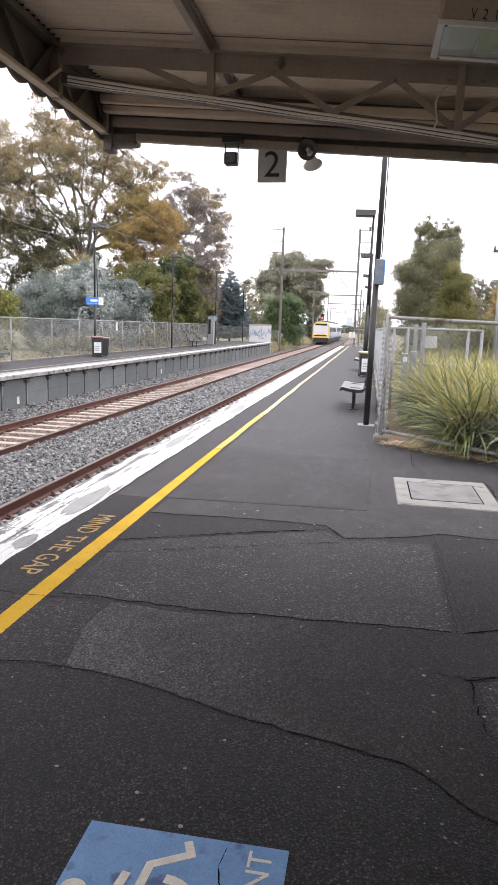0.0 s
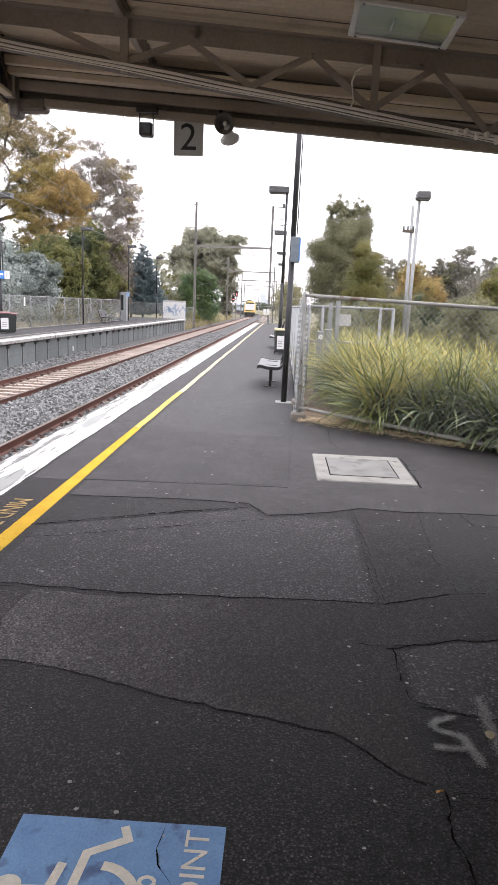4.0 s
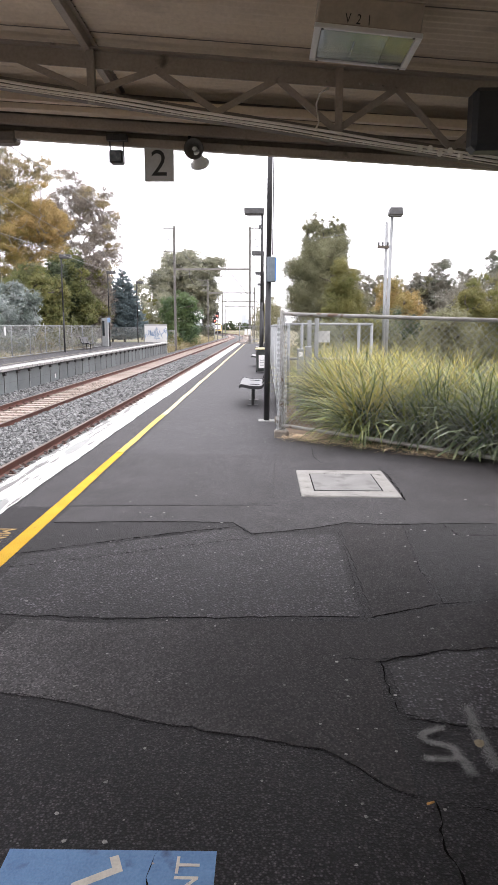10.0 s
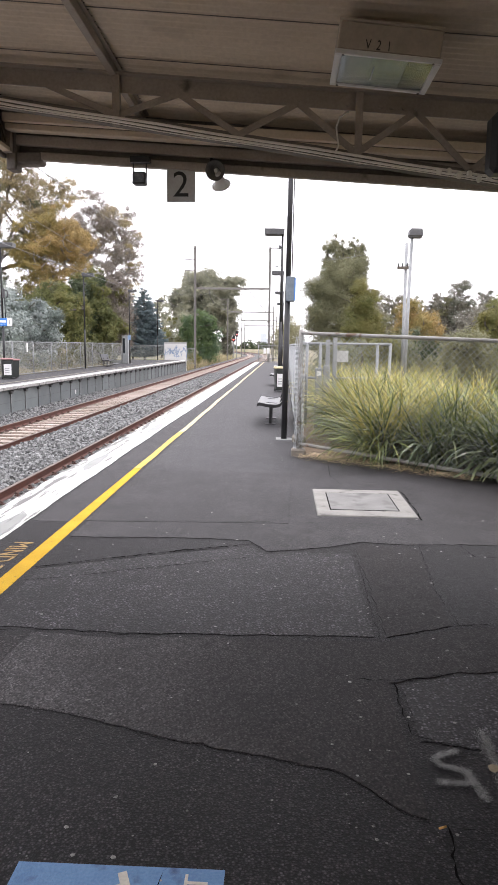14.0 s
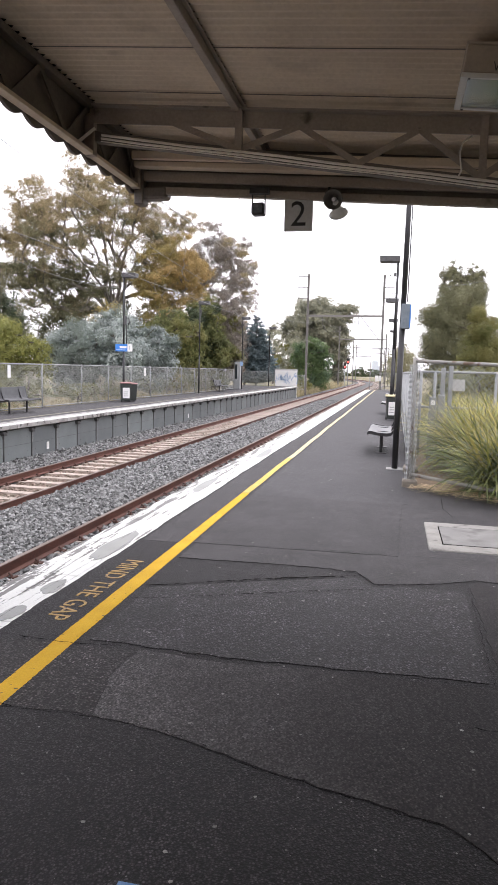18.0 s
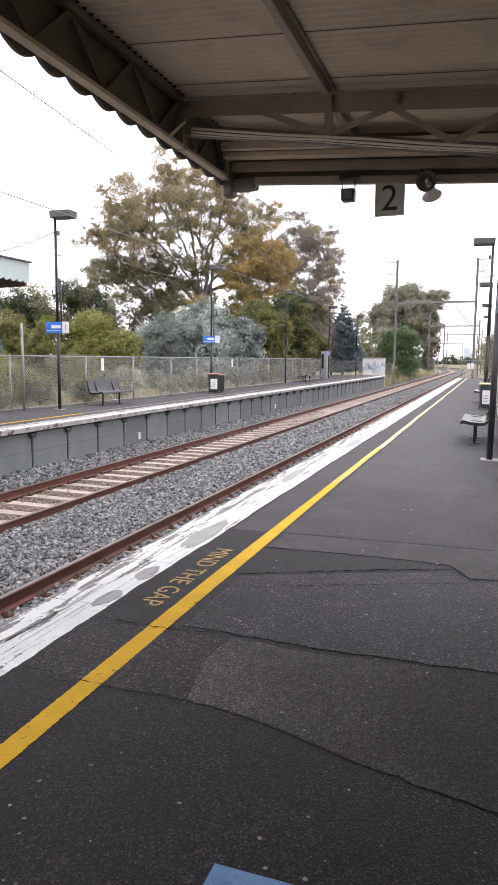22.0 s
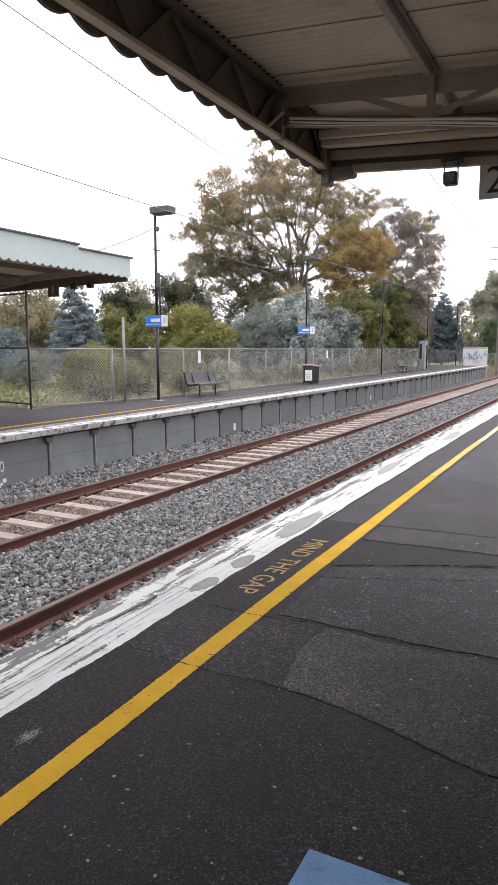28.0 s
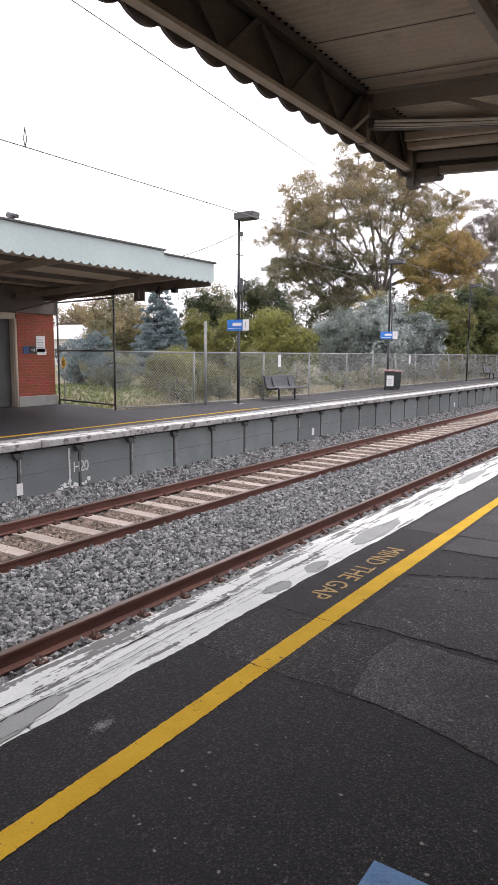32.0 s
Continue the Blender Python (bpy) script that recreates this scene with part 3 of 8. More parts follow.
def along(s, x):
    """The point and the side vector of the line at offset x, s metres along the railway, which bends to the west at its far end."""
    if s <= CURVE_Y:
        return Vector((x, s, 0)), Vector((1, 0, 0))
    a = (s - CURVE_Y) / CURVE_R
    r = CURVE_R + x - MID
    return Vector((MID - CURVE_R + r * math.cos(a), CURVE_Y + r * math.sin(a), 0)), Vector((math.cos(a), math.sin(a), 0))


def smooth(a, b, v):
    t = np.clip((v - a) / (b - a), 0, 1)
    return t * t * (3 - 2 * t)


def ground_sheet():
    xs = np.concatenate([[-2500, -900, -300, -120, -70], np.arange(-50, -12, 2.0), np.arange(-12, 4, 0.5), np.arange(4, 40, 2.0), [50, 80, 140, 300, 900, 2500]])
    ys = np.concatenate([[-2500, -600, -150, -40], np.arange(-15, 70, 1.5), np.arange(70, 330, 5.0), [360, 420, 520, 700, 1000, 1600, 2600]])
    X, Y = np.meshgrid(xs, ys)
    bend = np.where(Y > CURVE_Y, (Y - CURVE_Y) ** 2 / (2 * CURVE_R), 0)
    bend = np.minimum(bend, 60)
    Xt = X + bend
    left = smooth(-9.5, -12.0, Xt) * np.where(Y < 60, 1.28, 0.75)
    right = smooth(0.9, 1.6, Xt) * (smooth(66, 60, Y) * 0.35 + 1.0)
    Z = -1.45 + left + right
    Z += 0.12 * smooth(12, 40, np.abs(Xt + 4)) * np.sin(X * 0.3) * np.cos(Y * 0.21)
    Z = np.where((X > 1.7) & (X < 16) & (Y > -20) & (Y < 62), np.minimum(Z, -0.045), Z)
    v = np.stack([X, Y, Z], -1).reshape(-1, 3)
    w = len(xs)
    i = (np.arange(len(ys) - 1)[:, None] * w + np.arange(w - 1)[None]).ravel()
    f = np.stack([i, i + 1, i + w + 1, i + w], -1)
    ob = link_mesh("ground", mesh_np("ground", v, f), GROUND)
    ob.data.shade_smooth()
    structure(ob, "dry grass and earth beside the railway")


ground_sheet()


def ballast_bed():
    prof_x = np.concatenate([np.arange(-9.0, -0.7, 0.12)])
    ss = np.concatenate([np.arange(-8, 30, 0.12), np.arange(30, 90, 0.6), np.arange(90, 420, 5.0)])
    rows = []
    rng = np.random.default_rng(3)
    for s in ss:
        p0, sd = along(s, 0.0)
        z = np.full(len(prof_x), -1.235)
        for c in (TRACK_FAR, TRACK_NEAR):
            z = np.where(np.abs(prof_x - c) < 0.72, -1.282, z)
        z = np.where((prof_x > TRACK_FAR + 1.0) & (prof_x < TRACK_NEAR - 1.0), -1.16, z)
        z = np.where((prof_x < -7.35), -1.16 + 0.22 * (-(prof_x + 7.35)) / 0.9, z)
        if s > 62:
            z = np.where((prof_x < -8.0) | (prof_x > -1.3), -1.5, z)
        z = z + rng.normal(0, 0.014, len(prof_x))
        base = np.array([along(s, float(a))[0] for a in prof_x]) if s > CURVE_Y else np.stack([prof_x, np.full(len(prof_x), s), np.zeros(len(prof_x))], -1)
        base[:, 2] = z
        rows.append(base)
    v = np.concatenate(rows)
    w = len(prof_x)
    i = (np.arange(len(ss) - 1)[:, None] * w + np.arange(w - 1)[None]).ravel()
    f = np.stack([i, i + 1, i + w + 1, i + w], -1)
    ob = link_mesh("ballast", mesh_np("ballast", v, f), BALLAST_BED)
    ob.data.shade_smooth()
    structure(ob, "grey crushed stone ballast between the rails")
    return ob


BALLAST = ballast_bed()


def stones(name, n, x0, x1, y0, y1, size, seed, zfun, material, rise=0.012, rounded=False):
    """Loose broken stones lying on the bed, each a skewed lump with six or twenty faces."""
    rng = np.random.default_rng(seed)
    if rounded:
        g = (1 + 5 ** 0.5) / 2
        base = np.array([(-1, g, 0), (1, g, 0), (-1, -g, 0), (1, -g, 0), (0, -1, g), (0, 1, g), (0, -1, -g), (0, 1, -g), (g, 0, -1), (g, 0, 1), (-g, 0, -1), (-g, 0, 1)], float) / (2 * 1.9)
        faces = np.array([(0, 11, 5), (0, 5, 1), (0, 1, 7), (0, 7, 10), (0, 10, 11), (1, 5, 9), (5, 11, 4), (11, 10, 2), (10, 7, 6), (7, 1, 8), (3, 9, 4), (3, 4, 2), (3, 2, 6), (3, 6, 8), (3, 8, 9), (4, 9, 5), (2, 4, 11), (6, 2, 10), (8, 6, 7), (9, 8, 1)])
        skew = 0.1
    else:
        base = np.array([[-1, -1, -1], [1, -1, -1], [1, 1, -1], [-1, 1, -1], [-1, -1, 1], [1, -1, 1], [1, 1, 1], [-1, 1, 1]], float) * 0.5
        faces = np.array([[0, 3, 2, 1], [4, 5, 6, 7], [0, 1, 5, 4], [1, 2, 6, 5], [2, 3, 7, 6], [3, 0, 4, 7]])
        skew = 0.13
    k = len(base)
    py = y0 + (y1 - y0) * rng.random(n)
    px = x0 + (x1 - x0) * rng.random(n)
    pz = zfun(px) + rng.normal(0.006, rise, n)
    q = rng.normal(size=(n, 4))
    q /= np.linalg.norm(q, axis=1)[:, None]
    w, x, y, z = q.T
    R = np.stack([1 - 2 * (y * y + z * z), 2 * (x * y - z * w), 2 * (x * z + y * w), 2 * (x * y + z * w), 1 - 2 * (x * x + z * z), 2 * (y * z - x * w), 2 * (x * z - y * w), 2 * (y * z + x * w), 1 - 2 * (x * x + y * y)], -1).reshape(n, 3, 3)
    sc = size * (0.6 + 0.8 * rng.random((n, 1))) * (0.6 + 0.75 * rng.random((n, 3)))
    loc = (base[None] + rng.normal(0, skew, (n, k, 3))) * sc[:, None, :]
    v = np.einsum("nij,nkj->nki", R, loc) + np.stack([px, py, pz], -1)[:, None, :]
    f = (faces[None] + (np.arange(n) * k)[:, None, None]).reshape(-1, faces.shape[1])
    ob = link_mesh(name, mesh_np(name, v.reshape(-1, 3), f), material, BALLAST)
    return tagged(ob, "loose grey crushed stones", kind="stuff")


def bed_z(x):
    z = np.full(len(x), -1.232)
    z = np.where((x > TRACK_FAR + 1.0) & (x < TRACK_NEAR - 1.0), -1.155, z)
    return np.where(x < -7.35, -1.155 + 0.22 * (-(x + 7.35)) / 0.9, z)


bm = BM()
box(bm, TRACK_FAR - 0.72, TRACK_FAR + 0.72, -8, 150, -1.3, -1.262)
structure(part("rusty_track_bed", bm, BALLAST_RUST), "rust-stained stone bed between the far rails")
stones("loose_stones", 21000, -5.62, -3.62, 1.5, 9.5, 0.055, 11, bed_z, STONE, 0.014, True)
stones("loose_stones", 15500, -5.62, -3.62, 9.5, 16, 0.048, 18, bed_z, STONE, 0.014)
stones("loose_stones", 14000, -5.62, -3.62, 16, 32, 0.056, 12, bed_z, STONE)
stones("loose_stones", 9000, -5.62, -3.62, 32, 62, 0.072, 19, bed_z, STONE)
stones("loose_stones", 10500, -8.12, -7.38, 4, 17, 0.052, 13, bed_z, STONE)
stones("loose_stones", 6000, -8.12, -7.38, 17, 36, 0.058, 14, bed_z, STONE)
STONE_RUST = mk("rusty_ballast_stone", (0.135, 0.107, 0.086), (0.31, 0.25, 0.2), 0.85, 12, 0.4, 60, vary="island", amount=0.45)
stones("loose_stones", 9500, -7.2, -5.8, 4, 16, 0.042, 15, lambda x: np.full(len(x), -1.276), STONE_RUST, 0.008)
stones("loose_stones", 4000, -7.2, -5.8, 16, 34, 0.055, 16, lambda x: np.full(len(x), -1.276), STONE_RUST, 0.008)
stones("loose_stones", 6000, -3.48, -2.9, 1.0, 20, 0.046, 17, lambda x: np.full(len(x), -1.25), STONE, 0.008)

RAIL_PROFILE = [(-0.070, -0.165), (0.070, -0.165), (0.070, -0.152), (0.012, -0.135), (0.009, -0.045), (0.035, -0.032), (0.036, -0.008), (-0.036, -0.008), (-0.035, -0.032), (-0.009, -0.045), (-0.012, -0.135), (-0.070, -0.152)]
RAIL_STEPS = list(range(-8, 150, 6)) + list(range(150, 420, 5))


def rail(x, group):
    ob = thing("rail", "rusty brown steel rail fixed to concrete sleepers", "rail", group=group)
    bm = BM()
    extrude_profile(bm, RAIL_PROFILE, [(p + Vector((0, 0, RAIL_Z)), s) for p, s in (along(a, x) for a in RAIL_STEPS)])
    part("web", bm, RUST, ob)
    bm = BM()
    extrude_profile(bm, [(-0.034, -0.008), (0.034, -0.008), (0.030, 0.0), (-0.030, 0.0)], [(p + Vector((0, 0, RAIL_Z)), s) for p, s in (along(a, x) for a in RAIL_STEPS)])
    part("running_surface", bm, RAIL_TOP, ob, "worn bright rail head")
    return ob


for c in (TRACK_FAR, TRACK_NEAR):
    for d in (-0.8, 0.8):
        rail(c + d, "rails of the two tracks")

# sleepers: single ones where the platform passes close, the rest joined
sl_bm = BM()
prism(sl_bm, [(-1.25, -0.14), (1.25, -0.14), (1.25, 0.14), (-1.25, 0.14)], -0.2, 0.0)
for v in sl_bm.verts:
    if v.co.z > -0.1:
        v.co.y *= 0.82
sl_me = bpy.data.meshes.new("sleeper")
bmesh.ops.recalc_face_normals(sl_bm, faces=sl_bm.faces)
sl_bm.to_mesh(sl_me)
sl_bm.free()
sl_me.materials.append(SLEEPER)
clip_bm = BM()
tube(clip_bm, [(0.15, -0.05, 0.0), (0.16, -0.045, 0.045), (0.10, 0.0, 0.06), (0.07, 0.05, 0.035)], 0.017, 0.017, 5)
box(clip_bm, 0.09, 0.19, -0.05, 0.05, -0.01, 0.02)
clip_me = bpy.data.meshes.new("rail_clip")
clip_bm.to_mesh(clip_me)
clip_bm.free()
clip_me.materials.append(RUST_DARK)
SLEEPER_GAP = 0.66
for c in (TRACK_FAR, TRACK_NEAR):
    y = 0.5 - 12 * SLEEPER_GAP
    while y < 46:
        s = tagged(new("sleeper", sl_me), "dusty pale concrete sleeper half sunk in ballast", "sleeper", "sleepers under the tracks")
        s.matrix_basis = pose(c, y, RAIL_Z - 0.168)
        if y < 26:
            for rx in (-0.8, 0.8):
                for turn in (0, 180):
                    k = new("rail_clip", clip_me)
                    k.parent = s
                    k.matrix_basis = pose(rx, 0, 0, 0, 0, turn)
        y += SLEEPER_GAP
    v, f, k = [], [], 0
    far = BM()
    while y < 230:
        p, sd = along(y, c)
        a = math.atan2(sd.y, sd.x)
        box(far, -1.25, 1.25, -0.1, 0.1, -0.19, 0.0, pose(p.x, p.y, RAIL_Z - 0.168, 0, 0, math.degrees(a)))
        y += SLEEPER_GAP
    ob = part("far_sleepers", far, SLEEPER, BALLAST)
    tagged(ob, "pale concrete sleepers in the distance", kind="stuff")

# ---- near platform ----
EDGE = -1.28
END_Y = 60.0
FENCE = [(1.53, 8.72), (9.4, 2.8)]


def flat(name, poly, z, material, parent, label="", thick=0.003):
    rng = random.Random(len(poly) * 7 + int(abs(poly[0][1]) * 100))
    ragged = []
    for (ax, ay), (bx, by) in zip(poly, poly[1:] + poly[:1]):
        d = math.hypot(bx - ax, by - ay)
        k = max(1, int(min(d, 12) / 0.045))
        for i in range(k):
            j = rng.gauss(0, 0.0055) if i and d < 12 else 0.0
            ragged.append((ax + (bx - ax) * i / k - (by - ay) / d * j, ay + (by - ay) * i / k + (bx - ax) / d * j))
    bm = BM()
    prism(bm, ragged, z - thick, z)
    return part(name, bm, material, parent, label)


bm = BM()
prism(bm, [(-0.83, -9), (13, -9), (13, 0.5), (9.65, 3.05), (4.02, 7.24), (1.68, 8.9), (1.58, 9.0), (1.58, END_Y), (-0.83, END_Y)], -0.2, 0.0)
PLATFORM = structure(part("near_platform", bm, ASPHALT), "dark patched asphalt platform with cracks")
bm = BM()
box(bm, -1.12, 1.5, -9, END_Y, -1.5, -0.21)
structure(part("near_platform_wall", bm, CONCRETE), "concrete wall under the near platform edge")
bm = BM()
box(bm, 1.5, 13, -9, 2.0, -0.5, -0.205)
structure(part("near_platform_fill", bm, CONCRETE), "fill under the platform")

# worn open-air asphalt past the canopy, its colour lightened to carry open-sky light
flat("worn_asphalt", [(-0.36, 7.4), (1.52, 7.4), (1.55, END_Y - 0.1), (-0.36, END_Y - 0.1)], 0.003, ASPHALT_FAR, PLATFORM, "worn asphalt in the open, paler to carry open-sky light")
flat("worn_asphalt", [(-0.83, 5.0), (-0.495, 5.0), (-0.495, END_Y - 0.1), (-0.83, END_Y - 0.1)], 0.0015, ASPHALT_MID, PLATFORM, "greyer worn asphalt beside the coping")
flat("asphalt_repair", [(-0.34, 4.55), (0.53, 4.60), (1.06, 4.58), (1.21, 4.30), (1.40, 4.36), (1.66, 4.45), (1.93, 4.61), (2.27, 4.56), (2.67, 4.61), (4.6, 4.6), (5.25, 6.25), (4.0, 7.22), (1.67, 8.88), (1.5, 8.88), (1.5, 7.4), (-0.34, 7.4)], 0.0035, ASPHALT_MID, PLATFORM, "lighter grey asphalt repair")
flat("asphalt_repair", [(-0.36, 5.02), (1.37, 5.1), (1.42, 7.39), (-0.36, 7.39)], 0.006, ASPHALT_MID, PLATFORM, "pale smooth asphalt repair")
flat("asphalt_repair", [(0.01, 2.80), (-0.01, 2.5), (0.07, 2.11), (0.4, 2.06), (0.83, 1.92), (1.31, 1.80), (1.52, 1.75), (1.62, 1.66), (1.71, 1.56), (1.80, 1.51), (1.795, 2.0), (1.80, 2.40), (2.11, 2.51), (2.5, 2.56), (2.58, 3.08), (2.25, 3.01), (1.83, 2.82), (1.32, 2.81), (0.87, 2.81), (0.49, 2.77)], 0.003, ASPHALT_PATCH, PLATFORM, "greyer patch of asphalt with ragged edge")
flat("asphalt_repair", [(1.87, 2.88), (2.24, 3.05), (2.27, 3.57), (2.34, 4.5), (1.93, 4.55), (1.87, 4.4)], 0.003, ASPHALT_PATCH, PLATFORM, "narrow asphalt repair strip")
flat("asphalt_repair", [(-0.05, 2.86), (0.49, 2.83), (1.32, 2.87), (1.80, 2.88), (1.82, 4.30), (1.4, 4.30), (1.21, 4.22), (1.06, 4.42), (0.02, 3.96), (-0.3, 3.8), (-0.3, 2.86)], 0.003, ASPHALT_DARK, PLATFORM, "dark coarse asphalt")
flat("asphalt_repair", [(-0.83, 2.2), (-0.83, 2.74), (-0.66, 2.775), (-0.44, 2.78), (-0.02, 2.80), (-0.015, 2.5), (0.06, 2.11), (-0.07, 2.115), (-0.21, 2.10), (-0.46, 2.08), (-0.7, 2.07)], 0.0012, ASPHALT_COARSE, PLATFORM, "coarse reddish asphalt between two cracks")
flat("asphalt_repair", [(1.86, 1.95), (2.17, 1.90), (2.9, 1.86), (2.9, 2.5), (2.4, 2.53), (2.11, 2.48), (1.86, 2.38)], 0.003, ASPHALT_DARK, PLATFORM, "dark coarse asphalt")


def crack(pts, width, seed, z=0.0072, wander=0.0075):
    """A ragged gap in the asphalt along pts."""
    rng = random.Random(seed)
    fine = []
    for (ax, ay), (bx, by) in zip(pts, pts[1:]):
        d = math.hypot(bx - ax, by - ay)
        k = max(2, int(d / 0.024))
        for i in range(k):
            t = i / k
            j = 0.0 if i == 0 else wander
            fine.append((ax + (bx - ax) * t + rng.uniform(-j, j), ay + (by - ay) * t + rng.uniform(-j, j)))
    fine.append(pts[-1])
    bm = BM()
    prev = None
    for i, (x, y) in enumerate(fine):
        q = fine[min(i + 1, len(fine) - 1)]
        o = fine[max(i - 1, 0)]
        dx, dy = q[0] - o[0], q[1] - o[1]
        d = math.hypot(dx, dy) or 1
        w = width * 0.85 * rng.uniform(0.15, 1.0) * (0.25 if i in (0, len(fine) - 1) else 1) * (0.1 if rng.random() < 0.15 else 1)
        a = bm.verts.new((x - dy / d * w, y + dx / d * w, z))
        b = bm.verts.new((x + dy / d * w, y - dx / d * w, z))
        if prev:
            bm.faces.new((prev[0], prev[1], b, a))
        prev = (a, b)
    part("crack", bm, CRACK, PLATFORM)


CRACKS = [
    ([(-0.35, 4.52), (0.53, 4.58), (1.06, 4.56), (1.21, 4.26), (1.4, 4.34), (1.66, 4.43), (1.93, 4.59), (2.27, 4.54), (2.67, 4.59), (2.72, 4.29), (3.4, 4.3)], 0.006),
    ([(-0.36, 3.80), (0.02, 3.99), (0.57, 4.26), (1.08, 4.46)], 0.013),
    ([(-0.36, 3.54), (-0.07, 3.64), (0.44, 3.87), (1.0, 4.11), (1.2, 4.18)], 0.0065),
    ([(-0.82, 2.80), (-0.36, 2.78), (-0.02, 2.83)], 0.006),
    ([(-0.02, 2.83), (0.49, 2.8), (0.87, 2.84), (1.32, 2.84), (1.67, 2.82), (1.83, 2.85)], 0.0032),
    ([(1.83, 2.85), (2.25, 3.04), (2.58, 3.11), (3.2, 3.2)], 0.005),
    ([(0.08, 2.09), (0.4, 2.07), (0.61, 2.0), (0.83, 1.9), (1.03, 1.86), (1.31, 1.78), (1.52, 1.73), (1.63, 1.64), (1.72, 1.53), (1.83, 1.49), (2.03, 1.44), (2.6, 1.3)], 0.0024),
    ([(-0.82, 2.13), (-0.22, 2.08), (-0.07, 2.09), (0.08, 2.09)], 0.0045),
    ([(1.85, 4.44), (1.85, 3.87), (1.83, 3.19), (1.83, 2.85)], 0.0022),
    ([(2.36, 4.54), (2.27, 3.57), (2.29, 3.02)], 0.0028),
    ([(1.64, 2.42), (1.83, 2.41), (1.82, 2.21), (1.83, 1.99), (2.01, 1.91), (2.17, 1.88), (2.9, 1.82)], 0.0048),
    ([(1.83, 2.41), (2.11, 2.5), (2.39, 2.54), (3.0, 2.58)], 0.004),
    ([(1.85, 1.48), (1.83, 1.31), (1.85, 1.13), (1.9, 0.7)], 0.006),
    ([(-0.36, 5.02), (0.6, 5.1), (1.37, 5.14), (2.6, 5.16)], 0.003),
    ([(1.37, 5.14), (1.42, 7.14), (1.46, 8.3)], 0.0013),
    ([(1.895, 7.93), (1.87, 7.28), (1.94, 6.84)], 0.006),
    ([(1.68, 6.97), (1.81, 7.14), (1.92, 7.15)], 0.006),
    ([(2.535, 6.51), (2.565, 6.26), (2.548, 5.95), (2.562, 5.72), (2.53, 5.3)], 0.012),
    ([(2.56, 6.3), (2.66, 6.36)], 0.009),
    ([(2.54, 5.92), (2.64, 6.0)], 0.008),
]
for i, (pts, w) in enumerate(CRACKS):
    crack(pts, w, 40 + i)

# painted coping in lengths
rng = random.Random(5)
y = -9.0
while y < END_Y:
    ln = min(0.92 + rng.uniform(-0.01, 0.01), END_Y - y)
    bm = BM()
    box(bm, EDGE, -0.835, y, y + ln - 0.006, -0.2, 0.0008 + rng.uniform(-0.0006, 0.0006), None, 0.006)
    part("coping_slab", bm, WHITE_LINE, PLATFORM, "white painted coping slab with flaking paint")
    y += ln


def blotch(cx, cy, rx, ry, z, material, name, label, seed, turn=0.0):
    rng = random.Random(seed)
    poly = []
    ph = [rng.uniform(0, 6.28) for _ in range(3)]
    for i in range(44):
        a = i / 44 * math.tau
        r = 1 + rng.uniform(-0.05, 0.05) + 0.03 * math.sin(11 * a + ph[1]) + 0.08 * math.sin(2 * a + ph[0]) + 0.07 * math.sin(3 * a + ph[1]) + 0.04 * math.sin(6 * a + ph[2])
        px, py = rx * r * math.cos(a), ry * r * math.sin(a)
        poly.append((cx + px * math.cos(turn) - py * math.sin(turn), cy + px * math.sin(turn) + py * math.cos(turn)))
    return flat(name, poly, z, material, PLATFORM, label)


for i, (cx, cy, rx, ry) in enumerate([(-0.97, 4.75, 0.085, 0.5), (-0.93, 3.62, 0.065, 0.15), (-0.93, 3.10, 0.06, 0.14), (-0.95, 0.95, 0.075, 0.42), (-1.08, 7.9, 0.07, 0.6), (-0.98, 11.5, 0.08, 0.7)]):
    blotch(cx, cy, rx, ry, 0.0038, REPAIR, "mortar_patch", "smooth grey mortar patch in the white coping", 60 + i)
for i, (pts, w) in enumerate([([(-1.02, 1.2), (-1.02, 1.8), (-1.055, 2.3), (-1.03, 2.9)], 0.0035), ([(-1.10, 0.9), (-1.085, 1.5), (-1.10, 2.0), (-1.075, 2.6), (-1.09, 3.3)], 0.0065), ([(-1.0, 0.7), (-1.005, 1.3), (-0.985, 1.75), (-1.0, 2.4), (-0.99, 3.0)], 0.005), ([(-0.86, 2.05), (-0.92, 1.95), (-0.95, 1.8), (-0.93, 1.6)], 0.0018), ([(-0.84, 2.52), (-0.9, 2.4), (-0.92, 2.2)], 0.002), ([(-0.965, 1.5), (-0.945, 2.4), (-0.96, 3.3), (-0.95, 4.4)], 0.0026), ([(-1.07, 2.6), (-1.06, 3.4), (-1.075, 4.8)], 0.004), ([(-0.90, 0.6), (-0.885, 1.3), (-0.92, 1.9)], 0.0018), ([(-1.0, 4.9), (-0.99, 6.2), (-1.01, 7.6)], 0.003), ([(-0.9, 3.3), (-0.88, 4.1), (-0.9, 4.9)], 0.002), ([(-0.85, 2.9), (-0.9, 2.86), (-0.98, 2.9)], 0.0022), ([(-0.84, 4.3), (-0.93, 4.27), (-1.02, 4.33)], 0.0022)]):
    crack(pts, w, 90 + i, 0.0058, 0.003)

# ragged asphalt edge that laps onto the coping
rng = random.Random(77)
left, y = [], 0.2
while y < 14:
    left.append((-0.834 - 0.006 * (1 + math.sin(y * 2.3)) - 0.004 * (1 + math.sin(y * 7.7 + 1)) - 0.003 * (1 + math.sin(y * 19.3)) - rng.uniform(0, 0.007), y))
    y += 0.03
bm = BM()
low, high = [bm.verts.new((x, y, 0.003)) for x, y in left], [bm.verts.new((-0.79, y, 0.0004)) for x, y in left]
for k in range(len(left) - 1):
    bm.faces.new((low[k], high[k], high[k + 1], low[k + 1]))
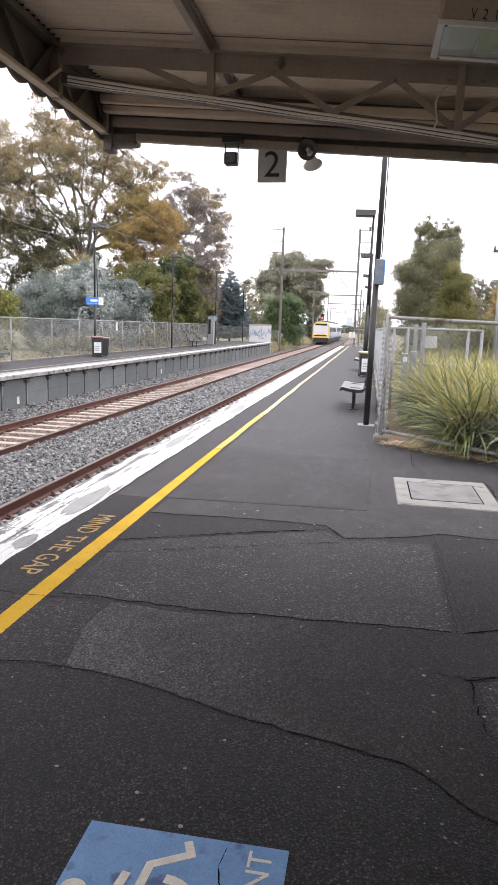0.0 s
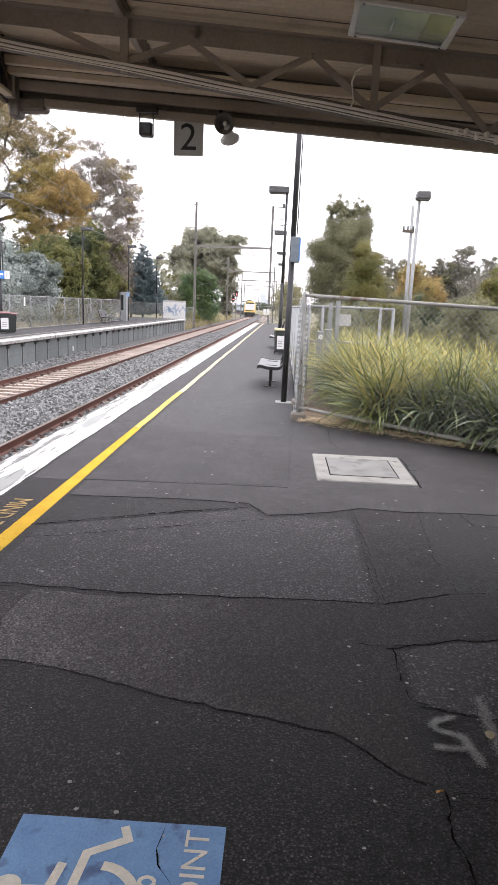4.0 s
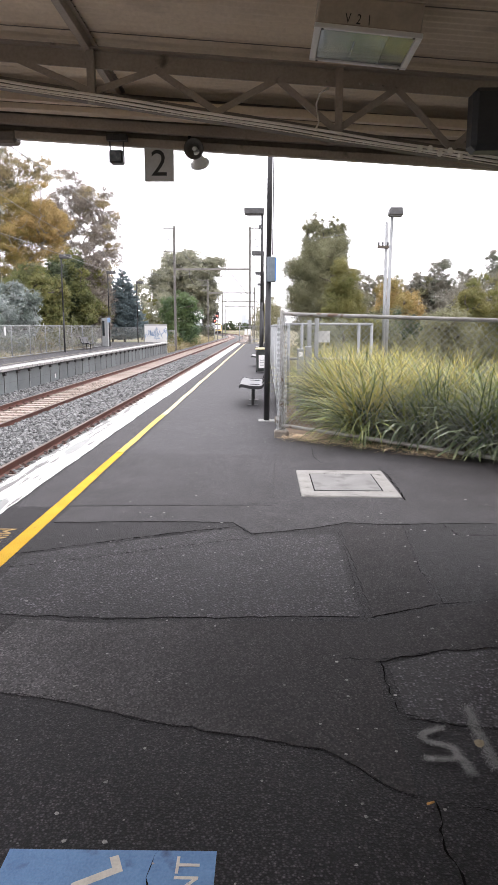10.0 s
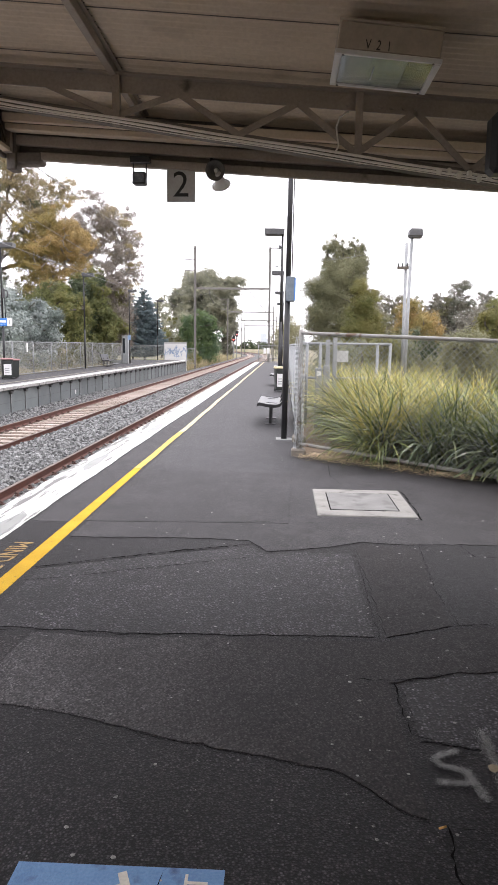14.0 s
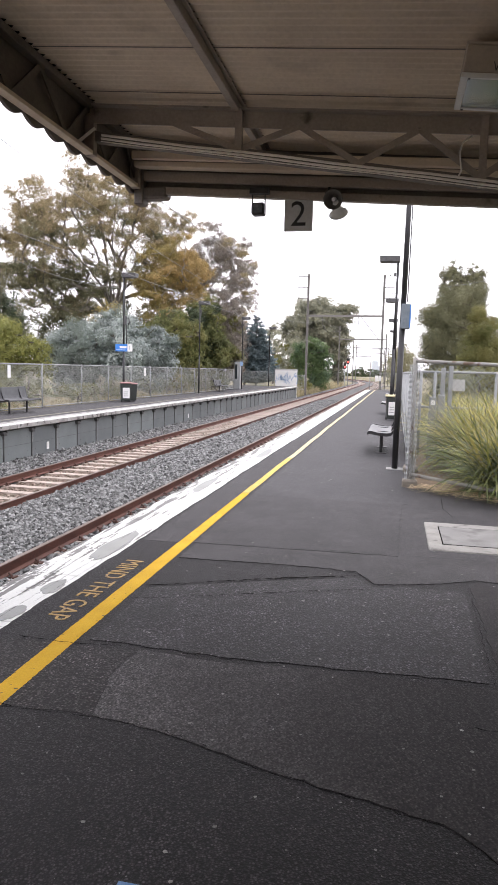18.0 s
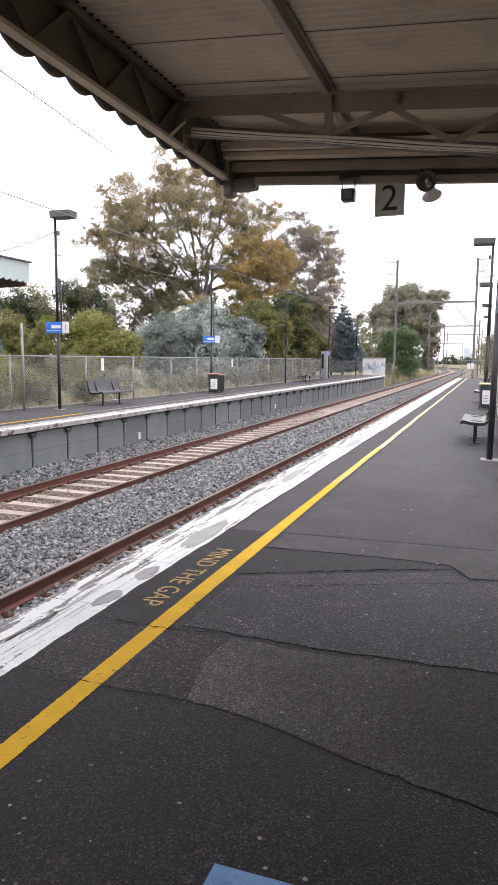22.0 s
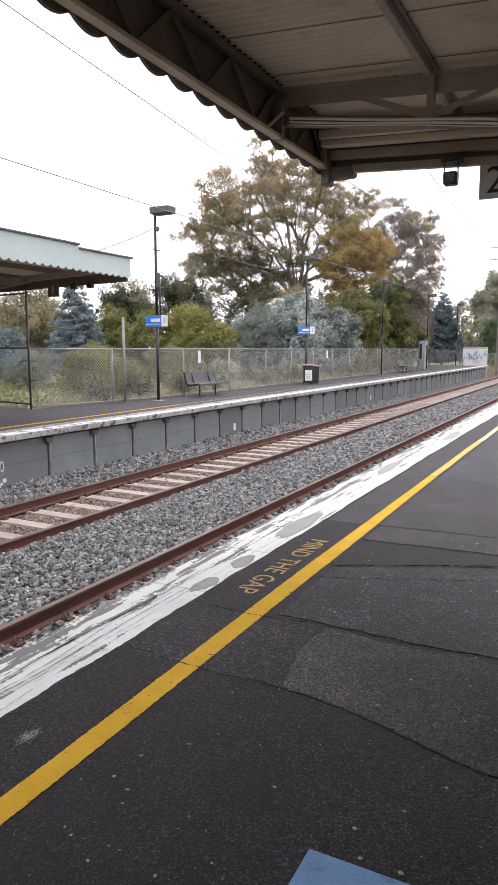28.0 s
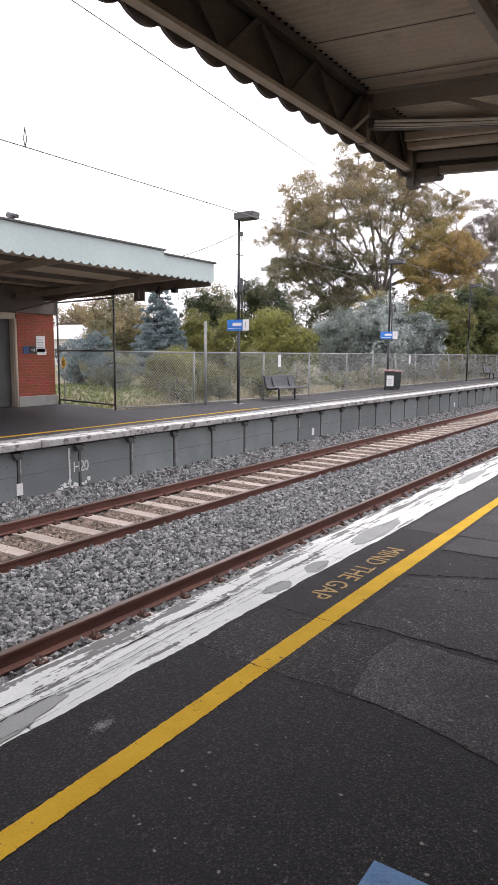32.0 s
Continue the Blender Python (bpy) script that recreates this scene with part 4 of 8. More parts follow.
part("asphalt_edge", bm, ASPHALT, PLATFORM, "ragged asphalt edge lapping the coping")

# yellow line in strokes, slightly uneven
bm = BM()
rng = random.Random(8)
prev = None
y = -9.0
while y <= 7.5:
    sh = 0.035 * (1 - float(smooth(0.8, 4.0, y)))
    a, b = bm.verts.new((-0.492 + sh + rng.uniform(-0.0022, 0.0022), y, 0.0024)), bm.verts.new((-0.373 - 0.027 * float(smooth(3.6, 7.5, y)) + sh * 0.6 + rng.uniform(-0.0022, 0.0022), y, 0.0024))
    if prev:
        bm.faces.new((prev[0], prev[1], b, a))
    prev = (a, b)
    y += 0.014
structure(part("yellow_safety_line", bm, YELLOW_LINE), "worn yellow safety line painted along the platform")
def painted_run(y0, y1, step, seed):
    """A length of line with a slightly wandering edge."""
    rng = random.Random(seed)
    bm = BM()
    prev, y = None, y0
    while y < y1 + step * 0.5:
        w = 0.006 * math.sin(y * 1.7) + 0.007 * math.sin(y * 0.53 + 1)
        a, b = [bm.verts.new((x + w + rng.uniform(-0.006, 0.006), y, 0.0045)) for x in (-0.489, -0.4)]
        if prev:
            bm.faces.new((prev[0], prev[1], b, a))
        prev = (a, b)
        y += step
    return bm


bm = painted_run(7.5, 11.0, 0.07, 81)
structure(part("weathered_safety_line", bm, YELLOW_MID), "weathered yellow safety line past the canopy")
bm = painted_run(11.0, END_Y - 0.2, 0.17, 82)
structure(part("faded_safety_line", bm, YELLOW_PALE), "sun-faded yellow safety line along the open platform")

text_mesh("platform_edge_warning", "MIND THE GAP", 0.205, YELLOW_TEXT, None, pose(-0.645, 3.73, 0.002, 0, 0, -90), 0.0012, 1.0, 0.93)
tagged(bpy.data.objects["platform_edge_warning"], "faded yellow painted words on the asphalt", "ground marking")


def pit():
    ob = thing("service_pit", "pale concrete service pit cover set in asphalt", "pit cover")
    bm = BM()
    box(bm, 1.632, 2.53, 5.385, 6.497, -0.1, 0.012, None, 0.008)
    part("surround", bm, PIT_CONCRETE, ob)
    bm = BM()
    box(bm, 1.757, 2.396, 5.592, 6.318, -0.05, 0.0135)
    part("joint", bm, CRACK, ob)
    bm = BM()
    box(bm, 1.766, 2.387, 5.604, 6.306, -0.05, 0.0155, None, 0.003)
    part("lid", bm, PIT_LID, ob, "stained concrete lid")


pit()


def boarding_mark():
    """The blue painted boarding mark with its wheelchair sign."""
    ob = thing("boarding_point_mark", "worn blue painted boarding point mark with wheelchair symbol", "ground marking")
    bm = BM()
    prism(bm, [(0.56, 0.30), (1.16, 0.30), (1.162, 1.262), (0.558, 1.256)], 0.0002, 0.0028)
    part("panel", bm, BLUE_PAINT, ob)
    z = 0.0036

    def stroke(pts, w):
        """One painted line of even width that turns with its points."""
        bm = BM()
        rows = []
        P = [Vector(p) for p in pts]
        for k, p in enumerate(P):
            a = (p - P[k - 1]).normalized() if k else (P[1] - p).normalized()
            b = (P[k + 1] - p).normalized() if k < len(P) - 1 else a
            d = (a + b).normalized()
            o = Vector((-d.y, d.x)) * w / 2 / max(0.45, d.dot(a))
            rows.append([bm.verts.new((*(p + o), z)), bm.verts.new((*(p - o), z))])
        for p, q in zip(rows, rows[1:]):
            bm.faces.new((p[0], p[1], q[1], q[0]))
        part("stroke", bm, CREAM_PAINT, ob)
    stroke([(0.625, 1.0), (0.775, 1.008), (0.785, 1.13), (0.888, 1.188), (0.868, 1.235)], 0.026)
    z += 0.0003
    stroke([(0.718, 1.012), (0.73, 1.092)], 0.026)
    bm = BM()
    prism(bm, [(0.608 + 0.036 * math.cos(a / 18 * math.tau), 1.012 + 0.03 * math.sin(a / 18 * math.tau)) for a in range(18)], z - 0.001, z)
    part("stroke", bm, CREAM_PAINT, ob)
    arc = [(0.835 + 0.112 * math.cos(math.radians(a)), 0.98 + 0.112 * math.sin(math.radians(a))) for a in range(88, -200, -12)]
    stroke(arc, 0.03)
    ring = [(0.968 + 0.02 * math.cos(a / 14 * math.tau), 1.05 + 0.016 * math.sin(a / 14 * math.tau)) for a in range(15)]
    stroke(ring, 0.011)
    text_mesh("upper_word", "BOARDING", 0.098, CREAM_PAINT, ob, pose(1.088, 0.62, z - 0.0004, 0, 0, 90), 0.0005, 1.0, 1.08)
    text_mesh("lower_word", "POINT", 0.098, CREAM_PAINT, ob, pose(1.088, 1.083, z - 0.0004, 0, 0, 90), 0.0005, 1.0, 1.08)
    crack([(0.996, 1.26), (0.982, 1.221), (0.973, 1.161), (0.987, 1.107), (1.031, 1.052), (1.04, 0.98)], 0.0034, 77, 0.0046)


boarding_mark()
# sprayed marks: a mist of fine dots along each stroke
rng = np.random.default_rng(77)
sv = []
for pts, w, per in [([(1.98, 1.89), (1.90, 1.85), (1.88, 1.825), (1.91, 1.79), (1.975, 1.772), (1.99, 1.74), (1.985, 1.705), (1.93, 1.695), (1.87, 1.70)], 0.0095, 11000), ([(1.98, 1.77), (2.01, 1.61)], 0.0115, 10000), ([(2.11, 2.03), (2.1, 1.85), (2.1, 1.65)], 0.0145, 12000)]:
    for p, q in zip(pts, pts[1:]):
        k = int(math.dist(p, q) * per)
        t = rng.random(k)
        x = p[0] + (q[0] - p[0]) * t + rng.normal(0, w, k)
        y = p[1] + (q[1] - p[1]) * t + rng.normal(0, w, k)
        r = rng.uniform(0.0007, 0.0017, k)
        zz = rng.uniform(0.0085, 0.0098, k)
        sv.append(np.stack([np.stack([x + r * c, y + r * d, zz], -1) for c, d in ((1, 0), (0.2, 1), (-1, 0.1), (-0.1, -1))], 1).reshape(-1, 3))
sv = np.concatenate(sv)
tagged(link_mesh("spray_mark", mesh_np("spray_mark", sv, np.arange(len(sv)).reshape(-1, 4)), SPRAY), "blurred white spray paint marks on asphalt", "ground marking")

blotch(2.085, 1.79, 0.018, 0.022, 0.0102, BEIGE, "beige_spot", "dried beige spot on the asphalt", 15)
bm = BM()
tube(bm, [(1.818, 1.463, 0.012), (1.842, 1.473, 0.012)], 0.0036, n=8)
butt = tagged(part("cigarette_butt", bm, BEIGE_ORANGE), "small orange cigarette butt lying in a crack", "litter")

# pale stone chips and gum spots trodden into the asphalt
rng = np.random.default_rng(14)
k = 420
x, y, r, zz = -0.65 + rng.normal(0, 0.016, k), 1.31 + rng.normal(0, 0.028, k), rng.uniform(0.0012, 0.0032, k), rng.uniform(0.0015, 0.0024, k)
sv = np.stack([np.stack([x + r * c, y + r * d, zz], -1) for c, d in ((1, 0), (0.2, 1), (-1, 0.1), (-0.1, -1))], 1).reshape(-1, 3)
tagged(link_mesh("paint_spot", mesh_np("paint_spot", sv, np.arange(len(sv)).reshape(-1, 4)), SPRAY), "small pale paint spatter on asphalt", "ground marking")
rng = np.random.default_rng(21)
vs, fs = [], []
for i in range(1100):
    x, y = rng.uniform(-0.3, 4.0), 0.6 + 10 * rng.random() ** 1.5
    if x > 1.4 and y > 6.5 - (x - 1.4) * 0.6:
        continue
    r = (0.0022 + 0.009 * rng.random() ** 2.2) * (0.8 + 0.1 * y)
    a0 = rng.uniform(0, 6.28)
    k = len(vs)
    vs += [(x + r * rng.uniform(0.6, 1.2) * math.cos(a0 + j * 1.2566), y + r * rng.uniform(0.6, 1.2) * math.sin(a0 + j * 1.2566), 0.0105) for j in range(5)]
    fs.append([k, k + 1, k + 2, k + 3, k + 4])
CHIP = mk("pale_stone_chip", (0.11, 0.11, 0.105), (0.33, 0.32, 0.3), 0.8, 20, 0.1, 80, vary="island", amount=0.4)
tagged(link_mesh("stone_chips", mesh_np("stone_chips", np.array(vs), np.array(fs)), CHIP, PLATFORM), "pale stone chips and gum spots", kind="stuff")

# ---- near canopy ----
def roof_z(x):
    return 3.56 - 0.077 * (x + 1.15)


def scallop(y, pitch, depth):
    """Drop of a wavy valance edge: rounded lobes with a sharp notch between."""
    t = (y / pitch) % 1.0
    return depth * (0.15 + 0.85 * math.sin(math.pi * min(1.0, t * 1.06)) ** 0.75)


def near_canopy():
    ob = thing("platform_canopy", "old cream painted steel platform canopy with scalloped valance", "canopy")
    # corrugated sheets, ridges across the platform
    x0, x1, y0, y1 = -1.2, 7.0, -7.0, 5.72
    ys = np.arange(y0, y1, 0.0095)
    xs = np.array([x0, 0.0, 1.5, 3.0, 5.0, x1])
    V = []
    for th in (0.0, 0.012):
        X, Y = np.meshgrid(xs, ys)
        Z = 3.56 - 0.077 * (X + 1.15) + 0.0085 * np.cos(Y * math.tau / 0.076) + th
        V.append(np.stack([X, Y, Z], -1).reshape(-1, 3))
    w = len(xs)
    i = (np.arange(len(ys) - 1)[:, None] * w + np.arange(w - 1)[None]).ravel()
    f = np.stack([i, i + 1, i + w + 1, i + w], -1)
    f = np.concatenate([f[:, ::-1], f + len(ys) * w])
    sheet = link_mesh("roof_sheet", mesh_np("roof_sheet", np.concatenate(V), f), CANOPY_PAINT, ob, "corrugated cream roof sheets seen from below")
    for yl in (4.42, 3.72, 3.05, 2.35, 1.6, 0.8):
        bm = BM()
        bar(bm, (-1.1, yl, roof_z(-1.1) - 0.009), (5.0, yl + 0.02, roof_z(5.0) - 0.009), 0.006, 0.004)
        part("sheet_lap", bm, CANOPY_DARK, sheet)
    # purlins
    for x in (0.05, 3.05, 4.6):
        bm = BM()
        z = roof_z(x) - 0.0085
        box(bm, x - 0.026, x + 0.026, y0, 5.6, z - 0.07, z, None, 0.004)
        box(bm, x + 0.026, x + 0.055, y0, 5.6, z - 0.012, z)
        part("purlin", bm, CANOPY_STEEL, ob)
    # dark triangles painted as shade in the corrugation ends along purlin and girder
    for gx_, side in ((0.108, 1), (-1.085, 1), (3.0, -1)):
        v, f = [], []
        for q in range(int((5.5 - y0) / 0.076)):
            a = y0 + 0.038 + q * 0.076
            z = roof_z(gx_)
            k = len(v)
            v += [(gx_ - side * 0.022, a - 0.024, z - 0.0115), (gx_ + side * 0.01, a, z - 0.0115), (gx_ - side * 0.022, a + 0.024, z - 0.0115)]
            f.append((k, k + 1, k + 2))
        tagged(link_mesh("corrugation_gap", mesh_np("corrugation_gap", np.array(v), np.array(f)), CRACK, sheet), "painted shade at the open ends of the corrugations", kind="stuff")
    # lattice edge girder
    gx = -1.12
    bm = BM()
    box(bm, gx - 0.03, gx + 0.035, y0, 5.58, 3.475, 3.53, None, 0.004)
    part("girder_top_chord", bm, CANOPY_DARK, ob)
    bm = BM()
    box(bm, gx - 0.035, gx + 0.035, y0, 5.66, 3.135, 3.165, None, 0.003)
    part("girder_bottom_chord", bm, CANOPY_PAINT, ob, "paler painted bottom flange")
    # diagonals in the darker brown, which carries their backlit shade
    y, k = -6.6, 0
    while y < 5.5:
        bm = BM()
        q = min(y + 0.36, 5.56)
        a, b = (3.16, 3.48) if k % 2 == 0 else (3.48, 3.16)
        bar(bm, (gx, y, a), (gx, q, b), 0.012, 0.042)
        part("girder_diagonal", bm, CANOPY_DARK, ob)
        y += 0.36
        k += 1
    for y in (-3.4, 0.6, 4.6, 5.52):
        bm = BM()
        box(bm, gx - 0.04, gx + 0.04, y - 0.03, y + 0.03, 3.13, 3.53, None, 0.004)
        part("girder_post", bm, CANOPY_STEEL, ob)
    # valance board with a wavy lower edge, backlit shade put into its dark colour
    ys = np.arange(y0, 5.68, 0.02)
    lo = np.array([3.152 - scallop(a - 2.015, 0.283, 0.055) for a in ys])
    n = len(ys)
    v = np.concatenate([np.stack([np.full(n, x), ys, z], -1) for x in (-1.185, -1.162) for z in (lo, np.full(n, 3.53))])
    i = np.arange(n - 1)
    f = np.concatenate([np.stack(q, -1) for q in ((i, i + 1, i + n + 1, i + n), (i + 2 * n, i + 3 * n, i + 3 * n + 1, i + 2 * n + 1), (i, i + 2 * n, i + 2 * n + 1, i + 1))])
    link_mesh("valance", mesh_np("valance", v, f), CANOPY_DARK, ob, "dark scalloped valance along the canopy edge")

    # end beams, falling towards the building
    def beam(y, t, x0, x1, up, deep, material, name="end_beam", bev=0.006):
        bm = BM()
        zb = lambda x: 3.05 - 0.065 * (x + 0.8) + up
        bar(bm, (x0, y, zb(x0) + deep / 2), (x1, y, zb(x1) + deep / 2), t, deep, bev=bev)
        part(name, bm, material, ob)
    beam(5.62, 0.06, -0.86, 6.0, 0.032, 0.068, CANOPY_STEEL)
    beam(5.70, 0.05, -1.15, 6.0, 0.10, 0.045, CANOPY_STEEL)
    beam(5.60, 0.05, -1.1, 6.0, 0.145, 0.085, CANOPY_STEEL)
    beam(5.48, 0.10, -1.1, 6.0, 0.228, 0.05, CANOPY_PAINT)
    beam(5.40, 0.05, -1.1, 6.0, 0.278, 0.07, CANOPY_PAINT)
    bm = BM()
    lo_, hi_ = [], []
    for x in (-1.1, 6.0):
        lo_.append((x, 3.09 - 0.065 * (x + 0.8)))
        hi_.append((x, roof_z(x) - 0.01))
    q = [bm.verts.new((x, y, z)) for y in (5.655, 5.675) for x, z in (lo_[0], lo_[1], hi_[1], hi_[0])]
    for f in ((0, 1, 2, 3), (7, 6, 5, 4), (0, 4, 5, 1), (1, 5, 6, 2), (2, 6, 7, 3), (3, 7, 4, 0)):
        bm.faces.new([q[k] for k in f])
    part("end_board", bm, CANOPY_DARK, ob)
    bm = BM()
    box(bm, -1.15, -0.84, 5.58, 5.72, 3.05, 3.16, None, 0.02)
    box(bm, -1.15, -1.06, 5.56, 5.70, 3.0, 3.5, None, 0.01)
    part("corner_bracket", bm, CANOPY_DARK, ob)

    # cantilever truss
    def truss(ty):
        zt = lambda x: 3.455 - 0.077 * (x + 1.09)
        zb = lambda x: 3.30 - 0.152 * (x + 1.07)
        bm = BM()
        bar(bm, (-1.1, ty, zt(-1.1) - 0.02), (5.0, ty, zt(5.0) - 0.02), 0.012, 0.12)
        bar(bm, (-1.1, ty - 0.03, zt(-1.1) + 0.04), (5.0, ty - 0.03, zt(5.0) + 0.04), 0.07, 0.012)
        part("truss_top_chord", bm, CANOPY_STEEL, ob)
        bm = BM()
        bar(bm, (-1.1, ty, zb(-1.1) - 0.02), (5.0, ty, zb(5.0) - 0.02), 0.012, 0.07)
        bar(bm, (-1.1, ty + 0.03, zb(-1.1) - 0.055), (5.0, ty + 0.03, zb(5.0) - 0.055), 0.07, 0.012)
        part("truss_bottom_chord", bm, CANOPY_DARK, ob)
        nodes = [-0.45, 0.07, 0.52, 0.95, 1.37, 1.79, 2.2, 2.6, 3.0, 3.4, 3.8]
        for j, (a, b) in enumerate(zip(nodes, nodes[1:])):
            bm = BM()
            za, zc = (zt(a) - 0.06, zb(b)) if j % 2 == 0 else (zb(a), zt(b) - 0.06)
            bar(bm, (a, ty - 0.012, za), (b, ty - 0.012, zc), 0.01, 0.045)
            part("truss_diagonal", bm, CANOPY_STEEL, ob)
        for x in (0.07, 1.80, 3.4):
            bm = BM()
            box(bm, x - 0.026, x + 0.026, ty - 0.045, ty - 0.035, zb(x) - 0.08, zt(x) + 0.05)
            box(bm, x + 0.014, x + 0.026, ty - 0.034, ty + 0.01, zb(x) - 0.06, zt(x) + 0.05)
            part("truss_post", bm, CANOPY_STEEL, ob)
        for x in (0.52, 1.37, 2.2, 1.72, 1.95, 2.03, 2.11):
            bm = BM()
            tube(bm, [(x, ty - 0.03, zt(x) - 0.045), (x, ty - 0.006, zt(x) - 0.045)], 0.014, n=6)
            part("bolt", bm, CANOPY_STEEL, ob)
    truss(4.6)
    truss(-1.4)
    # surface conduits under the truss
    zb = lambda x: 3.30 - 0.152 * (x + 1.07) - 0.03
    con = thing("conduit_run", "cream plastic ducts and conduit clipped below the truss", "conduit")
    for k, (dz, r) in enumerate(((0.0, 0.0095), (-0.026, 0.0085), (-0.045, 0.004))):
        bm = BM()
        pts = [(x, 4.535 - 0.006 * k, zb(x) + dz + 0.004 * math.sin(x * 5 + k)) for x in np.arange(-1.0, 3.9, 0.35)]
        tube(bm, pts, r, n=8)
        part("conduit", bm, CONDUIT, con)
    for x in np.arange(2.35, 2.75, 0.07):
        bm = BM()
        box(bm, x, x + 0.035, 4.515, 4.548, zb(x) - 0.04 + 0.012 * math.sin(x * 40), zb(x) + 0.006 + 0.012 * math.sin(x * 40), None, 0.01)
        part("saddle_clip", bm, CONDUIT, con)
    bm = BM()
    bar(bm, (-1.05, 4.52, 3.31), (-1.12, 4.4, 3.18), 0.02, 0.02)
    part("stay", bm, CONDUIT, con)
    bm = BM()
    tube(bm, [(1.72, 4.5, 3.12), (1.66, 4.5, 3.08), (1.64, 4.52, 3.02), (1.66, 4.53, 2.9), (1.64, 4.53, 2.86)], 0.007, n=6)
    part("flex_cable", bm, CONDUIT, con)


near_canopy()


# colours that paint the reflected sky and greenery behind the lamp glass
LAMP_BLUE = mk("pale_blue_reflection", (0.5, 0.6, 0.7), (0.68, 0.76, 0.82), 0.35, 9, 0.1, 30)
LAMP_GREEN = mk("greenish_reflection", (0.34, 0.46, 0.47), (0.66, 0.78, 0.79), 0.3, 8, 0.1, 26)
LAMP_BODY = mk("dulled_cream_paint", (0.40, 0.345, 0.285), (0.5, 0.435, 0.36), 0.6, 3.0, 0.15, 40, stain=((0.28, 0.24, 0.19), 3.0, 0.6, 0.2))
LAMP_DEEP_GREEN = mk("dark_green_reflection", (0.03, 0.055, 0.03), (0.07, 0.11, 0.065), 0.5, 12, 0.2, 60)


def platform_light():
    """The box luminaire under the canopy, with its number."""
    ob = thing("platform_light", "cream box luminaire with framed glass hung below canopy", "luminaire", pose(1.842, 3.708, 3.068, 0, 6.1, 0))
    X, Y = 0.292, 0.23
    bm = BM()
    box(bm, -X + 0.01, X - 0.01, -Y + 0.008, Y - 0.008, 0.018, 0.165, None, 0.008)
    part("body", bm, LAMP_BODY, ob)
    bm = BM()
    box(bm, -X + 0.004, X - 0.004, -Y + 0.002, Y - 0.002, 0.165, 0.18, None, 0.005)
    part("top_flange", bm, LAMP_BODY, ob)
    for a in ((-X, X, -Y, -Y + 0.022), (-X, X, Y - 0.03, Y), (-X, -X + 0.036, -Y + 0.022, Y - 0.03), (X - 0.036, X, -Y + 0.022, Y - 0.03)):
        bm = BM()
        box(bm, *a, -0.008, 0.018, None, 0.003)
        part("frame", bm, WHITE, ob, "white painted glass frame")
    bm = BM()
    box(bm, -X + 0.038, X - 0.038, -Y + 0.024, Y - 0.032, -0.001, 0.003)
    part("glass", bm, GLASS, ob, "greenish reflecting glass")
    # three coloured panels stand in for what the glass reflects
    for x0, x1, z, mat, name in ((-X + 0.04, -0.08, 0.007, LAMP_BLUE, "reflector"), (-0.078, 0.115, 0.009, LAMP_GREEN, "reflector"), (0.117, X - 0.04, 0.006, LAMP_DEEP_GREEN, "gear_tray")):
        bm = BM()
        box(bm, x0, x1, -Y + 0.026, Y - 0.034, z, 0.017)
        part(name, bm, mat, ob)
    bm = BM()
    tube(bm, [(-0.06, -0.08, -0.0005), (-0.06, 0.1, -0.0005)], 0.004, n=6)
    part("lamp_tube", bm, LAMP_BLUE, ob)
    for x in (-X + 0.045, X - 0.045):
        for y in (-Y + 0.012, Y - 0.015):
            bm = BM()
            tube(bm, [(x, y, -0.013), (x, y, -0.007)], 0.007, n=8)
            part("screw", bm, PANEL_POST, ob)
    bm = BM()
    tube(bm, [(0.03, -0.02, 0.17), (0.03, -0.02, 0.25)], 0.012, n=10)
    part("stem", bm, CANOPY_STEEL, ob)
    for word, name, x, tilt in (("V", "letter", -0.118, 2), ("2", "number", -0.06, -4), ("1", "number", -0.004, 3)):
        text_mesh(name, word, 0.072, LETTER_BLACK, ob, pose(x, -Y + 0.0065, 0.052, 90, 0, 0) @ pose(0, 0, 0, 0, 0, tilt), 0.001, 1.0, 0.72)


platform_light()


def platform_sign():
    ob = thing("platform_number_sign", "square pale grey sign with black numeral hanging from canopy", "sign")
    bm = BM()
    box(bm, 0.252, 0.504, 5.61, 5.632, 2.738, 3.02, None, 0.004)
    part("plate", bm, SIGN_GREY, ob)
    text_mesh("numeral", "2", 0.305, LETTER_BLACK, ob, pose(0.378, 5.607, 2.875, 90, 0, 0), 0.001, 1.0, 1.0)


platform_sign()


FLOOD_GLASS = mk("clouded_lens", (0.10, 0.12, 0.14), (0.2, 0.22, 0.24), 0.25, 12, 0.05, 40)


def floodlight():
    ob = thing("floodlight", "small dark floodlight below canopy beam", "floodlight")
    bm = BM()
    box(bm, -0.028, 0.088, 5.50, 5.60, 2.865, 2.97, None, 0.012)
    part("housing", bm, DARK_PLASTIC, ob)
    bm = BM()
    box(bm, -0.012, 0.072, 5.492, 5.50, 2.88, 2.955)
    part("lens", bm, FLOOD_GLASS, ob)
    bm = BM()
    for x in (-0.03, 0.083):
        box(bm, x, x + 0.008, 5.54, 5.56, 2.93, 3.06)
    box(bm, -0.05, 0.12, 5.52, 5.58, 3.05, 3.10)
    part("bracket", bm, BLACK, ob)


floodlight()


HORN_GREY = mk("grey_horn_paint", (0.09, 0.085, 0.08), (0.15, 0.145, 0.135), 0.5, 6, 0.1, 50)


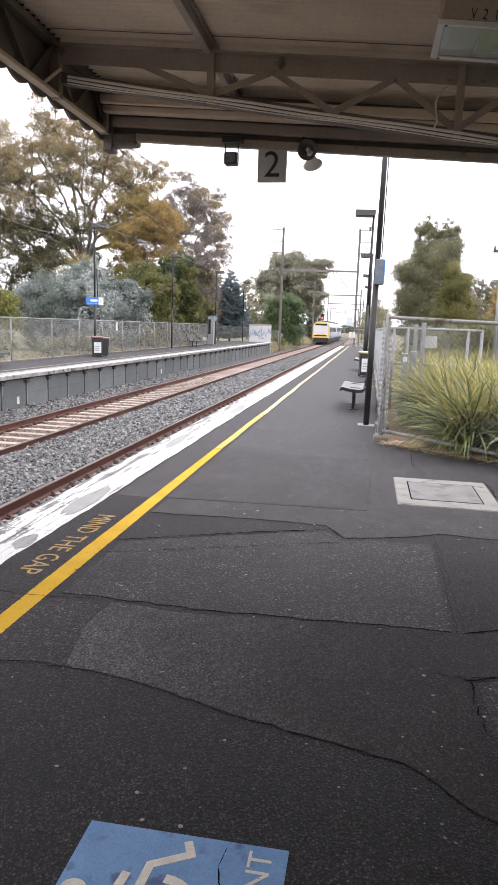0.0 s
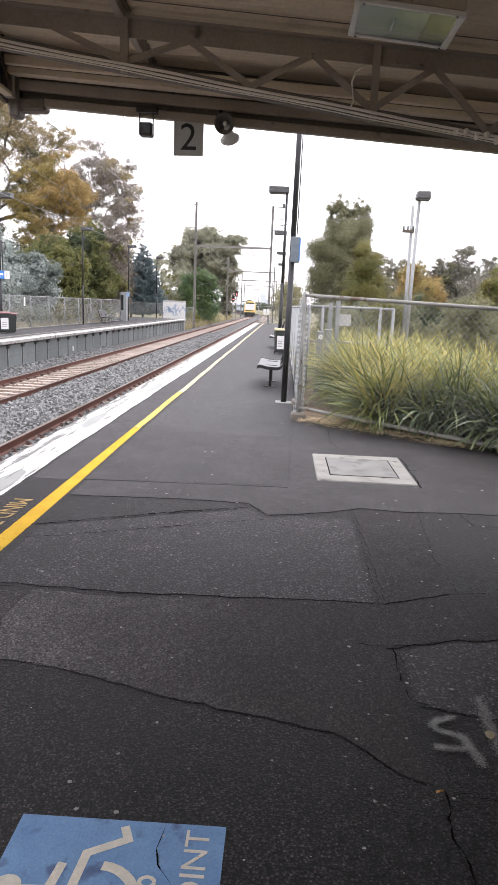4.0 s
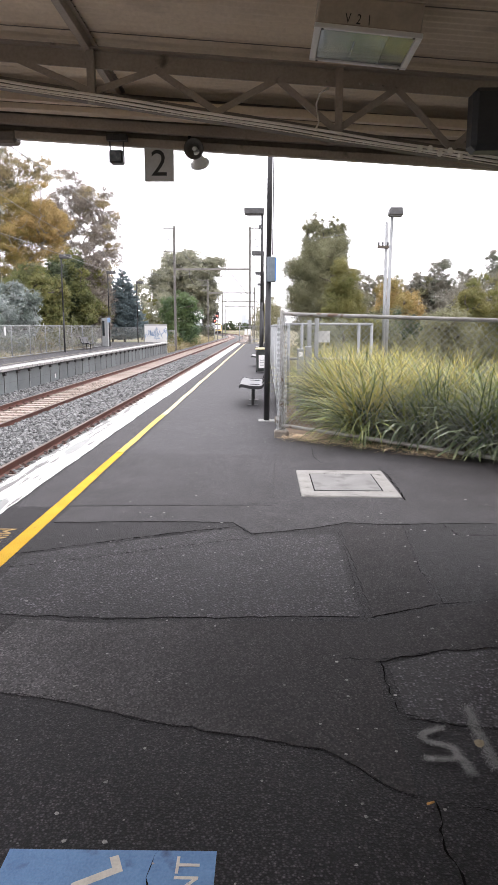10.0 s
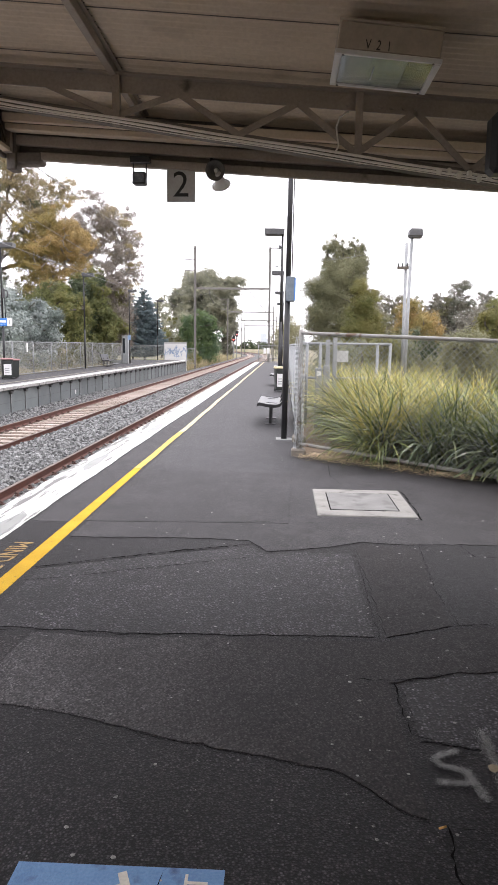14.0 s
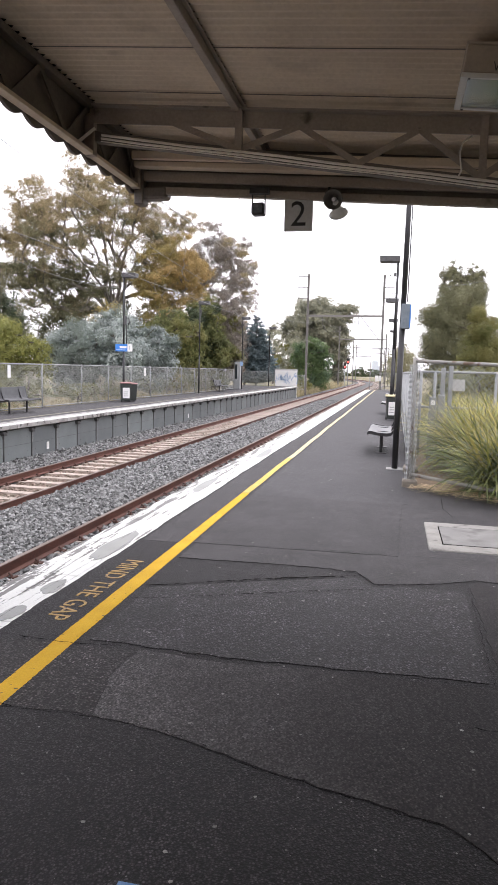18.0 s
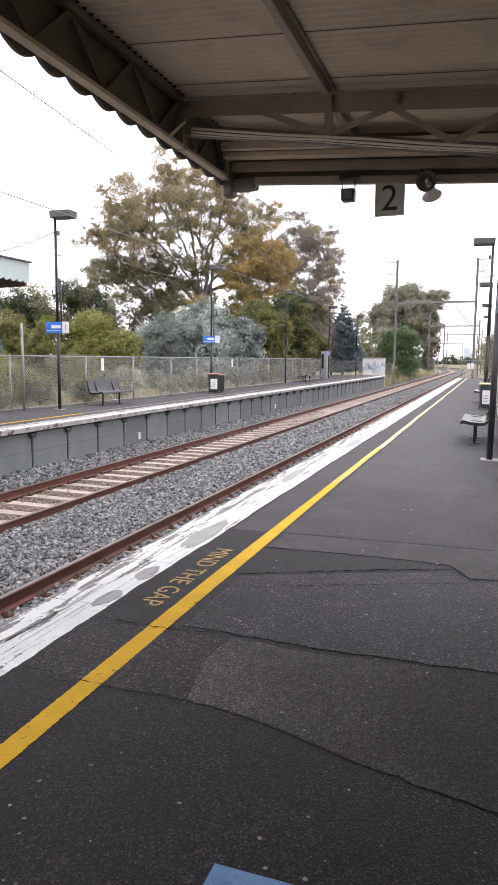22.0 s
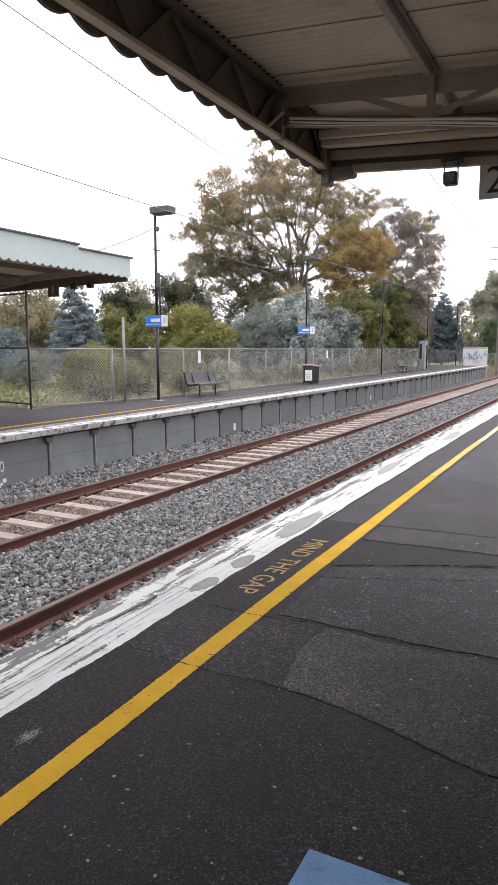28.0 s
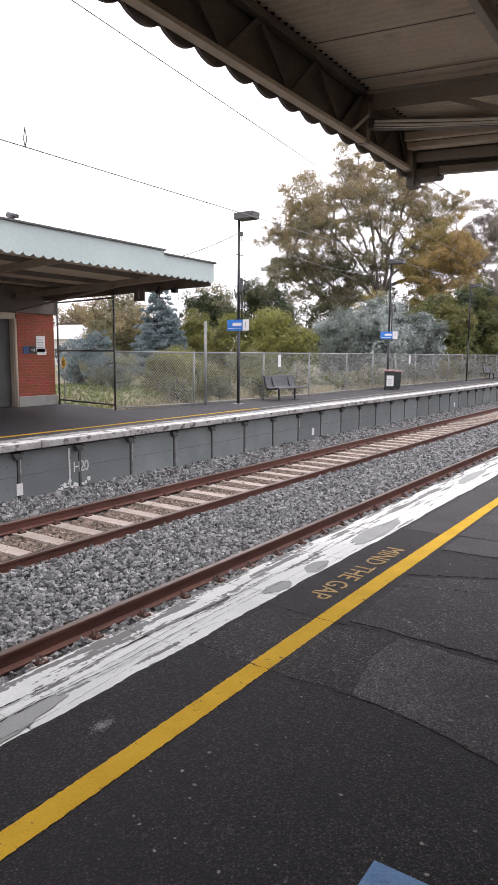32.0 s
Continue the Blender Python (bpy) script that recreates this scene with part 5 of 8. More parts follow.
def horn(m):
    ob = thing("horn_speaker", "pair of horn loudspeakers under canopy beam", "loudspeaker", m)
    down = Vector((0, -1, 0)).rotation_difference(Vector((0.15, 0.75, -0.64))).to_matrix().to_4x4()
    shape = [(-0.13, 0.034), (-0.08, 0.04), (-0.03, 0.06), (0.0, 0.088), (0.014, 0.103), (0.01, 0.095), (-0.03, 0.062), (-0.075, 0.034)]
    # lower horn: pale paint, made white to carry light from outside
    for mat, t in ((HORN_GREY, pose(0, 0, 0, 12, 0, -6)), (WHITE, Matrix.Translation((0.036, 0.12, -0.082)) @ down)):
        t = t @ Matrix.Scale(0.82, 4)
        bm = BM()
        rings = []
        for a, r in shape:
            rings.append([bm.verts.new((r * math.cos(j * math.tau / 24), -a, r * math.sin(j * math.tau / 24))) for j in range(24)])
        for p, q in zip(rings, rings[1:]):
            for j in range(24):
                bm.faces.new((p[j], p[(j + 1) % 24], q[(j + 1) % 24], q[j])).smooth = True
        bm.faces.new(rings[0])
        bm.faces.new(rings[-1])
        bmesh.ops.transform(bm, matrix=t, verts=bm.verts)
        part("horn", bm, mat, ob)
        bm = BM()
        tube(bm, [(0, 0.08, 0), (0, 0.015, 0), (0, 0.008, 0)], 0.024, 0.018, n=14)
        bmesh.ops.transform(bm, matrix=t, verts=bm.verts)
        part("phase_plug", bm, WHITE, ob)
    bm = BM()
    tube(bm, [(-0.055, 0.05, 0.06), (-0.055, 0.07, 0.06)], 0.024, n=14)
    part("bracket_knob", bm, HORN_GREY, ob)
    bm = BM()
    tube(bm, [(-0.045, 0.08, 0.02), (-0.045, 0.08, 0.12)], 0.014, n=8)
    part("bracket", bm, BLACK, ob)


horn(pose(0.695, 5.46, 2.965))


def display():
    """The back of a dark information display under the canopy."""
    ob = thing("hanging_display", "dark rounded information display hung below canopy", "display")
    bm = BM()
    box(bm, 2.545, 3.4, 3.9, 4.06, 2.57, 2.93, None, 0.03)
    part("case", bm, DARK_PLASTIC, ob)
    bm = BM()
    tube(bm, [(2.95, 3.98, 2.92), (2.95, 3.98, 3.28)], 0.025, n=8)
    part("hanger", bm, BLACK, ob)


display()

# two walls out of view, added to keep light off the platform
bm = BM()
box(bm, 2.8, 3.05, -8.8, 3.5, -0.2, 3.7)
structure(part("wall_station_near", bm, CANOPY_DARK), "unseen brown wall added to block light beside the platform")
bm = BM()
box(bm, -1.0, 3.05, -8.95, -8.81, -0.2, 3.7)
structure(part("wall_station_back", bm, CANOPY_DARK), "unseen brown wall added to block light behind the platform")

# ---- far platform ----
FADED_LINE = mk("worn_away_paint", (0.16, 0.15, 0.12), (0.3, 0.28, 0.2), 0.7, 4, 0.3, 60)
FAR_EDGE = -7.95
FAR_END = 64.5


bm = BM()
prism(bm, [(-16.5, -9), (-8.6, -9), (-8.6, FAR_END), (-14.0, FAR_END), (-14.0, 50.2), (-10.9, 50.0), (-10.95, 18), (-11.6, 12.2), (-14.6, 12.9), (-16.5, 12.9)], -0.25, 0.0)
FAR_PLATFORM = structure(part("far_platform", bm, ASPHALT_FAR), "worn grey asphalt platform across the tracks")
bm = BM()
box(bm, -14, -8.45, -9, FAR_END - 0.5, -1.6, -0.26)
structure(part("far_platform_fill", bm, CONCRETE), "fill under the far platform")
y = -9.0
rng = random.Random(9)
while y < FAR_END:
    ln = min(1.32, FAR_END - y)
    dz = rng.uniform(-0.004, 0.004)
    bm = BM()
    box(bm, FAR_EDGE, -8.6, y, y + ln - 0.008, -0.108, 0.003 + dz, None, 0.012)
    part("coping_slab", bm, COPING_FAR, FAR_PLATFORM, "weathered concrete coping slab")
    bm = BM()
    box(bm, FAR_EDGE - 0.015, -8.26, y, y + ln - 0.01, 0.004 + dz, 0.008 + dz)
    part("white_edge_paint", bm, WHITE_WORN, FAR_PLATFORM)
    y += ln
bm = BM()
box(bm, -9.02, -8.93, -9, 15.0, 0.001, 0.006)
structure(part("far_yellow_line", bm, YELLOW_LINE), "yellow safety line along the far platform")
bm = BM()
box(bm, -9.02, -8.93, 15.0, FAR_END, 0.001, 0.006)
structure(part("far_faded_line", bm, FADED_LINE), "worn pale safety line along the far platform")
SPRAY_WHITE = mk("patchy_white_spray", (0.5, 0.5, 0.5), (0.72, 0.72, 0.71), 0.7, 20, 0.1, 60, stain=((0.22, 0.23, 0.23), 14.0, 0.56, 0.15))
SEALANT = mk("pale_sealant", (0.3, 0.31, 0.3), (0.48, 0.49, 0.48), 0.8, 5, 0.1, 40, stain=((0.15, 0.16, 0.16), 4.0, 0.5, 0.1))
# wall of panels between steel posts
WALL = structure(new("far_platform_wall"), "grey painted panel wall under the far platform edge")
y = 6.48 - 1.32 * 11
while y < FAR_END - 0.4:
    bm = BM()
    box(bm, -8.2, -8.12, y + 0.03, y + 1.29, -1.4, -0.152, None, 0.005)
    pn = part("panel", bm, PANEL, WALL)
    bm = BM()
    for u in (0.2, 1.1):
        for zz in (-0.38, -0.75):
            tube(bm, [(-8.121, y + u, zz), (-8.117, y + u, zz)], 0.013, n=6)
    part("lifting_holes", bm, PANEL_POST, pn)
    for zz in (-0.56, -0.97):
        bm = BM()
        box(bm, -8.121, -8.1185, y + 0.034, y + 1.286, zz - 0.004, zz + 0.004)
        part("board_joint", bm, PANEL_POST, pn)
    bm = BM()
    box(bm, -8.2, -8.02, y - 0.16, y - 0.024, -0.262, -0.153, None, 0.006)
    for v in bm.verts:
        if v.co.z < -0.2:
            v.co.y += 0.05
    part("coping_bracket", bm, PANEL_POST, WALL)
    bm = BM()
    box(bm, -8.22, -8.105, y - 0.022, y + 0.022, -1.4, -0.152)
    bar(bm, (-8.10, y, -0.16), (-8.0, y, -0.16), 0.05, 0.05)
    part("post", bm, PANEL_POST, WALL)
    if int(y * 10) % 3 != 0:
        bm = BM()
        box(bm, -8.12, -8.103, y + 0.023, y + 0.042, -1.35, -0.2)
        part("sealant", bm, SEALANT, WALL, "pale sealant beside the post")
    y += 1.32
for y, z in ((16.55, -0.72), (6.48, -0.78), (29.6, -0.7)):
    bm = BM()
    box(bm, -8.115, -8.098, y - 0.06, y + 0.06, z - 0.1, z + 0.1)
    part("marker_plate", bm, WHITE, WALL, "small white marker plate")
bm = BM()
bar(bm, (-8.105, 7.545, -0.2), (-8.105, 7.555, -0.95), 0.035, 0.004, up=(1, 0, 0))
part("paint_run", bm, SPRAY_WHITE, WALL, "white paint run on the panel")
text_mesh("graffiti", "H20", 0.28, SPRAY_WHITE, WALL, pose(-8.11, 7.82, -0.57, 90, 0, 90), 0.004, 0.85, 0.85)
rng = random.Random(12)
bm = BM()
for k in range(26):
    yy, zz = 7.6 + rng.gauss(0, 0.16), -0.93 + abs(rng.gauss(0, 0.07))
    rr = rng.uniform(0.01, 0.045)
    tube(bm, [(-8.121, yy, zz), (-8.108 + 0.001 * (k % 5), yy, zz)], rr, n=7)
part("paint_splash", bm, WHITE, WALL, "splashed white paint low on the panel")


def chainlink(name, p, q, z0, z1, cell, wire, material, parent, label=""):
    """Diamond wire mesh between two posts, as thin three-sided wires."""
    p, q = np.array(p, float), np.array(q, float)
    L = np.linalg.norm(q - p)
    H = z1 - z0
    d = (q - p) / L
    nrm = np.array([-d[1], d[0], 0.0])
    dv = np.array([d[0], d[1], 0.0])
    vs, fs = [], []
    step = cell * 1.4142
    for sgn in (1, -1):
        o = -H if sgn == 1 else 0.0
        e = L if sgn == 1 else L + H
        for u in np.arange(o + step / 2, e, step):
            # the wire u + sgn * h for heights h from 0 to H, cut to the panel
            if sgn == 1:
                h0, h1 = max(0, -u), min(H, L - u)
            else:
                h0, h1 = max(0, u - L), min(H, u)
            if h1 - h0 < 0.01:
                continue
            ends = []
            for h in (h0, h1):
                c = np.array([p[0], p[1], z0]) + dv * (u + sgn * h) + np.array([0, 0, h]) + nrm * wire * 0.7 * sgn
                ends.append(c)
            w = dv * sgn * 0.7071 * wire - np.array([0, 0, 0.7071 * wire])
            k = len(vs)
            for c in ends:
                vs += [c + w, c - w, c + nrm * wire * 1.2]
            fs += [[k, k + 1, k + 4, k + 3], [k + 1, k + 2, k + 5, k + 4], [k + 2, k, k + 3, k + 5]]
    ob = link_mesh(name, mesh_np(name, np.array(vs), np.array(fs)), material, parent, label)
    return ob


def fence(label, pts, height, post_r, cell, wire, gap, wire_mat, pipe_mat, bottom=True, base=0.0, rail_r=0.02, mesh_gap=0.06, drop=()):
    ob = thing("chain_link_fence", label, "fence")
    for (ax, ay), (bx, by) in zip(pts, pts[1:]):
        L = math.hypot(bx - ax, by - ay)
        k = max(1, round(L / gap))
        for i in range(k):
            a = (ax + (bx - ax) * i / k, ay + (by - ay) * i / k)
            b = (ax + (bx - ax) * (i + 1) / k, ay + (by - ay) * (i + 1) / k)
            za, zb = (base + drop[i], base + drop[i + 1]) if drop else (base, base)
            bm = BM()
            tube(bm, [(*a, za - 0.25), (*a, za + height + 0.04)], post_r, n=10)
            part("post", bm, pipe_mat, ob)
            bm = BM()
            tube(bm, [(*a, za + height), (*b, zb + height)], rail_r, n=8)
            part("top_rail", bm, pipe_mat, ob)
            if bottom:
                bm = BM()
                tube(bm, [(*a, za + mesh_gap), (*b, zb + mesh_gap)], rail_r, n=8)
                part("bottom_rail", bm, pipe_mat, ob)
            web = chainlink("mesh", a, b, 0, height - mesh_gap, cell, wire, wire_mat, ob)
            run = Vector((b[0] - a[0], b[1] - a[1]))
            for v in web.data.vertices:
                v.co.z += mesh_gap + za + (zb - za) * (Vector((v.co.x - a[0], v.co.y - a[1])).dot(run) / run.length_squared)
    bm = BM()
    tube(bm, [(*pts[-1], base - 0.15), (*pts[-1], base + height + 0.04)], post_r, n=10)
    part("post", bm, pipe_mat, ob)
    return ob


fence("weathered chain link fence along the back of the far platform", [(-11.56, 12.085), (-11.03, 14.7), (-10.78, 18.0), (-10.75, 24.0), (-10.75, 49.3)], 1.52, 0.024, 0.06, 0.0034, 2.6, WIRE_FAR, GALV)
bm = BM()
tube(bm, [(-10.93, 15.12, -0.1), (-10.93, 15.12, 2.42)], 0.035, n=10)
tagged(part("fence_mast", bm, GALV), "tall galvanised pipe post at the fence", "post")


def gate_frame():
    ob = thing("tall_gate", "tall dark framed mesh gate beside the brick building", "gate")
    a, b = (-11.55, 12.08), (-14.3, 12.55)
    for p, h in ((a, 3.1), (b, 2.95)):
        bm = BM()
        tube(bm, [(*p, -0.05), (*p, h)], 0.026, n=10)
        part("gate_post", bm, PANEL_POST, ob)
    for z in (0.14, 1.55, 2.9):
        bm = BM()
        tube(bm, [(*a, z), (*b, z)], 0.025, n=8)
        part("gate_rail", bm, PANEL_POST, ob)
    chainlink("mesh", a, b, 0.14, 1.55, 0.05, 0.0022, WIRE_FAR, ob)


gate_frame()


SIGN_NAVY = mk("navy_sign", (0.015, 0.05, 0.14), (0.03, 0.08, 0.2), 0.4, 8, 0.02, 40)


def far_building():
    ob = thing("brick_station_building", "red brick station building with grey door under canopy", "building")
    bm = BM()
    box(bm, -18.5, -14.42, 11.25, 12.5, -0.1, 3.05)
    box(bm, -18.5, -14.42, -9, 9.35, -0.1, 3.05)
    box(bm, -18.5, -14.6, 9.35, 11.25, -0.1, 3.05)
    wall = part("wall", bm, MORTAR, ob)
    bm = BM()
    box(bm, -14.46, -14.36, 11.2, 12.56, -0.05, 0.28, None, 0.015)
    part("plinth", bm, CONCRETE, ob, "grey stone plinth")
    for yy in (8.9, 11.16):
        bm = BM()
        box(bm, -14.6, -14.38, yy - 0.07, yy + 0.07, 0, 2.4, None, 0.01)
        part("door_frame", bm, CANOPY_PAINT, ob)
    bm = BM()
    box(bm, -14.6, -14.38, 9.0, 11.2, 2.38, 2.55, None, 0.01)
    part("door_frame", bm, CANOPY_PAINT, ob)
    bm = BM()
    box(bm, -14.58, -14.52, 9.35, 11.1, 0.02, 2.38, None, 0.005)
    d = part("door", bm, DOOR_GREY, ob, "closed grey door")
    bm = BM()
    for yy in (9.5, 10.3):
        box(bm, -14.52, -14.505, yy, yy + 0.6, 0.3, 2.1, None, 0.004)
    part("door_panel", bm, DOOR_GREY, d)
    # bricks in stretcher courses
    bb = BM()
    box(bb, 0, 0.02, 0, 0.222, 0, 0.068, None, 0.004)
    me = bpy.data.meshes.new("brick")
    bb.to_mesh(me)
    bb.free()
    me.materials.append(BRICK)
    row = 0
    z = 0.285
    while z < 2.98:
        y = 11.26 - (0.116 if row % 2 else 0)
        while y < 12.5:
            yy = min(max(y, 11.26), 12.29)
            b = new("brick", me)
            b.parent = wall
            b.location = (-14.4355, yy, z)
            y += 0.232
        z += 0.078
        row += 1
    bm = BM()
    box(bm, -14.5, -14.34, -9, 12.6, 2.56, 3.295, None, 0.01)
    part("lintel_beam", bm, CANOPY_DARK, ob, "dark beam above the wall")
    for (y0, y1, z0, z1, mat, nm) in ((11.86, 12.16, 1.5, 1.95, WHITE, "notice"), (11.42, 11.62, 1.46, 1.66, SIGN_NAVY, "blue_sign"), (11.64, 11.86, 1.46, 1.66, BLACK, "arrow_sign"), (11.88, 12.2, 1.42, 1.60, WHITE, "notice")):
        bm = BM()
        box(bm, -14.405, -14.39, y0, y1, z0, z1)
        part(nm, bm, mat, ob)
    bm = BM()
    for k in range(4):
        box(bm, -14.389, -14.387, 11.9, 12.1 - 0.03 * (k % 2), 1.62 + k * 0.07, 1.64 + k * 0.07)
    part("print_lines", bm, LETTER_GREY, ob)
    bm = BM()
    bar(bm, (-14.388, 11.68, 1.56), (-14.388, 11.8, 1.56), 0.02, 0.004, up=(1, 0, 0))
    bar(bm, (-14.388, 11.77, 1.60), (-14.388, 11.81, 1.56), 0.018, 0.004, up=(1, 0, 0))
    bar(bm, (-14.388, 11.77, 1.52), (-14.388, 11.81, 1.56), 0.018, 0.004, up=(1, 0, 0))
    part("arrow", bm, WHITE, ob)
    bm = BM()
    tube(bm, [(-14.3, 11.1, 0.0), (-14.3, 11.1, 2.3), (-14.36, 11.1, 2.38)], 0.04, n=8)
    part("downpipe", bm, CANOPY_PAINT, ob)


far_building()


def far_canopy():
    ob = thing("far_canopy", "pale blue-grey canopy with scalloped fascia over far platform", "canopy")
    ys = np.arange(-9, 12.2, 0.03)
    top = np.where(ys < 10.47, 3.62, 3.545)
    lo = np.array([3.165 - scallop(a, 0.21, 0.06) for a in ys])
    n = len(ys)
    v = np.concatenate([np.stack([np.full(n, x), ys, z], -1) for x in (-8.38, -8.42) for z in (lo, top)])
    i = np.arange(n - 1)
    f = np.concatenate([np.stack(q, -1) for q in ((i, i + 1, i + n + 1, i + n), (i + 2 * n, i + 3 * n, i + 3 * n + 1, i + 2 * n + 1), (i, i + 2 * n, i + 2 * n + 1, i + 1), (i + n, i + n + 1, i + 3 * n + 1, i + 3 * n))])
    link_mesh("fascia", mesh_np("fascia", v, f), PALE_FASCIA, ob)
    for a, b, z in ((-9, 10.47, 3.62), (10.47, 12.22, 3.545)):
        bm = BM()
        box(bm, -8.5, -8.33, a, b, z, z + 0.035, None, 0.005)
        part("gutter_cap", bm, LAMP_GREY, ob, "dark grey gutter edge")
    bm = BM()
    prism(bm, [(-18.5, -9), (-8.5, -9), (-8.5, 12.15), (-18.5, 12.15)], 3.30, 3.36)
    part("roof_sheet", bm, CANOPY_PAINT, ob)
    bm = BM()
    bar(bm, (-8.45, 12.15, 3.12), (-14.4, 12.15, 3.0), 0.05, 0.16)
    bar(bm, (-8.45, 12.15, 3.30), (-16, 12.15, 3.30), 0.04, 0.4)
    part("end_beam", bm, CANOPY_DARK, ob)
    for y in (-4, 0, 4, 8, 11.2):
        bm = BM()
        bar(bm, (-8.45, y, 3.2), (-14.4, y, 2.98), 0.06, 0.14)
        part("truss", bm, CANOPY_STEEL, ob)
        bm = BM()
        bar(bm, (-9.2, y, 3.22), (-14.4, y, 2.6), 0.04, 0.05)
        part("brace", bm, CANOPY_STEEL, ob)
    for x in (-9.8, -11.5, -13):
        bm = BM()
        box(bm, x - 0.04, x + 0.04, -9, 12.1, 3.2, 3.3)
        part("purlin", bm, CANOPY_DARK, ob)
    bm = BM()
    tube(bm, [(-8.42, 6.75, 3.655), (-8.42, 6.75, 3.72)], 0.05, n=8)
    tube(bm, [(-8.5, 6.75, 3.74), (-8.3, 6.78, 3.70)], 0.05, 0.035, n=8)
    part("roof_vent", bm, LAMP_GREY, ob)
    s = thing("far_platform_number_sign", "dark hanging sign with pale numeral under far canopy", "sign")
    bm = BM()
    box(bm, -10.65, -10.32, 11.9, 11.95, 2.76, 3.06, None, 0.005)
    part("plate", bm, CANOPY_DARK, s)
    text_mesh("numeral", "1", 0.28, SIGN_GREY, s, pose(-10.485, 11.897, 2.91, 90, 0, 0), 0.001)
    for dx in (0.45, 0.95):
        q = thing("floodlight", "small floodlight below far canopy beam", "floodlight")
        bm = BM()
        box(bm, -10.5 + dx, -10.34 + dx, 12.0, 12.12, 2.93, 3.04, None, 0.015)
        part("housing", bm, DARK_PLASTIC, q)
        bm = BM()
        tube(bm, [(-10.42 + dx, 12.06, 3.03), (-10.42 + dx, 12.06, 3.1)], 0.02, n=6)
        part("bracket", bm, BLACK, q)


far_canopy()

# ---- furniture of both platforms ----
BOX_GREY = mk("blue_grey_box_paint", (0.13, 0.16, 0.19), (0.19, 0.22, 0.25), 0.5, 8, 0.05, 50)


def lamp_post(m, name_sign=False, cabinet=False, height=5.5):
    """A black pole with a box lantern on its +x side."""
    ob = thing("platform_lamp", "black steel lamp post with grey box lantern", "lamp post", m, "lamp posts along the platforms")
    bm = BM()
    tube(bm, [(0, 0, 0), (0, 0, 2.3)], 0.047, 0.045, n=12)
    tube(bm, [(0, 0, 2.3), (0, 0, height)], 0.042, 0.036, n=12)
    part("pole", bm, BLACK, ob)
    bm = BM()
    box(bm, -0.13, 0.13, -0.13, 0.13, 0.0, 0.012, None, 0.004)
    part("base_plate", bm, REPAIR, ob)
    bm = BM()
    box(bm, -0.06, 0.6, -0.2, 0.2, height - 0.17, height + 0.02, None, 0.015)
    for v in bm.verts:
        if v.co.z < height - 0.1:
            v.co.x = 0.27 + (v.co.x - 0.27) * 0.97
            v.co.y *= 0.95
    part("lantern", bm, LAMP_GREY, ob)
    bm = BM()
    box(bm, 0.02, 0.52, -0.14, 0.14, height - 0.185, height - 0.172)
    part("lens", bm, LAMP_GREY, ob)
    bm = BM()
    box(bm, 0.04, 0.12, -0.05, 0.05, height - 0.62, height - 0.5, None, 0.01)
    tube(bm, [(0.08, 0, height - 0.6), (0.1, 0, height - 0.78), (0.04, 0, height - 0.85)], 0.008, n=6)
    part("junction_box", bm, LAMP_GREY, ob)
    bm = BM()
    tube(bm, [(-0.1, 0, height - 1.12), (0.24, 0, height - 1.2)], 0.012, n=6)
    part("climbing_peg", bm, BLACK, ob)
    if name_sign:
        bm = BM()
        box(bm, -0.36, 0.20, -0.075, -0.06, 2.17, 2.49, None, 0.006)
        s = part("name_sign", bm, SIGN_BLUE, ob, "blue station name board")
        bm = BM()
        box(bm, 0.20, 0.42, -0.075, -0.06, 2.17, 2.49, None, 0.006)
        part("number_panel", bm, WHITE, s)
        bm = BM()
        box(bm, -0.16, 0.16, -0.08, -0.076, 2.31, 2.40)
        box(bm, -0.33, 0.14, -0.08, -0.076, 2.235, 2.248)
        part("name_bar", bm, WHITE, s)
        text_mesh("numeral", "1", 0.24, LETTER_GREY, s, pose(0.31, -0.0765, 2.33, 90, 0, 0), 0.001)
        bm = BM()
        tube(bm, [(0.06, 0.0, 3.6), (0.22, 0, 3.62), (0.26, 0, 3.45), (0.2, 0, 3.32)], 0.03, n=8)
        box(bm, 0.03, 0.12, -0.05, 0.05, 3.3, 3.7, None, 0.01)
        part("speaker", bm, LAMP_GREY, ob)
        bm = BM()
        tube(bm, [(0.11, 0.02, 2.5), (0.11, 0.02, 3.3)], 0.022, n=8)
        part("side_conduit", bm, BLACK, ob)
    if cabinet:
        bm = BM()
        box(bm, -0.115, 0.03, -0.1, 0.09, 2.19, 2.57, None, 0.012)
        c = part("control_box", bm, BOX_GREY, ob, "blue-grey control box")
        bm = BM()
        box(bm, -0.121, -0.1155, -0.06, 0.08, 2.21, 2.55)
        box(bm, -0.112, -0.1, 0.0905, 0.095, 2.21, 2.55)
        part("label_plate", bm, SIGN_BLUE, c)
        bm = BM()
        tube(bm, [(-0.058, 0.0, 2.6), (-0.055, 0, height - 0.3)], 0.01, n=6)
        part("side_conduit", bm, LAMP_GREY, ob)
    return ob


for i, y in enumerate((16.0, 27.3, 38.9, 50.5, 61.9)):
    lamp_post(pose(-10.38, y, 0), name_sign=i in (0, 1))
for i, y in enumerate((10.33, 22.6, 35.4, 48.6, 61.5)):
    lamp_post(pose(1.33 if i == 0 else 1.15, y, 0, 0, -0.45 if i == 0 else -0.5, 180), cabinet=i == 0, height=5.5 if i == 0 else 5.3)


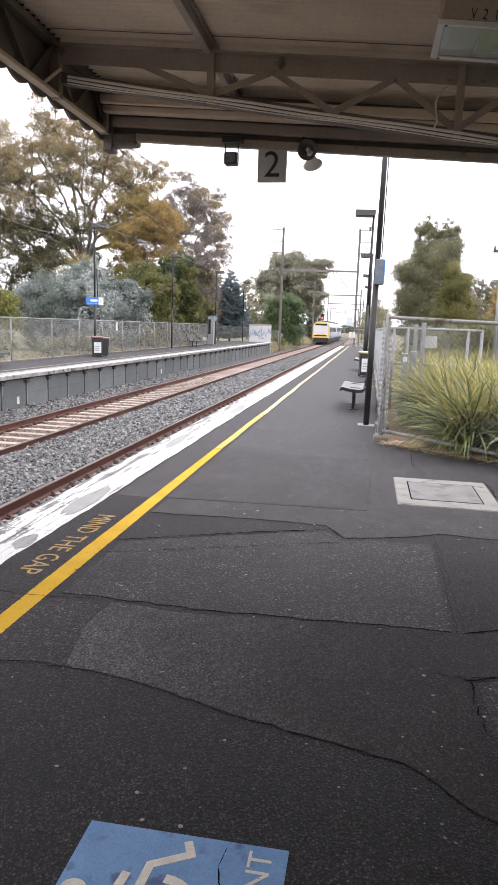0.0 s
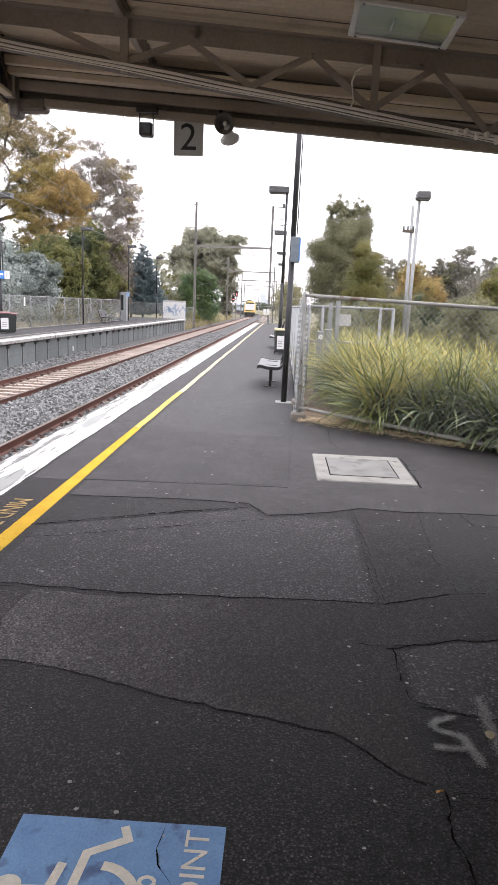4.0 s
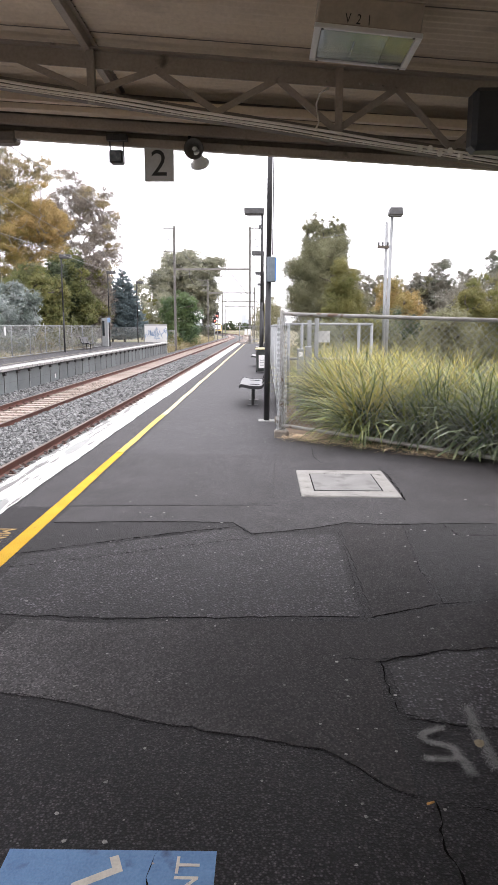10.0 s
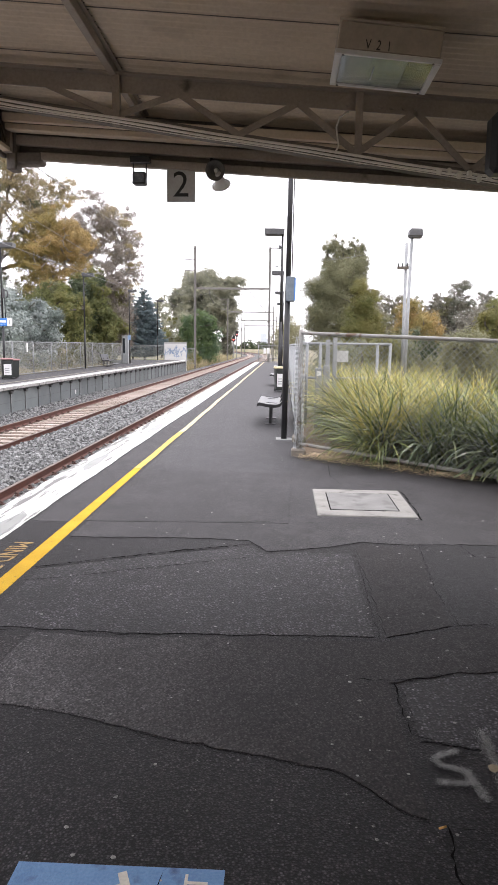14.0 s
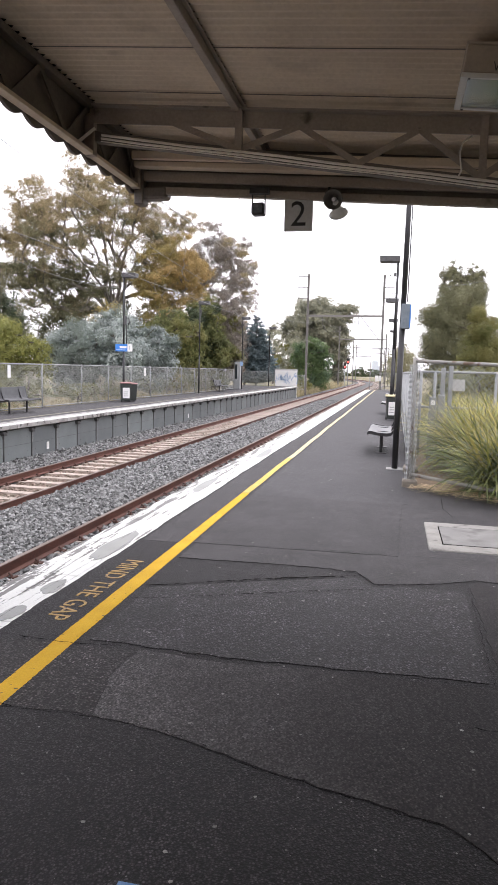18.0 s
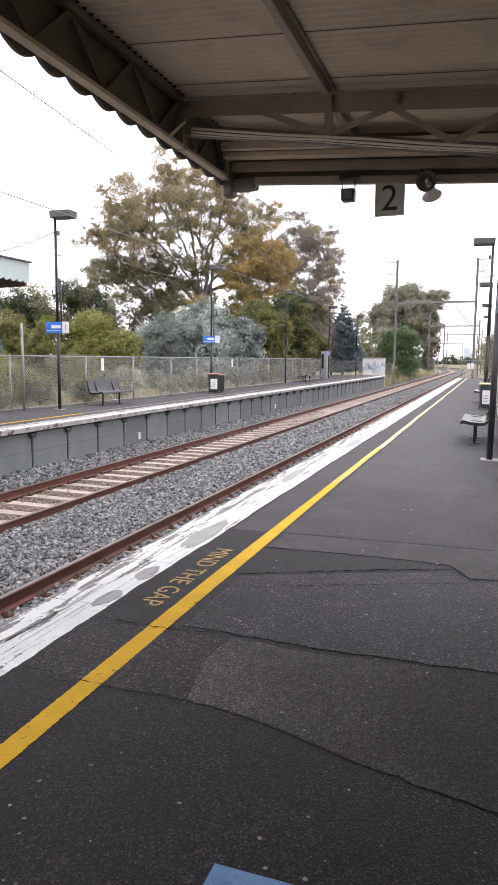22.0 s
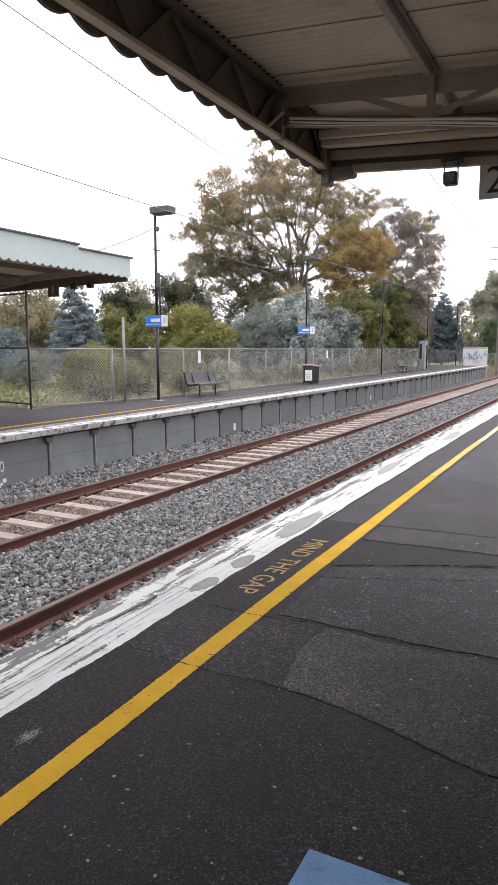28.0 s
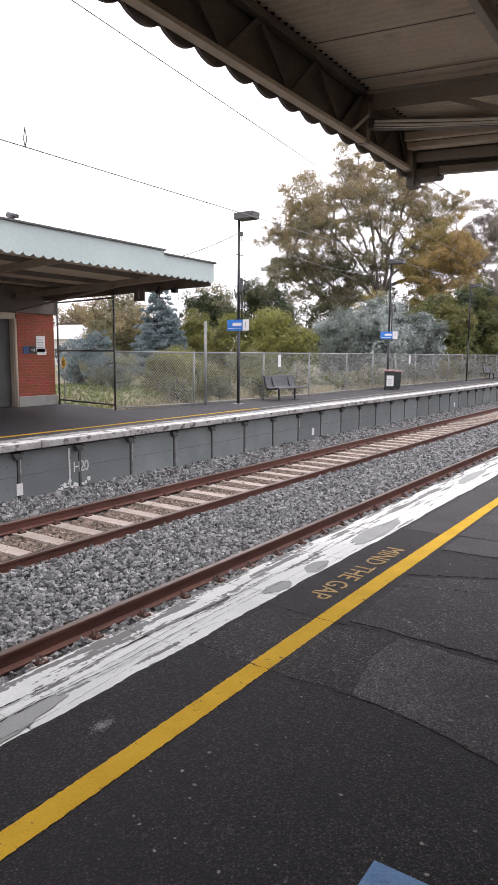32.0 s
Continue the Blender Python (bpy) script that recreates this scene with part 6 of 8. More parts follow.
def bench(m, label, k=1.0, steel=None):
    """A perforated steel seat; it faces -y in its own space and is 1.75 long."""
    ob = thing("platform_bench", label, "bench", m, "benches on the platforms")
    bm = BM()
    curve = [(-0.25, 0.405), (-0.235, 0.432), (-0.2, 0.44), (-0.05, 0.41), (0.1, 0.402), (0.17, 0.415), (0.215, 0.46), (0.245, 0.55), (0.30, 0.78), (0.31, 0.80)]
    prof = curve[:6]
    path = [(Vector((x, 0, 0)), Vector((0, 1, 0))) for x in (-0.88 * k, 0.88 * k)]
    th = [(a, b - 0.022) for a, b in prof[::-1]]
    extrude_profile(bm, prof + th, path)
    part("seat", bm, steel or SEAT, ob)
    bm = BM()
    prof = curve[5:]
    th = [(a + 0.022, b - 0.006) for a, b in prof[::-1]]
    extrude_profile(bm, prof + th, path)
    part("backrest", bm, steel or SEAT, ob)
    for x in (-0.9 * k, 0.9 * k):
        bm = BM()
        low = [(a + (0.035 if b > 0.43 and a > 0 else 0.0), b - (0.05 if a < 0.19 else 0.02)) for a, b in curve[::-1]]
        extrude_profile(bm, [(a, b + 0.008) for a, b in curve] + low, [(Vector((x + d, 0, 0)), Vector((0, 1, 0))) for d in (-0.02, 0.02)])
        part("end_frame", bm, BLACK, ob)
    for x in (-0.5 * k, 0.5 * k):
        bm = BM()
        bar(bm, (x, -0.2, 0.405), (x, 0.2, 0.39), 0.05, 0.035)
        bar(bm, (x, 0.18, 0.40), (x, 0.32, 0.79), 0.05, 0.03, up=(0, 1, 0))
        bar(bm, (x, 0.0, 0.0), (x, 0.0, 0.39), 0.05, 0.05, up=(0, 1, 0), bev=0.008)
        box(bm, x - 0.1, x + 0.1, -0.1, 0.1, 0.0, 0.012)
        part("leg_frame", bm, BLACK, ob)
    return ob


SEAT = mk("perforated_grey_steel", (0.05, 0.052, 0.056), (0.09, 0.093, 0.098), 0.3, 6, 0.08, 120, metal=0.45)
bench(pose(-10.15, 18.45, 0, 0, 0, 90), "dark perforated steel bench beside the fence", 1.0)
bench(pose(-10.25, 43.8, 0, 0, 0, 90), "dark steel bench far along the platform", 1.0, BLACK)
bench(pose(1.07, 12.95, 0, 0, 0, -90), "grey perforated steel bench facing the track")
bench(pose(1.05, 25.4, 0, 0, 0, -90), "grey steel bench beyond the bins")
bench(pose(1.05, 36.0, 0, 0, 0, -90), "grey steel bench far along the platform")


def wheelie_bin(m, lid_mat, label, poster=True):
    k = 0.86
    ob = thing("wheelie_bin", label, "bin", m, "bins on the platforms")
    bm = BM()
    box(bm, -0.26, 0.26, -0.27, 0.27, 0.06, 0.92, None, 0.03)
    for v in bm.verts:
        q = 0.82 + 0.18 * v.co.z / 0.92
        v.co.x *= q
        v.co.y *= q
    part("body", bm, BIN_GREEN, ob)
    bm = BM()
    box(bm, -0.29, 0.29, -0.30, 0.30, 0.92, 1.0, None, 0.03)
    part("lid", bm, lid_mat, ob)
    for x in (-0.2, 0.2):
        bm = BM()
        tube(bm, [(x - 0.03, 0.24, 0.09), (x + 0.03, 0.24, 0.09)], 0.09, n=14)
        part("wheel", bm, BLACK, ob)
    bm = BM()
    tube(bm, [(-0.24, 0.33, 0.93), (0.24, 0.33, 0.93)], 0.016, n=8)
    part("handle", bm, BLACK, ob)
    if poster:
        bm = BM()
        box(bm, -0.17, 0.17, -0.275, -0.262, 0.2, 0.72)
        p = part("poster", bm, WHITE, ob, "white notice on the bin")
        bm = BM()
        for q in range(3):
            box(bm, -0.12, 0.08, -0.278, -0.2755, 0.3 + 0.1 * q, 0.33 + 0.1 * q)
        part("print_lines", bm, LETTER_GREY, p)
        bm = BM()
        box(bm, -0.12, 0.12, -0.262, -0.25, 0.78, 0.85)
        part("label_strip", bm, LETTER_GREY, ob)
    for o in ob.children_recursive:
        if o.parent is ob:
            o.scale = (k, k, k)


wheelie_bin(pose(1.19, 21.8, 0, 0, 0, 8) @ Matrix.Diagonal((0.78, 0.84, 0.95, 1)), BIN_YELLOW, "dark wheelie bin with pale yellow lid and white notice")
wheelie_bin(pose(-10.05, 26.75, 0, 0, 0, 28), BIN_RED, "dark wheelie bin with red lid and white notice")
wheelie_bin(pose(-10.02, 27.36, 0, 0, 0, 40) @ Matrix.Diagonal((0.86, 0.86, 0.95, 1)), BIN_RED, "second dark wheelie bin with red lid standing close beside", False)


def plate(name, label, cat, x, y, z, w, h, material, face="y"):
    bm = BM()
    if face == "y":
        box(bm, x - w / 2, x + w / 2, y - 0.004, y + 0.004, z - h / 2, z + h / 2)
    else:
        box(bm, x - 0.004, x + 0.004, y - w / 2, y + w / 2, z - h / 2, z + h / 2)
    return tagged(part(name, bm, material), label, cat)


for y in (18.9, 30.8):
    plate("fence_notice", "small white notice tied to chain link fence", "notice", -10.735, y, 1.27, 0.17, 0.4, WHITE, "x")


SIGN_PALE_BLUE = mk("pale_blue_sign", (0.2, 0.32, 0.52), (0.28, 0.4, 0.58), 0.5, 4, 0.02, 40)


SIGN_YELLOW = mk("yellow_sign_paint", (0.74, 0.56, 0.03), (0.8, 0.62, 0.05), 0.4, 4, 0.02, 40)


def arrow_sign():
    ob = thing("track_arrow_sign", "small yellow diamond sign with black arrow behind the gate", "sign", pose(-15.0, 13.35, 0))
    bm = BM()
    tube(bm, [(0, 0, -0.2), (0, 0, 1.2)], 0.02, n=8)
    part("post", bm, GALV, ob)
    bm = BM()
    vs = [bm.verts.new((x, y, 1.18 + z)) for y in (-0.03, -0.022) for x, z in ((-0.14, 0), (0, -0.2), (0.14, 0), (0, 0.2))]
    for f in ((0, 1, 2, 3), (7, 6, 5, 4), (0, 4, 5, 1), (1, 5, 6, 2), (2, 6, 7, 3), (3, 7, 4, 0)):
        bm.faces.new([vs[k] for k in f])
    part("plate", bm, SIGN_YELLOW, ob)
    bm = BM()
    bar(bm, (-0.06, -0.034, 1.18), (0.05, -0.034, 1.26), 0.035, 0.006, up=(0, 1, 0))
    part("arrow_upper", bm, LETTER_BLACK, ob)
    bm = BM()
    bar(bm, (-0.06, -0.0335, 1.18), (0.05, -0.0335, 1.10), 0.035, 0.006, up=(0, 1, 0))
    part("arrow_lower", bm, LETTER_BLACK, ob)


arrow_sign()


def help_point():
    ob = thing("help_point", "tall pale cabinet with blue sign on far platform", "cabinet", pose(-10.6, 50.1, 0))
    bm = BM()
    box(bm, -0.22, 0.22, -0.22, 0.22, 0, 2.1, None, 0.02)
    part("body", bm, GALV, ob)
    bm = BM()
    box(bm, -0.17, 0.0, -0.232, -0.22, 0.8, 1.9)
    part("screen_panel", bm, GLASS_DARK, ob)
    bm = BM()
    box(bm, 0.22, 0.44, -0.24, -0.21, 1.78, 2.12, None, 0.01)
    part("sign", bm, SIGN_PALE_BLUE, ob)


help_point()


def end_wall():
    ob = thing("painted_end_wall", "white wall covered in blue-grey painted scrawl at platform end", "wall")
    bm = BM()
    box(bm, -10.5, -8.3, 66.0, 66.2, -1.3, 1.55)
    part("wall", bm, WHITE, ob)
    bm = BM()
    box(bm, -10.5, -8.3, 65.95, 66.22, 1.55, 1.7)
    part("coping", bm, SIGN_GREY, ob)
    rng = random.Random(4)
    bm = BM()
    for k in range(24):
        x, z = -10.35 + k * 0.082, rng.uniform(0.5, 1.0)
        pts = [(x + rng.uniform(-0.15, 0.3), 65.985, z + rng.uniform(-0.35, 0.45)) for _ in range(3)]
        for p, q in zip(pts, pts[1:]):
            if (Vector(p) - Vector(q)).length > 0.05:
                bar(bm, p, q, 0.04, 0.008, up=(0, 1, 0))
    part("scrawl", bm, SIGN_PALE_BLUE, ob)


end_wall()
fence("chain link fence closing the far platform end", [(-8.3, 66.1), (-7.6, 66.6)], 1.5, 0.03, 0.05, 0.002, 2.6, WIRE_FAR, GALV, base=-0.4)
fence("chain link fence across the end of the far platform", [(-13.9, 65.6), (-10.5, 66.0)], 1.35, 0.03, 0.05, 0.003, 2.6, WIRE_FAR, GALV)
fence("chain link fence at the end of the near platform", [(1.6, 60.6), (-1.0, 61.5)], 1.5, 0.03, 0.06, 0.002, 2.6, WIRE_FAR, GALV)
for x in (0.0, 0.55):
    plate("end_of_platform_notice", "square white warning notice at platform end", "notice", x * 0.55 - 0.4, 60.9, 1.02, 0.24, 0.5, WHITE)

# ---- fenced garden beside the near platform ----
fence("galvanised chain link fence with rusting pipe rails in front of grasses", FENCE, 1.56, 0.029, 0.055, 0.0023, 3.0, WIRE, GALV_RUST, base=0.0, rail_r=0.024, mesh_gap=0.05, drop=(0.115, 0.0, 0.0, 0.0))
fence("galvanised chain link fence along the side of the platform", [(1.545, 8.95), (1.56, 59.5)], 1.5, 0.02, 0.055, 0.0024, 2.9, WIRE, GALV, base=0.02)
OLD_CONCRETE = mk("stained_concrete", (0.17, 0.15, 0.125), (0.3, 0.27, 0.23), 0.85, 9, 0.4, 60)
bm = BM()
box(bm, 1.43, 1.63, 8.62, 8.82, -0.05, 0.10, None, 0.02)
tagged(part("post_footing", bm, OLD_CONCRETE), "stained brown concrete block footing under the fence post", "footing")
bm = BM()
box(bm, 1.46, 1.68, 10.0, 10.3, -0.05, 0.09, None, 0.02)
tagged(part("post_footing", bm, OLD_CONCRETE), "concrete block footing behind the lamp post", "footing")
bm = BM()
prism(bm, [(1.6, 8.66), (3.8, 6.99), (9.4, 2.85), (11, 4.0), (6.5, 11.5), (4.5, 14.5), (1.66, 14.5)], -0.3, -0.004)
structure(part("mulch_bed", bm, MULCH), "bed of dry leaf mulch under the grasses")


def blades(n, length, spread, seed, radius=0.16, thick=0.012, lean=0.9):
    """Arching strap leaves from one crown."""
    rng = np.random.default_rng(seed)
    k = 6
    a = rng.uniform(0, math.tau, n)
    L = length * rng.uniform(0.55, 1.1, n)
    tilt = rng.uniform(0.05, 1.0, n) ** 0.8 * lean
    curl = rng.uniform(0.5, 1.9, n) * spread
    r0 = radius * np.sqrt(rng.random(n))
    a0 = rng.uniform(0, math.tau, n)
    P = np.zeros((n, k, 3))
    p = np.stack([r0 * np.cos(a0), r0 * np.sin(a0), np.zeros(n)], -1)
    d = np.stack([np.cos(a), np.sin(a)], -1)
    ang = tilt.copy()
    for j in range(k):
        P[:, j] = p
        p = p + (L / (k - 1))[:, None] * np.stack([d[:, 0] * np.sin(ang), d[:, 1] * np.sin(ang), np.cos(ang)], -1)
        ang = ang + curl / (k - 1)
    P[:, :, 2] = np.maximum(P[:, :, 2], 0.015 + 0.03 * rng.random((n, 1)))
    w = thick * np.array([0.8, 1.0, 1.0, 0.85, 0.55, 0.08])
    side = np.stack([-d[:, 1], d[:, 0], np.zeros(n)], -1)
    tw = rng.uniform(-0.6, 0.6, n)
    side[:, 2] = np.sin(tw)
    A = P + side[:, None] * w[None, :, None]
    B = P - side[:, None] * w[None, :, None]
    v = np.stack([A, B], 2).reshape(-1, 3)
    base = (np.arange(n) * k * 2)[:, None] + (np.arange(k - 1) * 2)[None]
    f = np.stack([base, base + 1, base + 3, base + 2], -1).reshape(-1, 4)
    return v, f


def grass_clump(seed, length):
    ob = thing("strap_leaf_grass", "large clump of arching green strap-leaf grass", "grass clump", None, "grass clumps behind the fence")
    v, f = blades(500, length, 1.3, seed, 0.3, 0.0112, 0.85)
    link_mesh("foliage", mesh_np("foliage", v, f), BLADE, ob)
    v, f = blades(190, length * 1.04, 0.85, seed + 50, 0.28, 0.0085, 0.6)
    link_mesh("dry_foliage", mesh_np("dry_foliage", v, f), BLADE_DRY, ob, "straw-coloured dry blades")
    v, f = blades(210, length * 0.74, 1.9, seed + 90, 0.32, 0.0105, 1.3)
    link_mesh("lower_foliage", mesh_np("lower_foliage", v, f), BLADE_LOW, ob)
    return ob


def dark_clump(seed):
    ob = thing("broad_strap_leaf_clump", "clump of broad dark green drooping strap leaves", "grass clump", None, "dark strap-leaf clumps behind the fence")
    v, f = blades(360, 1.16, 1.7, seed, 0.26, 0.0165)
    link_mesh("foliage", mesh_np("foliage", v, f), BLADE_DARK, ob)
    v, f = blades(150, 1.26, 0.75, seed + 9, 0.3, 0.0095, 0.6)
    link_mesh("upper_foliage", mesh_np("upper_foliage", v, f), BLADE, ob)
    return ob


ROLL_WIRE = mk("bright_galvanised_wire", (0.44, 0.46, 0.47), (0.62, 0.64, 0.65), 0.45, 9, 0.0, 60, metal=0.2)


def mesh_roll():
    """Spare wire mesh wrapped round the corner post."""
    rng = random.Random(12)
    ob = thing("mesh_roll", "spare wire mesh wrapped round the fence corner post", "wire mesh")
    for k in range(22):
        bm = BM()
        pts = []
        for i in range(46):
            a = k / 22 * math.tau + (0.15 if i % 2 else -0.15) + 0.02 * i
            rr = 0.05 + 0.014 * math.sin(k * 2.3 + i * 0.35) + 0.01 * rng.random()
            pts.append((1.53 + rr * math.cos(a), 8.74 + rr * math.sin(a), 0.06 + i * 0.0348))
        tube(bm, pts, 0.0032, 0.0032, n=3, cap=False)
        part("strand", bm, ROLL_WIRE, ob)


mesh_roll()
variants = [grass_clump(s, 1.24 + 0.07 * s) for s in range(3)]
dark = [dark_clump(60), dark_clump(61)]
spots = []
rng = random.Random(31)
d, nrm = Vector((0.797, -0.604)), Vector((0.604, 0.797))
for row, off in enumerate((0.5, 1.2, 2.0)):
    t = (1.08, 0.95, 0.85)[row]
    while t < 8.6:
        p = Vector((1.6, 8.8)) + d * t + nrm * (off + rng.uniform(-0.12, 0.12))
        spots.append((p.x, p.y))
        t += rng.uniform(0.72, 0.95)
placed = []
spots += [(2.6, 10.6), (2.7, 10.2), (2.7, 11.2), (3.2, 11.4), (3.9, 11.0), (2.62, 13.5), (3.0, 14.3), (2.7, 15.2), (3.5, 13.5), (4.1, 13.9), (2.7, 16.5)]
for i, (x, y) in enumerate(spots):
    m = pose(x, y, 0.01, 0, 0, rng.uniform(0, 360))
    broad = x > 2.8 and y < 8.5
    bank = dark if broad else variants
    free = [o for o in bank if o not in placed]
    if free:
        free[0].matrix_basis = m
        placed.append(free[0])
    else:
        copy_thing(bank[i % len(bank)], m)
# fallen straw at the foot of the fence
rng2 = np.random.default_rng(6)
n = 620
t = 0.15 + rng2.uniform(0, 1, n) ** 1.2 * 2.4
o = rng2.normal(-0.06, 0.1, n)
cx, cy = 1.55 + 0.797 * t + 0.604 * o, 8.75 - 0.604 * t + 0.797 * o
a = rng2.uniform(0, math.tau, n)
ln = rng2.uniform(0.04, 0.16, n)
z = rng2.uniform(0.014, 0.05, n)
dx, dy = np.cos(a) * ln, np.sin(a) * ln
wx, wy = -np.sin(a) * 0.003, np.cos(a) * 0.003
v = np.stack([np.stack([cx - dx - wx, cy - dy - wy, z], -1), np.stack([cx + dx - wx, cy + dy - wy, z + 0.01], -1), np.stack([cx + dx + wx, cy + dy + wy, z + 0.01], -1), np.stack([cx - dx + wx, cy - dy + wy, z], -1)], 1).reshape(-1, 3)
tagged(link_mesh("fallen_straw", mesh_np("fallen_straw", v, np.arange(n * 4).reshape(-1, 4)), STRAW), "dry straw and fallen leaves at the fence foot", kind="stuff")


def garden_rail():
    ob = thing("pipe_railing", "grey pipe railing behind the grasses", "railing")
    for x in (1.75, 2.0, 3.08, 3.32):
        bm = BM()
        tube(bm, [(x, 12.5, -0.1), (x, 12.5, 1.56)], 0.028, n=8)
        part("post", bm, GALV, ob)
    for z in (1.55, 0.9):
        bm = BM()
        tube(bm, [(1.66, 12.5, z), (3.34, 12.5, z)], 0.024, n=8)
        part("rail", bm, GALV, ob)
    chainlink("mesh", (1.7, 12.52), (3.3, 12.52), 0.1, 1.53, 0.055, 0.0017, WIRE, ob)


garden_rail()
for x, h in ((2.11, 1.62), (2.24, 1.66)):
    bm = BM()
    box(bm, x - 0.036, x + 0.036, 11.95, 12.03, 0, h, None, 0.008)
    tagged(part("gate_post", bm, GALV), "square galvanised gate post behind the grasses", "post", "square posts behind the grasses")
plate("white_panel", "small white panel sign among the grasses", "sign", 2.4, 12.2, 1.32, 0.21, 0.21, SIGN_GREY)


def pillar():
    ob = thing("service_pillar", "grey metal service pillars among the grasses", "service pillar", pose(1.93, 11.6, 0))
    for k, (dx, h) in enumerate(((0, 1.12), (0.14, 1.16))):
        bm = BM()
        box(bm, dx - 0.06, dx + 0.06, -0.06, 0.06, 0, h, None, 0.012)
        part("body", bm, GALV, ob)
    bm = BM()
    box(bm, -0.035, 0.035, -0.068, -0.06, 0.98, 1.06)
    part("label_plate", bm, WHITE, ob)


pillar()


def car_park_lamp():
    ob = thing("car_park_lamp", "galvanised lamp post with grey box lantern beyond fence", "lamp post", pose(4.25, 16.2, -0.05, 0, 0.65, 0))
    bm = BM()
    tube(bm, [(0, 0, 0), (0.0, 0, 4.15)], 0.048, 0.036, n=12)
    part("pole", bm, GALV, ob)
    bm = BM()
    box(bm, -0.09, 0.245, -0.15, 0.15, 4.14, 4.33, None, 0.03)
    for v in bm.verts:
        if v.co.z > 4.25:
            v.co.x = 0.09 + (v.co.x - 0.09) * 0.88
    part("lantern", bm, LAMP_GREY, ob)
    bm = BM()
    box(bm, -0.05, 0.22, -0.12, 0.12, 4.125, 4.14)
    part("lens", bm, LAMP_GREY, ob)


car_park_lamp()


def power_pole():
    ob = thing("power_pole", "weathered grey timber power pole with crossarm", "power pole", pose(5.56, 24.0, 0, 0, -0.6, 0))
    bm = BM()
    tube(bm, [(0, 0, -0.5), (0.02, 0, 5.1)], 0.07, 0.052, n=10)
    part("pole", bm, GALV, ob)
    bm = BM()
    bar(bm, (-0.3, -0.1, 4.25), (0.1, -0.1, 4.24), 0.09, 0.1)
    part("crossarm", bm, BARK_DARK, ob)
    for x in (-0.26, -0.12, 0.06):
        bm = BM()
        tube(bm, [(x, -0.1, 4.3), (x, -0.1, 4.42)], 0.03, n=8)
        part("insulator", bm, LAMP_GREY, ob)


power_pole()


def wire(name, pts, r, label="thin dark overhead wire against the sky"):
    bm = BM()
    tube(bm, pts, r * 1.25, n=5, cap=False)
    return tagged(part(name, bm, CABLE), label, "wire")


def sag(p, q, drop, k=14):
    p, q = Vector(p), Vector(q)
    return [p.lerp(q, i / k) - Vector((0, 0, drop * 4 * (i / k) * (1 - i / k))) for i in range(k + 1)]


wire("service_wire", sag((5.52, 24, 5.0), (-2.0, 80, 12.6), 0.9), 0.008)

# ---- overhead line equipment ----
def mast(m, height, arms, label):
    ob = thing("line_mast", label, "mast", m, "masts of the overhead line")
    bm = BM()
    bar(bm, (0, 0, -0.3), (0, 0, height), 0.2, 0.02, up=(0, 1, 0))
    for s in (-0.1, 0.1):
        bar(bm, (s, 0, -0.3), (s, 0, height), 0.02, 0.2, up=(0, 1, 0))
    part("column", bm, MAST, ob)
    for z in arms:
        bm = BM()
        bar(bm, (0, 0, z), (-1.1, 0, z), 0.06, 0.07)
        part("crossarm", bm, MAST, ob)
        for x in (-0.55, -1.05):
            bm = BM()
            tube(bm, [(x, 0, z + 0.03), (x, 0, z + 0.18)], 0.035, n=6)
            part("insulator", bm, LAMP_GREY, ob)
    bm = BM()
    box(bm, -0.5, 0.5, -0.5, 0.5, -0.3, 0.1)
    part("footing", bm, CONCRETE, ob)
    return ob


MAST = mk("grey_mast_steel", (0.16, 0.15, 0.14), (0.24, 0.23, 0.215), 0.7, 3, 0.2, 30)


def portal(s, big):
    pl, sd = along(s, -8.05)
    pr, _ = along(s, -0.28 if big else -0.45)
    g = -1.3
    mast(pose(pl.x, pl.y, g), 12.9 if big else 10.4, (10.4, 11.5, 12.65) if big else (8.6, 9.4, 10.2), "grey steel overhead line mast with crossarms")
    mast(pose(pr.x, pr.y, g, 0, 0, 180), 12.8 if big else 9.2, (10.4, 11.5, 12.65) if big else (), "grey steel overhead line mast beside the track")
    ob = thing("line_gantry", "grey steel cross beam carrying overhead wires", "gantry", None, "gantries over the tracks")
    z = g + (8.6 if big else 8.2)
    bm = BM()
    bar(bm, (pl.x, pl.y, z), (pr.x, pr.y, z), 0.18, 0.2)
    part("beam", bm, MAST, ob)
    bm = BM()
    bar(bm, (pr.x, pr.y, z - 2.8), (pr.x - 2.2, pr.y, z - 0.1), 0.06, 0.08)
    part("brace", bm, MAST, ob)
    for c in (TRACK_FAR, TRACK_NEAR):
        p, _ = along(s, c)
        bm = BM()
        tube(bm, [(p.x, p.y, z), (p.x, p.y, z - 0.8), (p.x + 0.5, p.y, z - 1.6)], 0.03, n=6)
        part("registration_arm", bm, LAMP_GREY, ob)


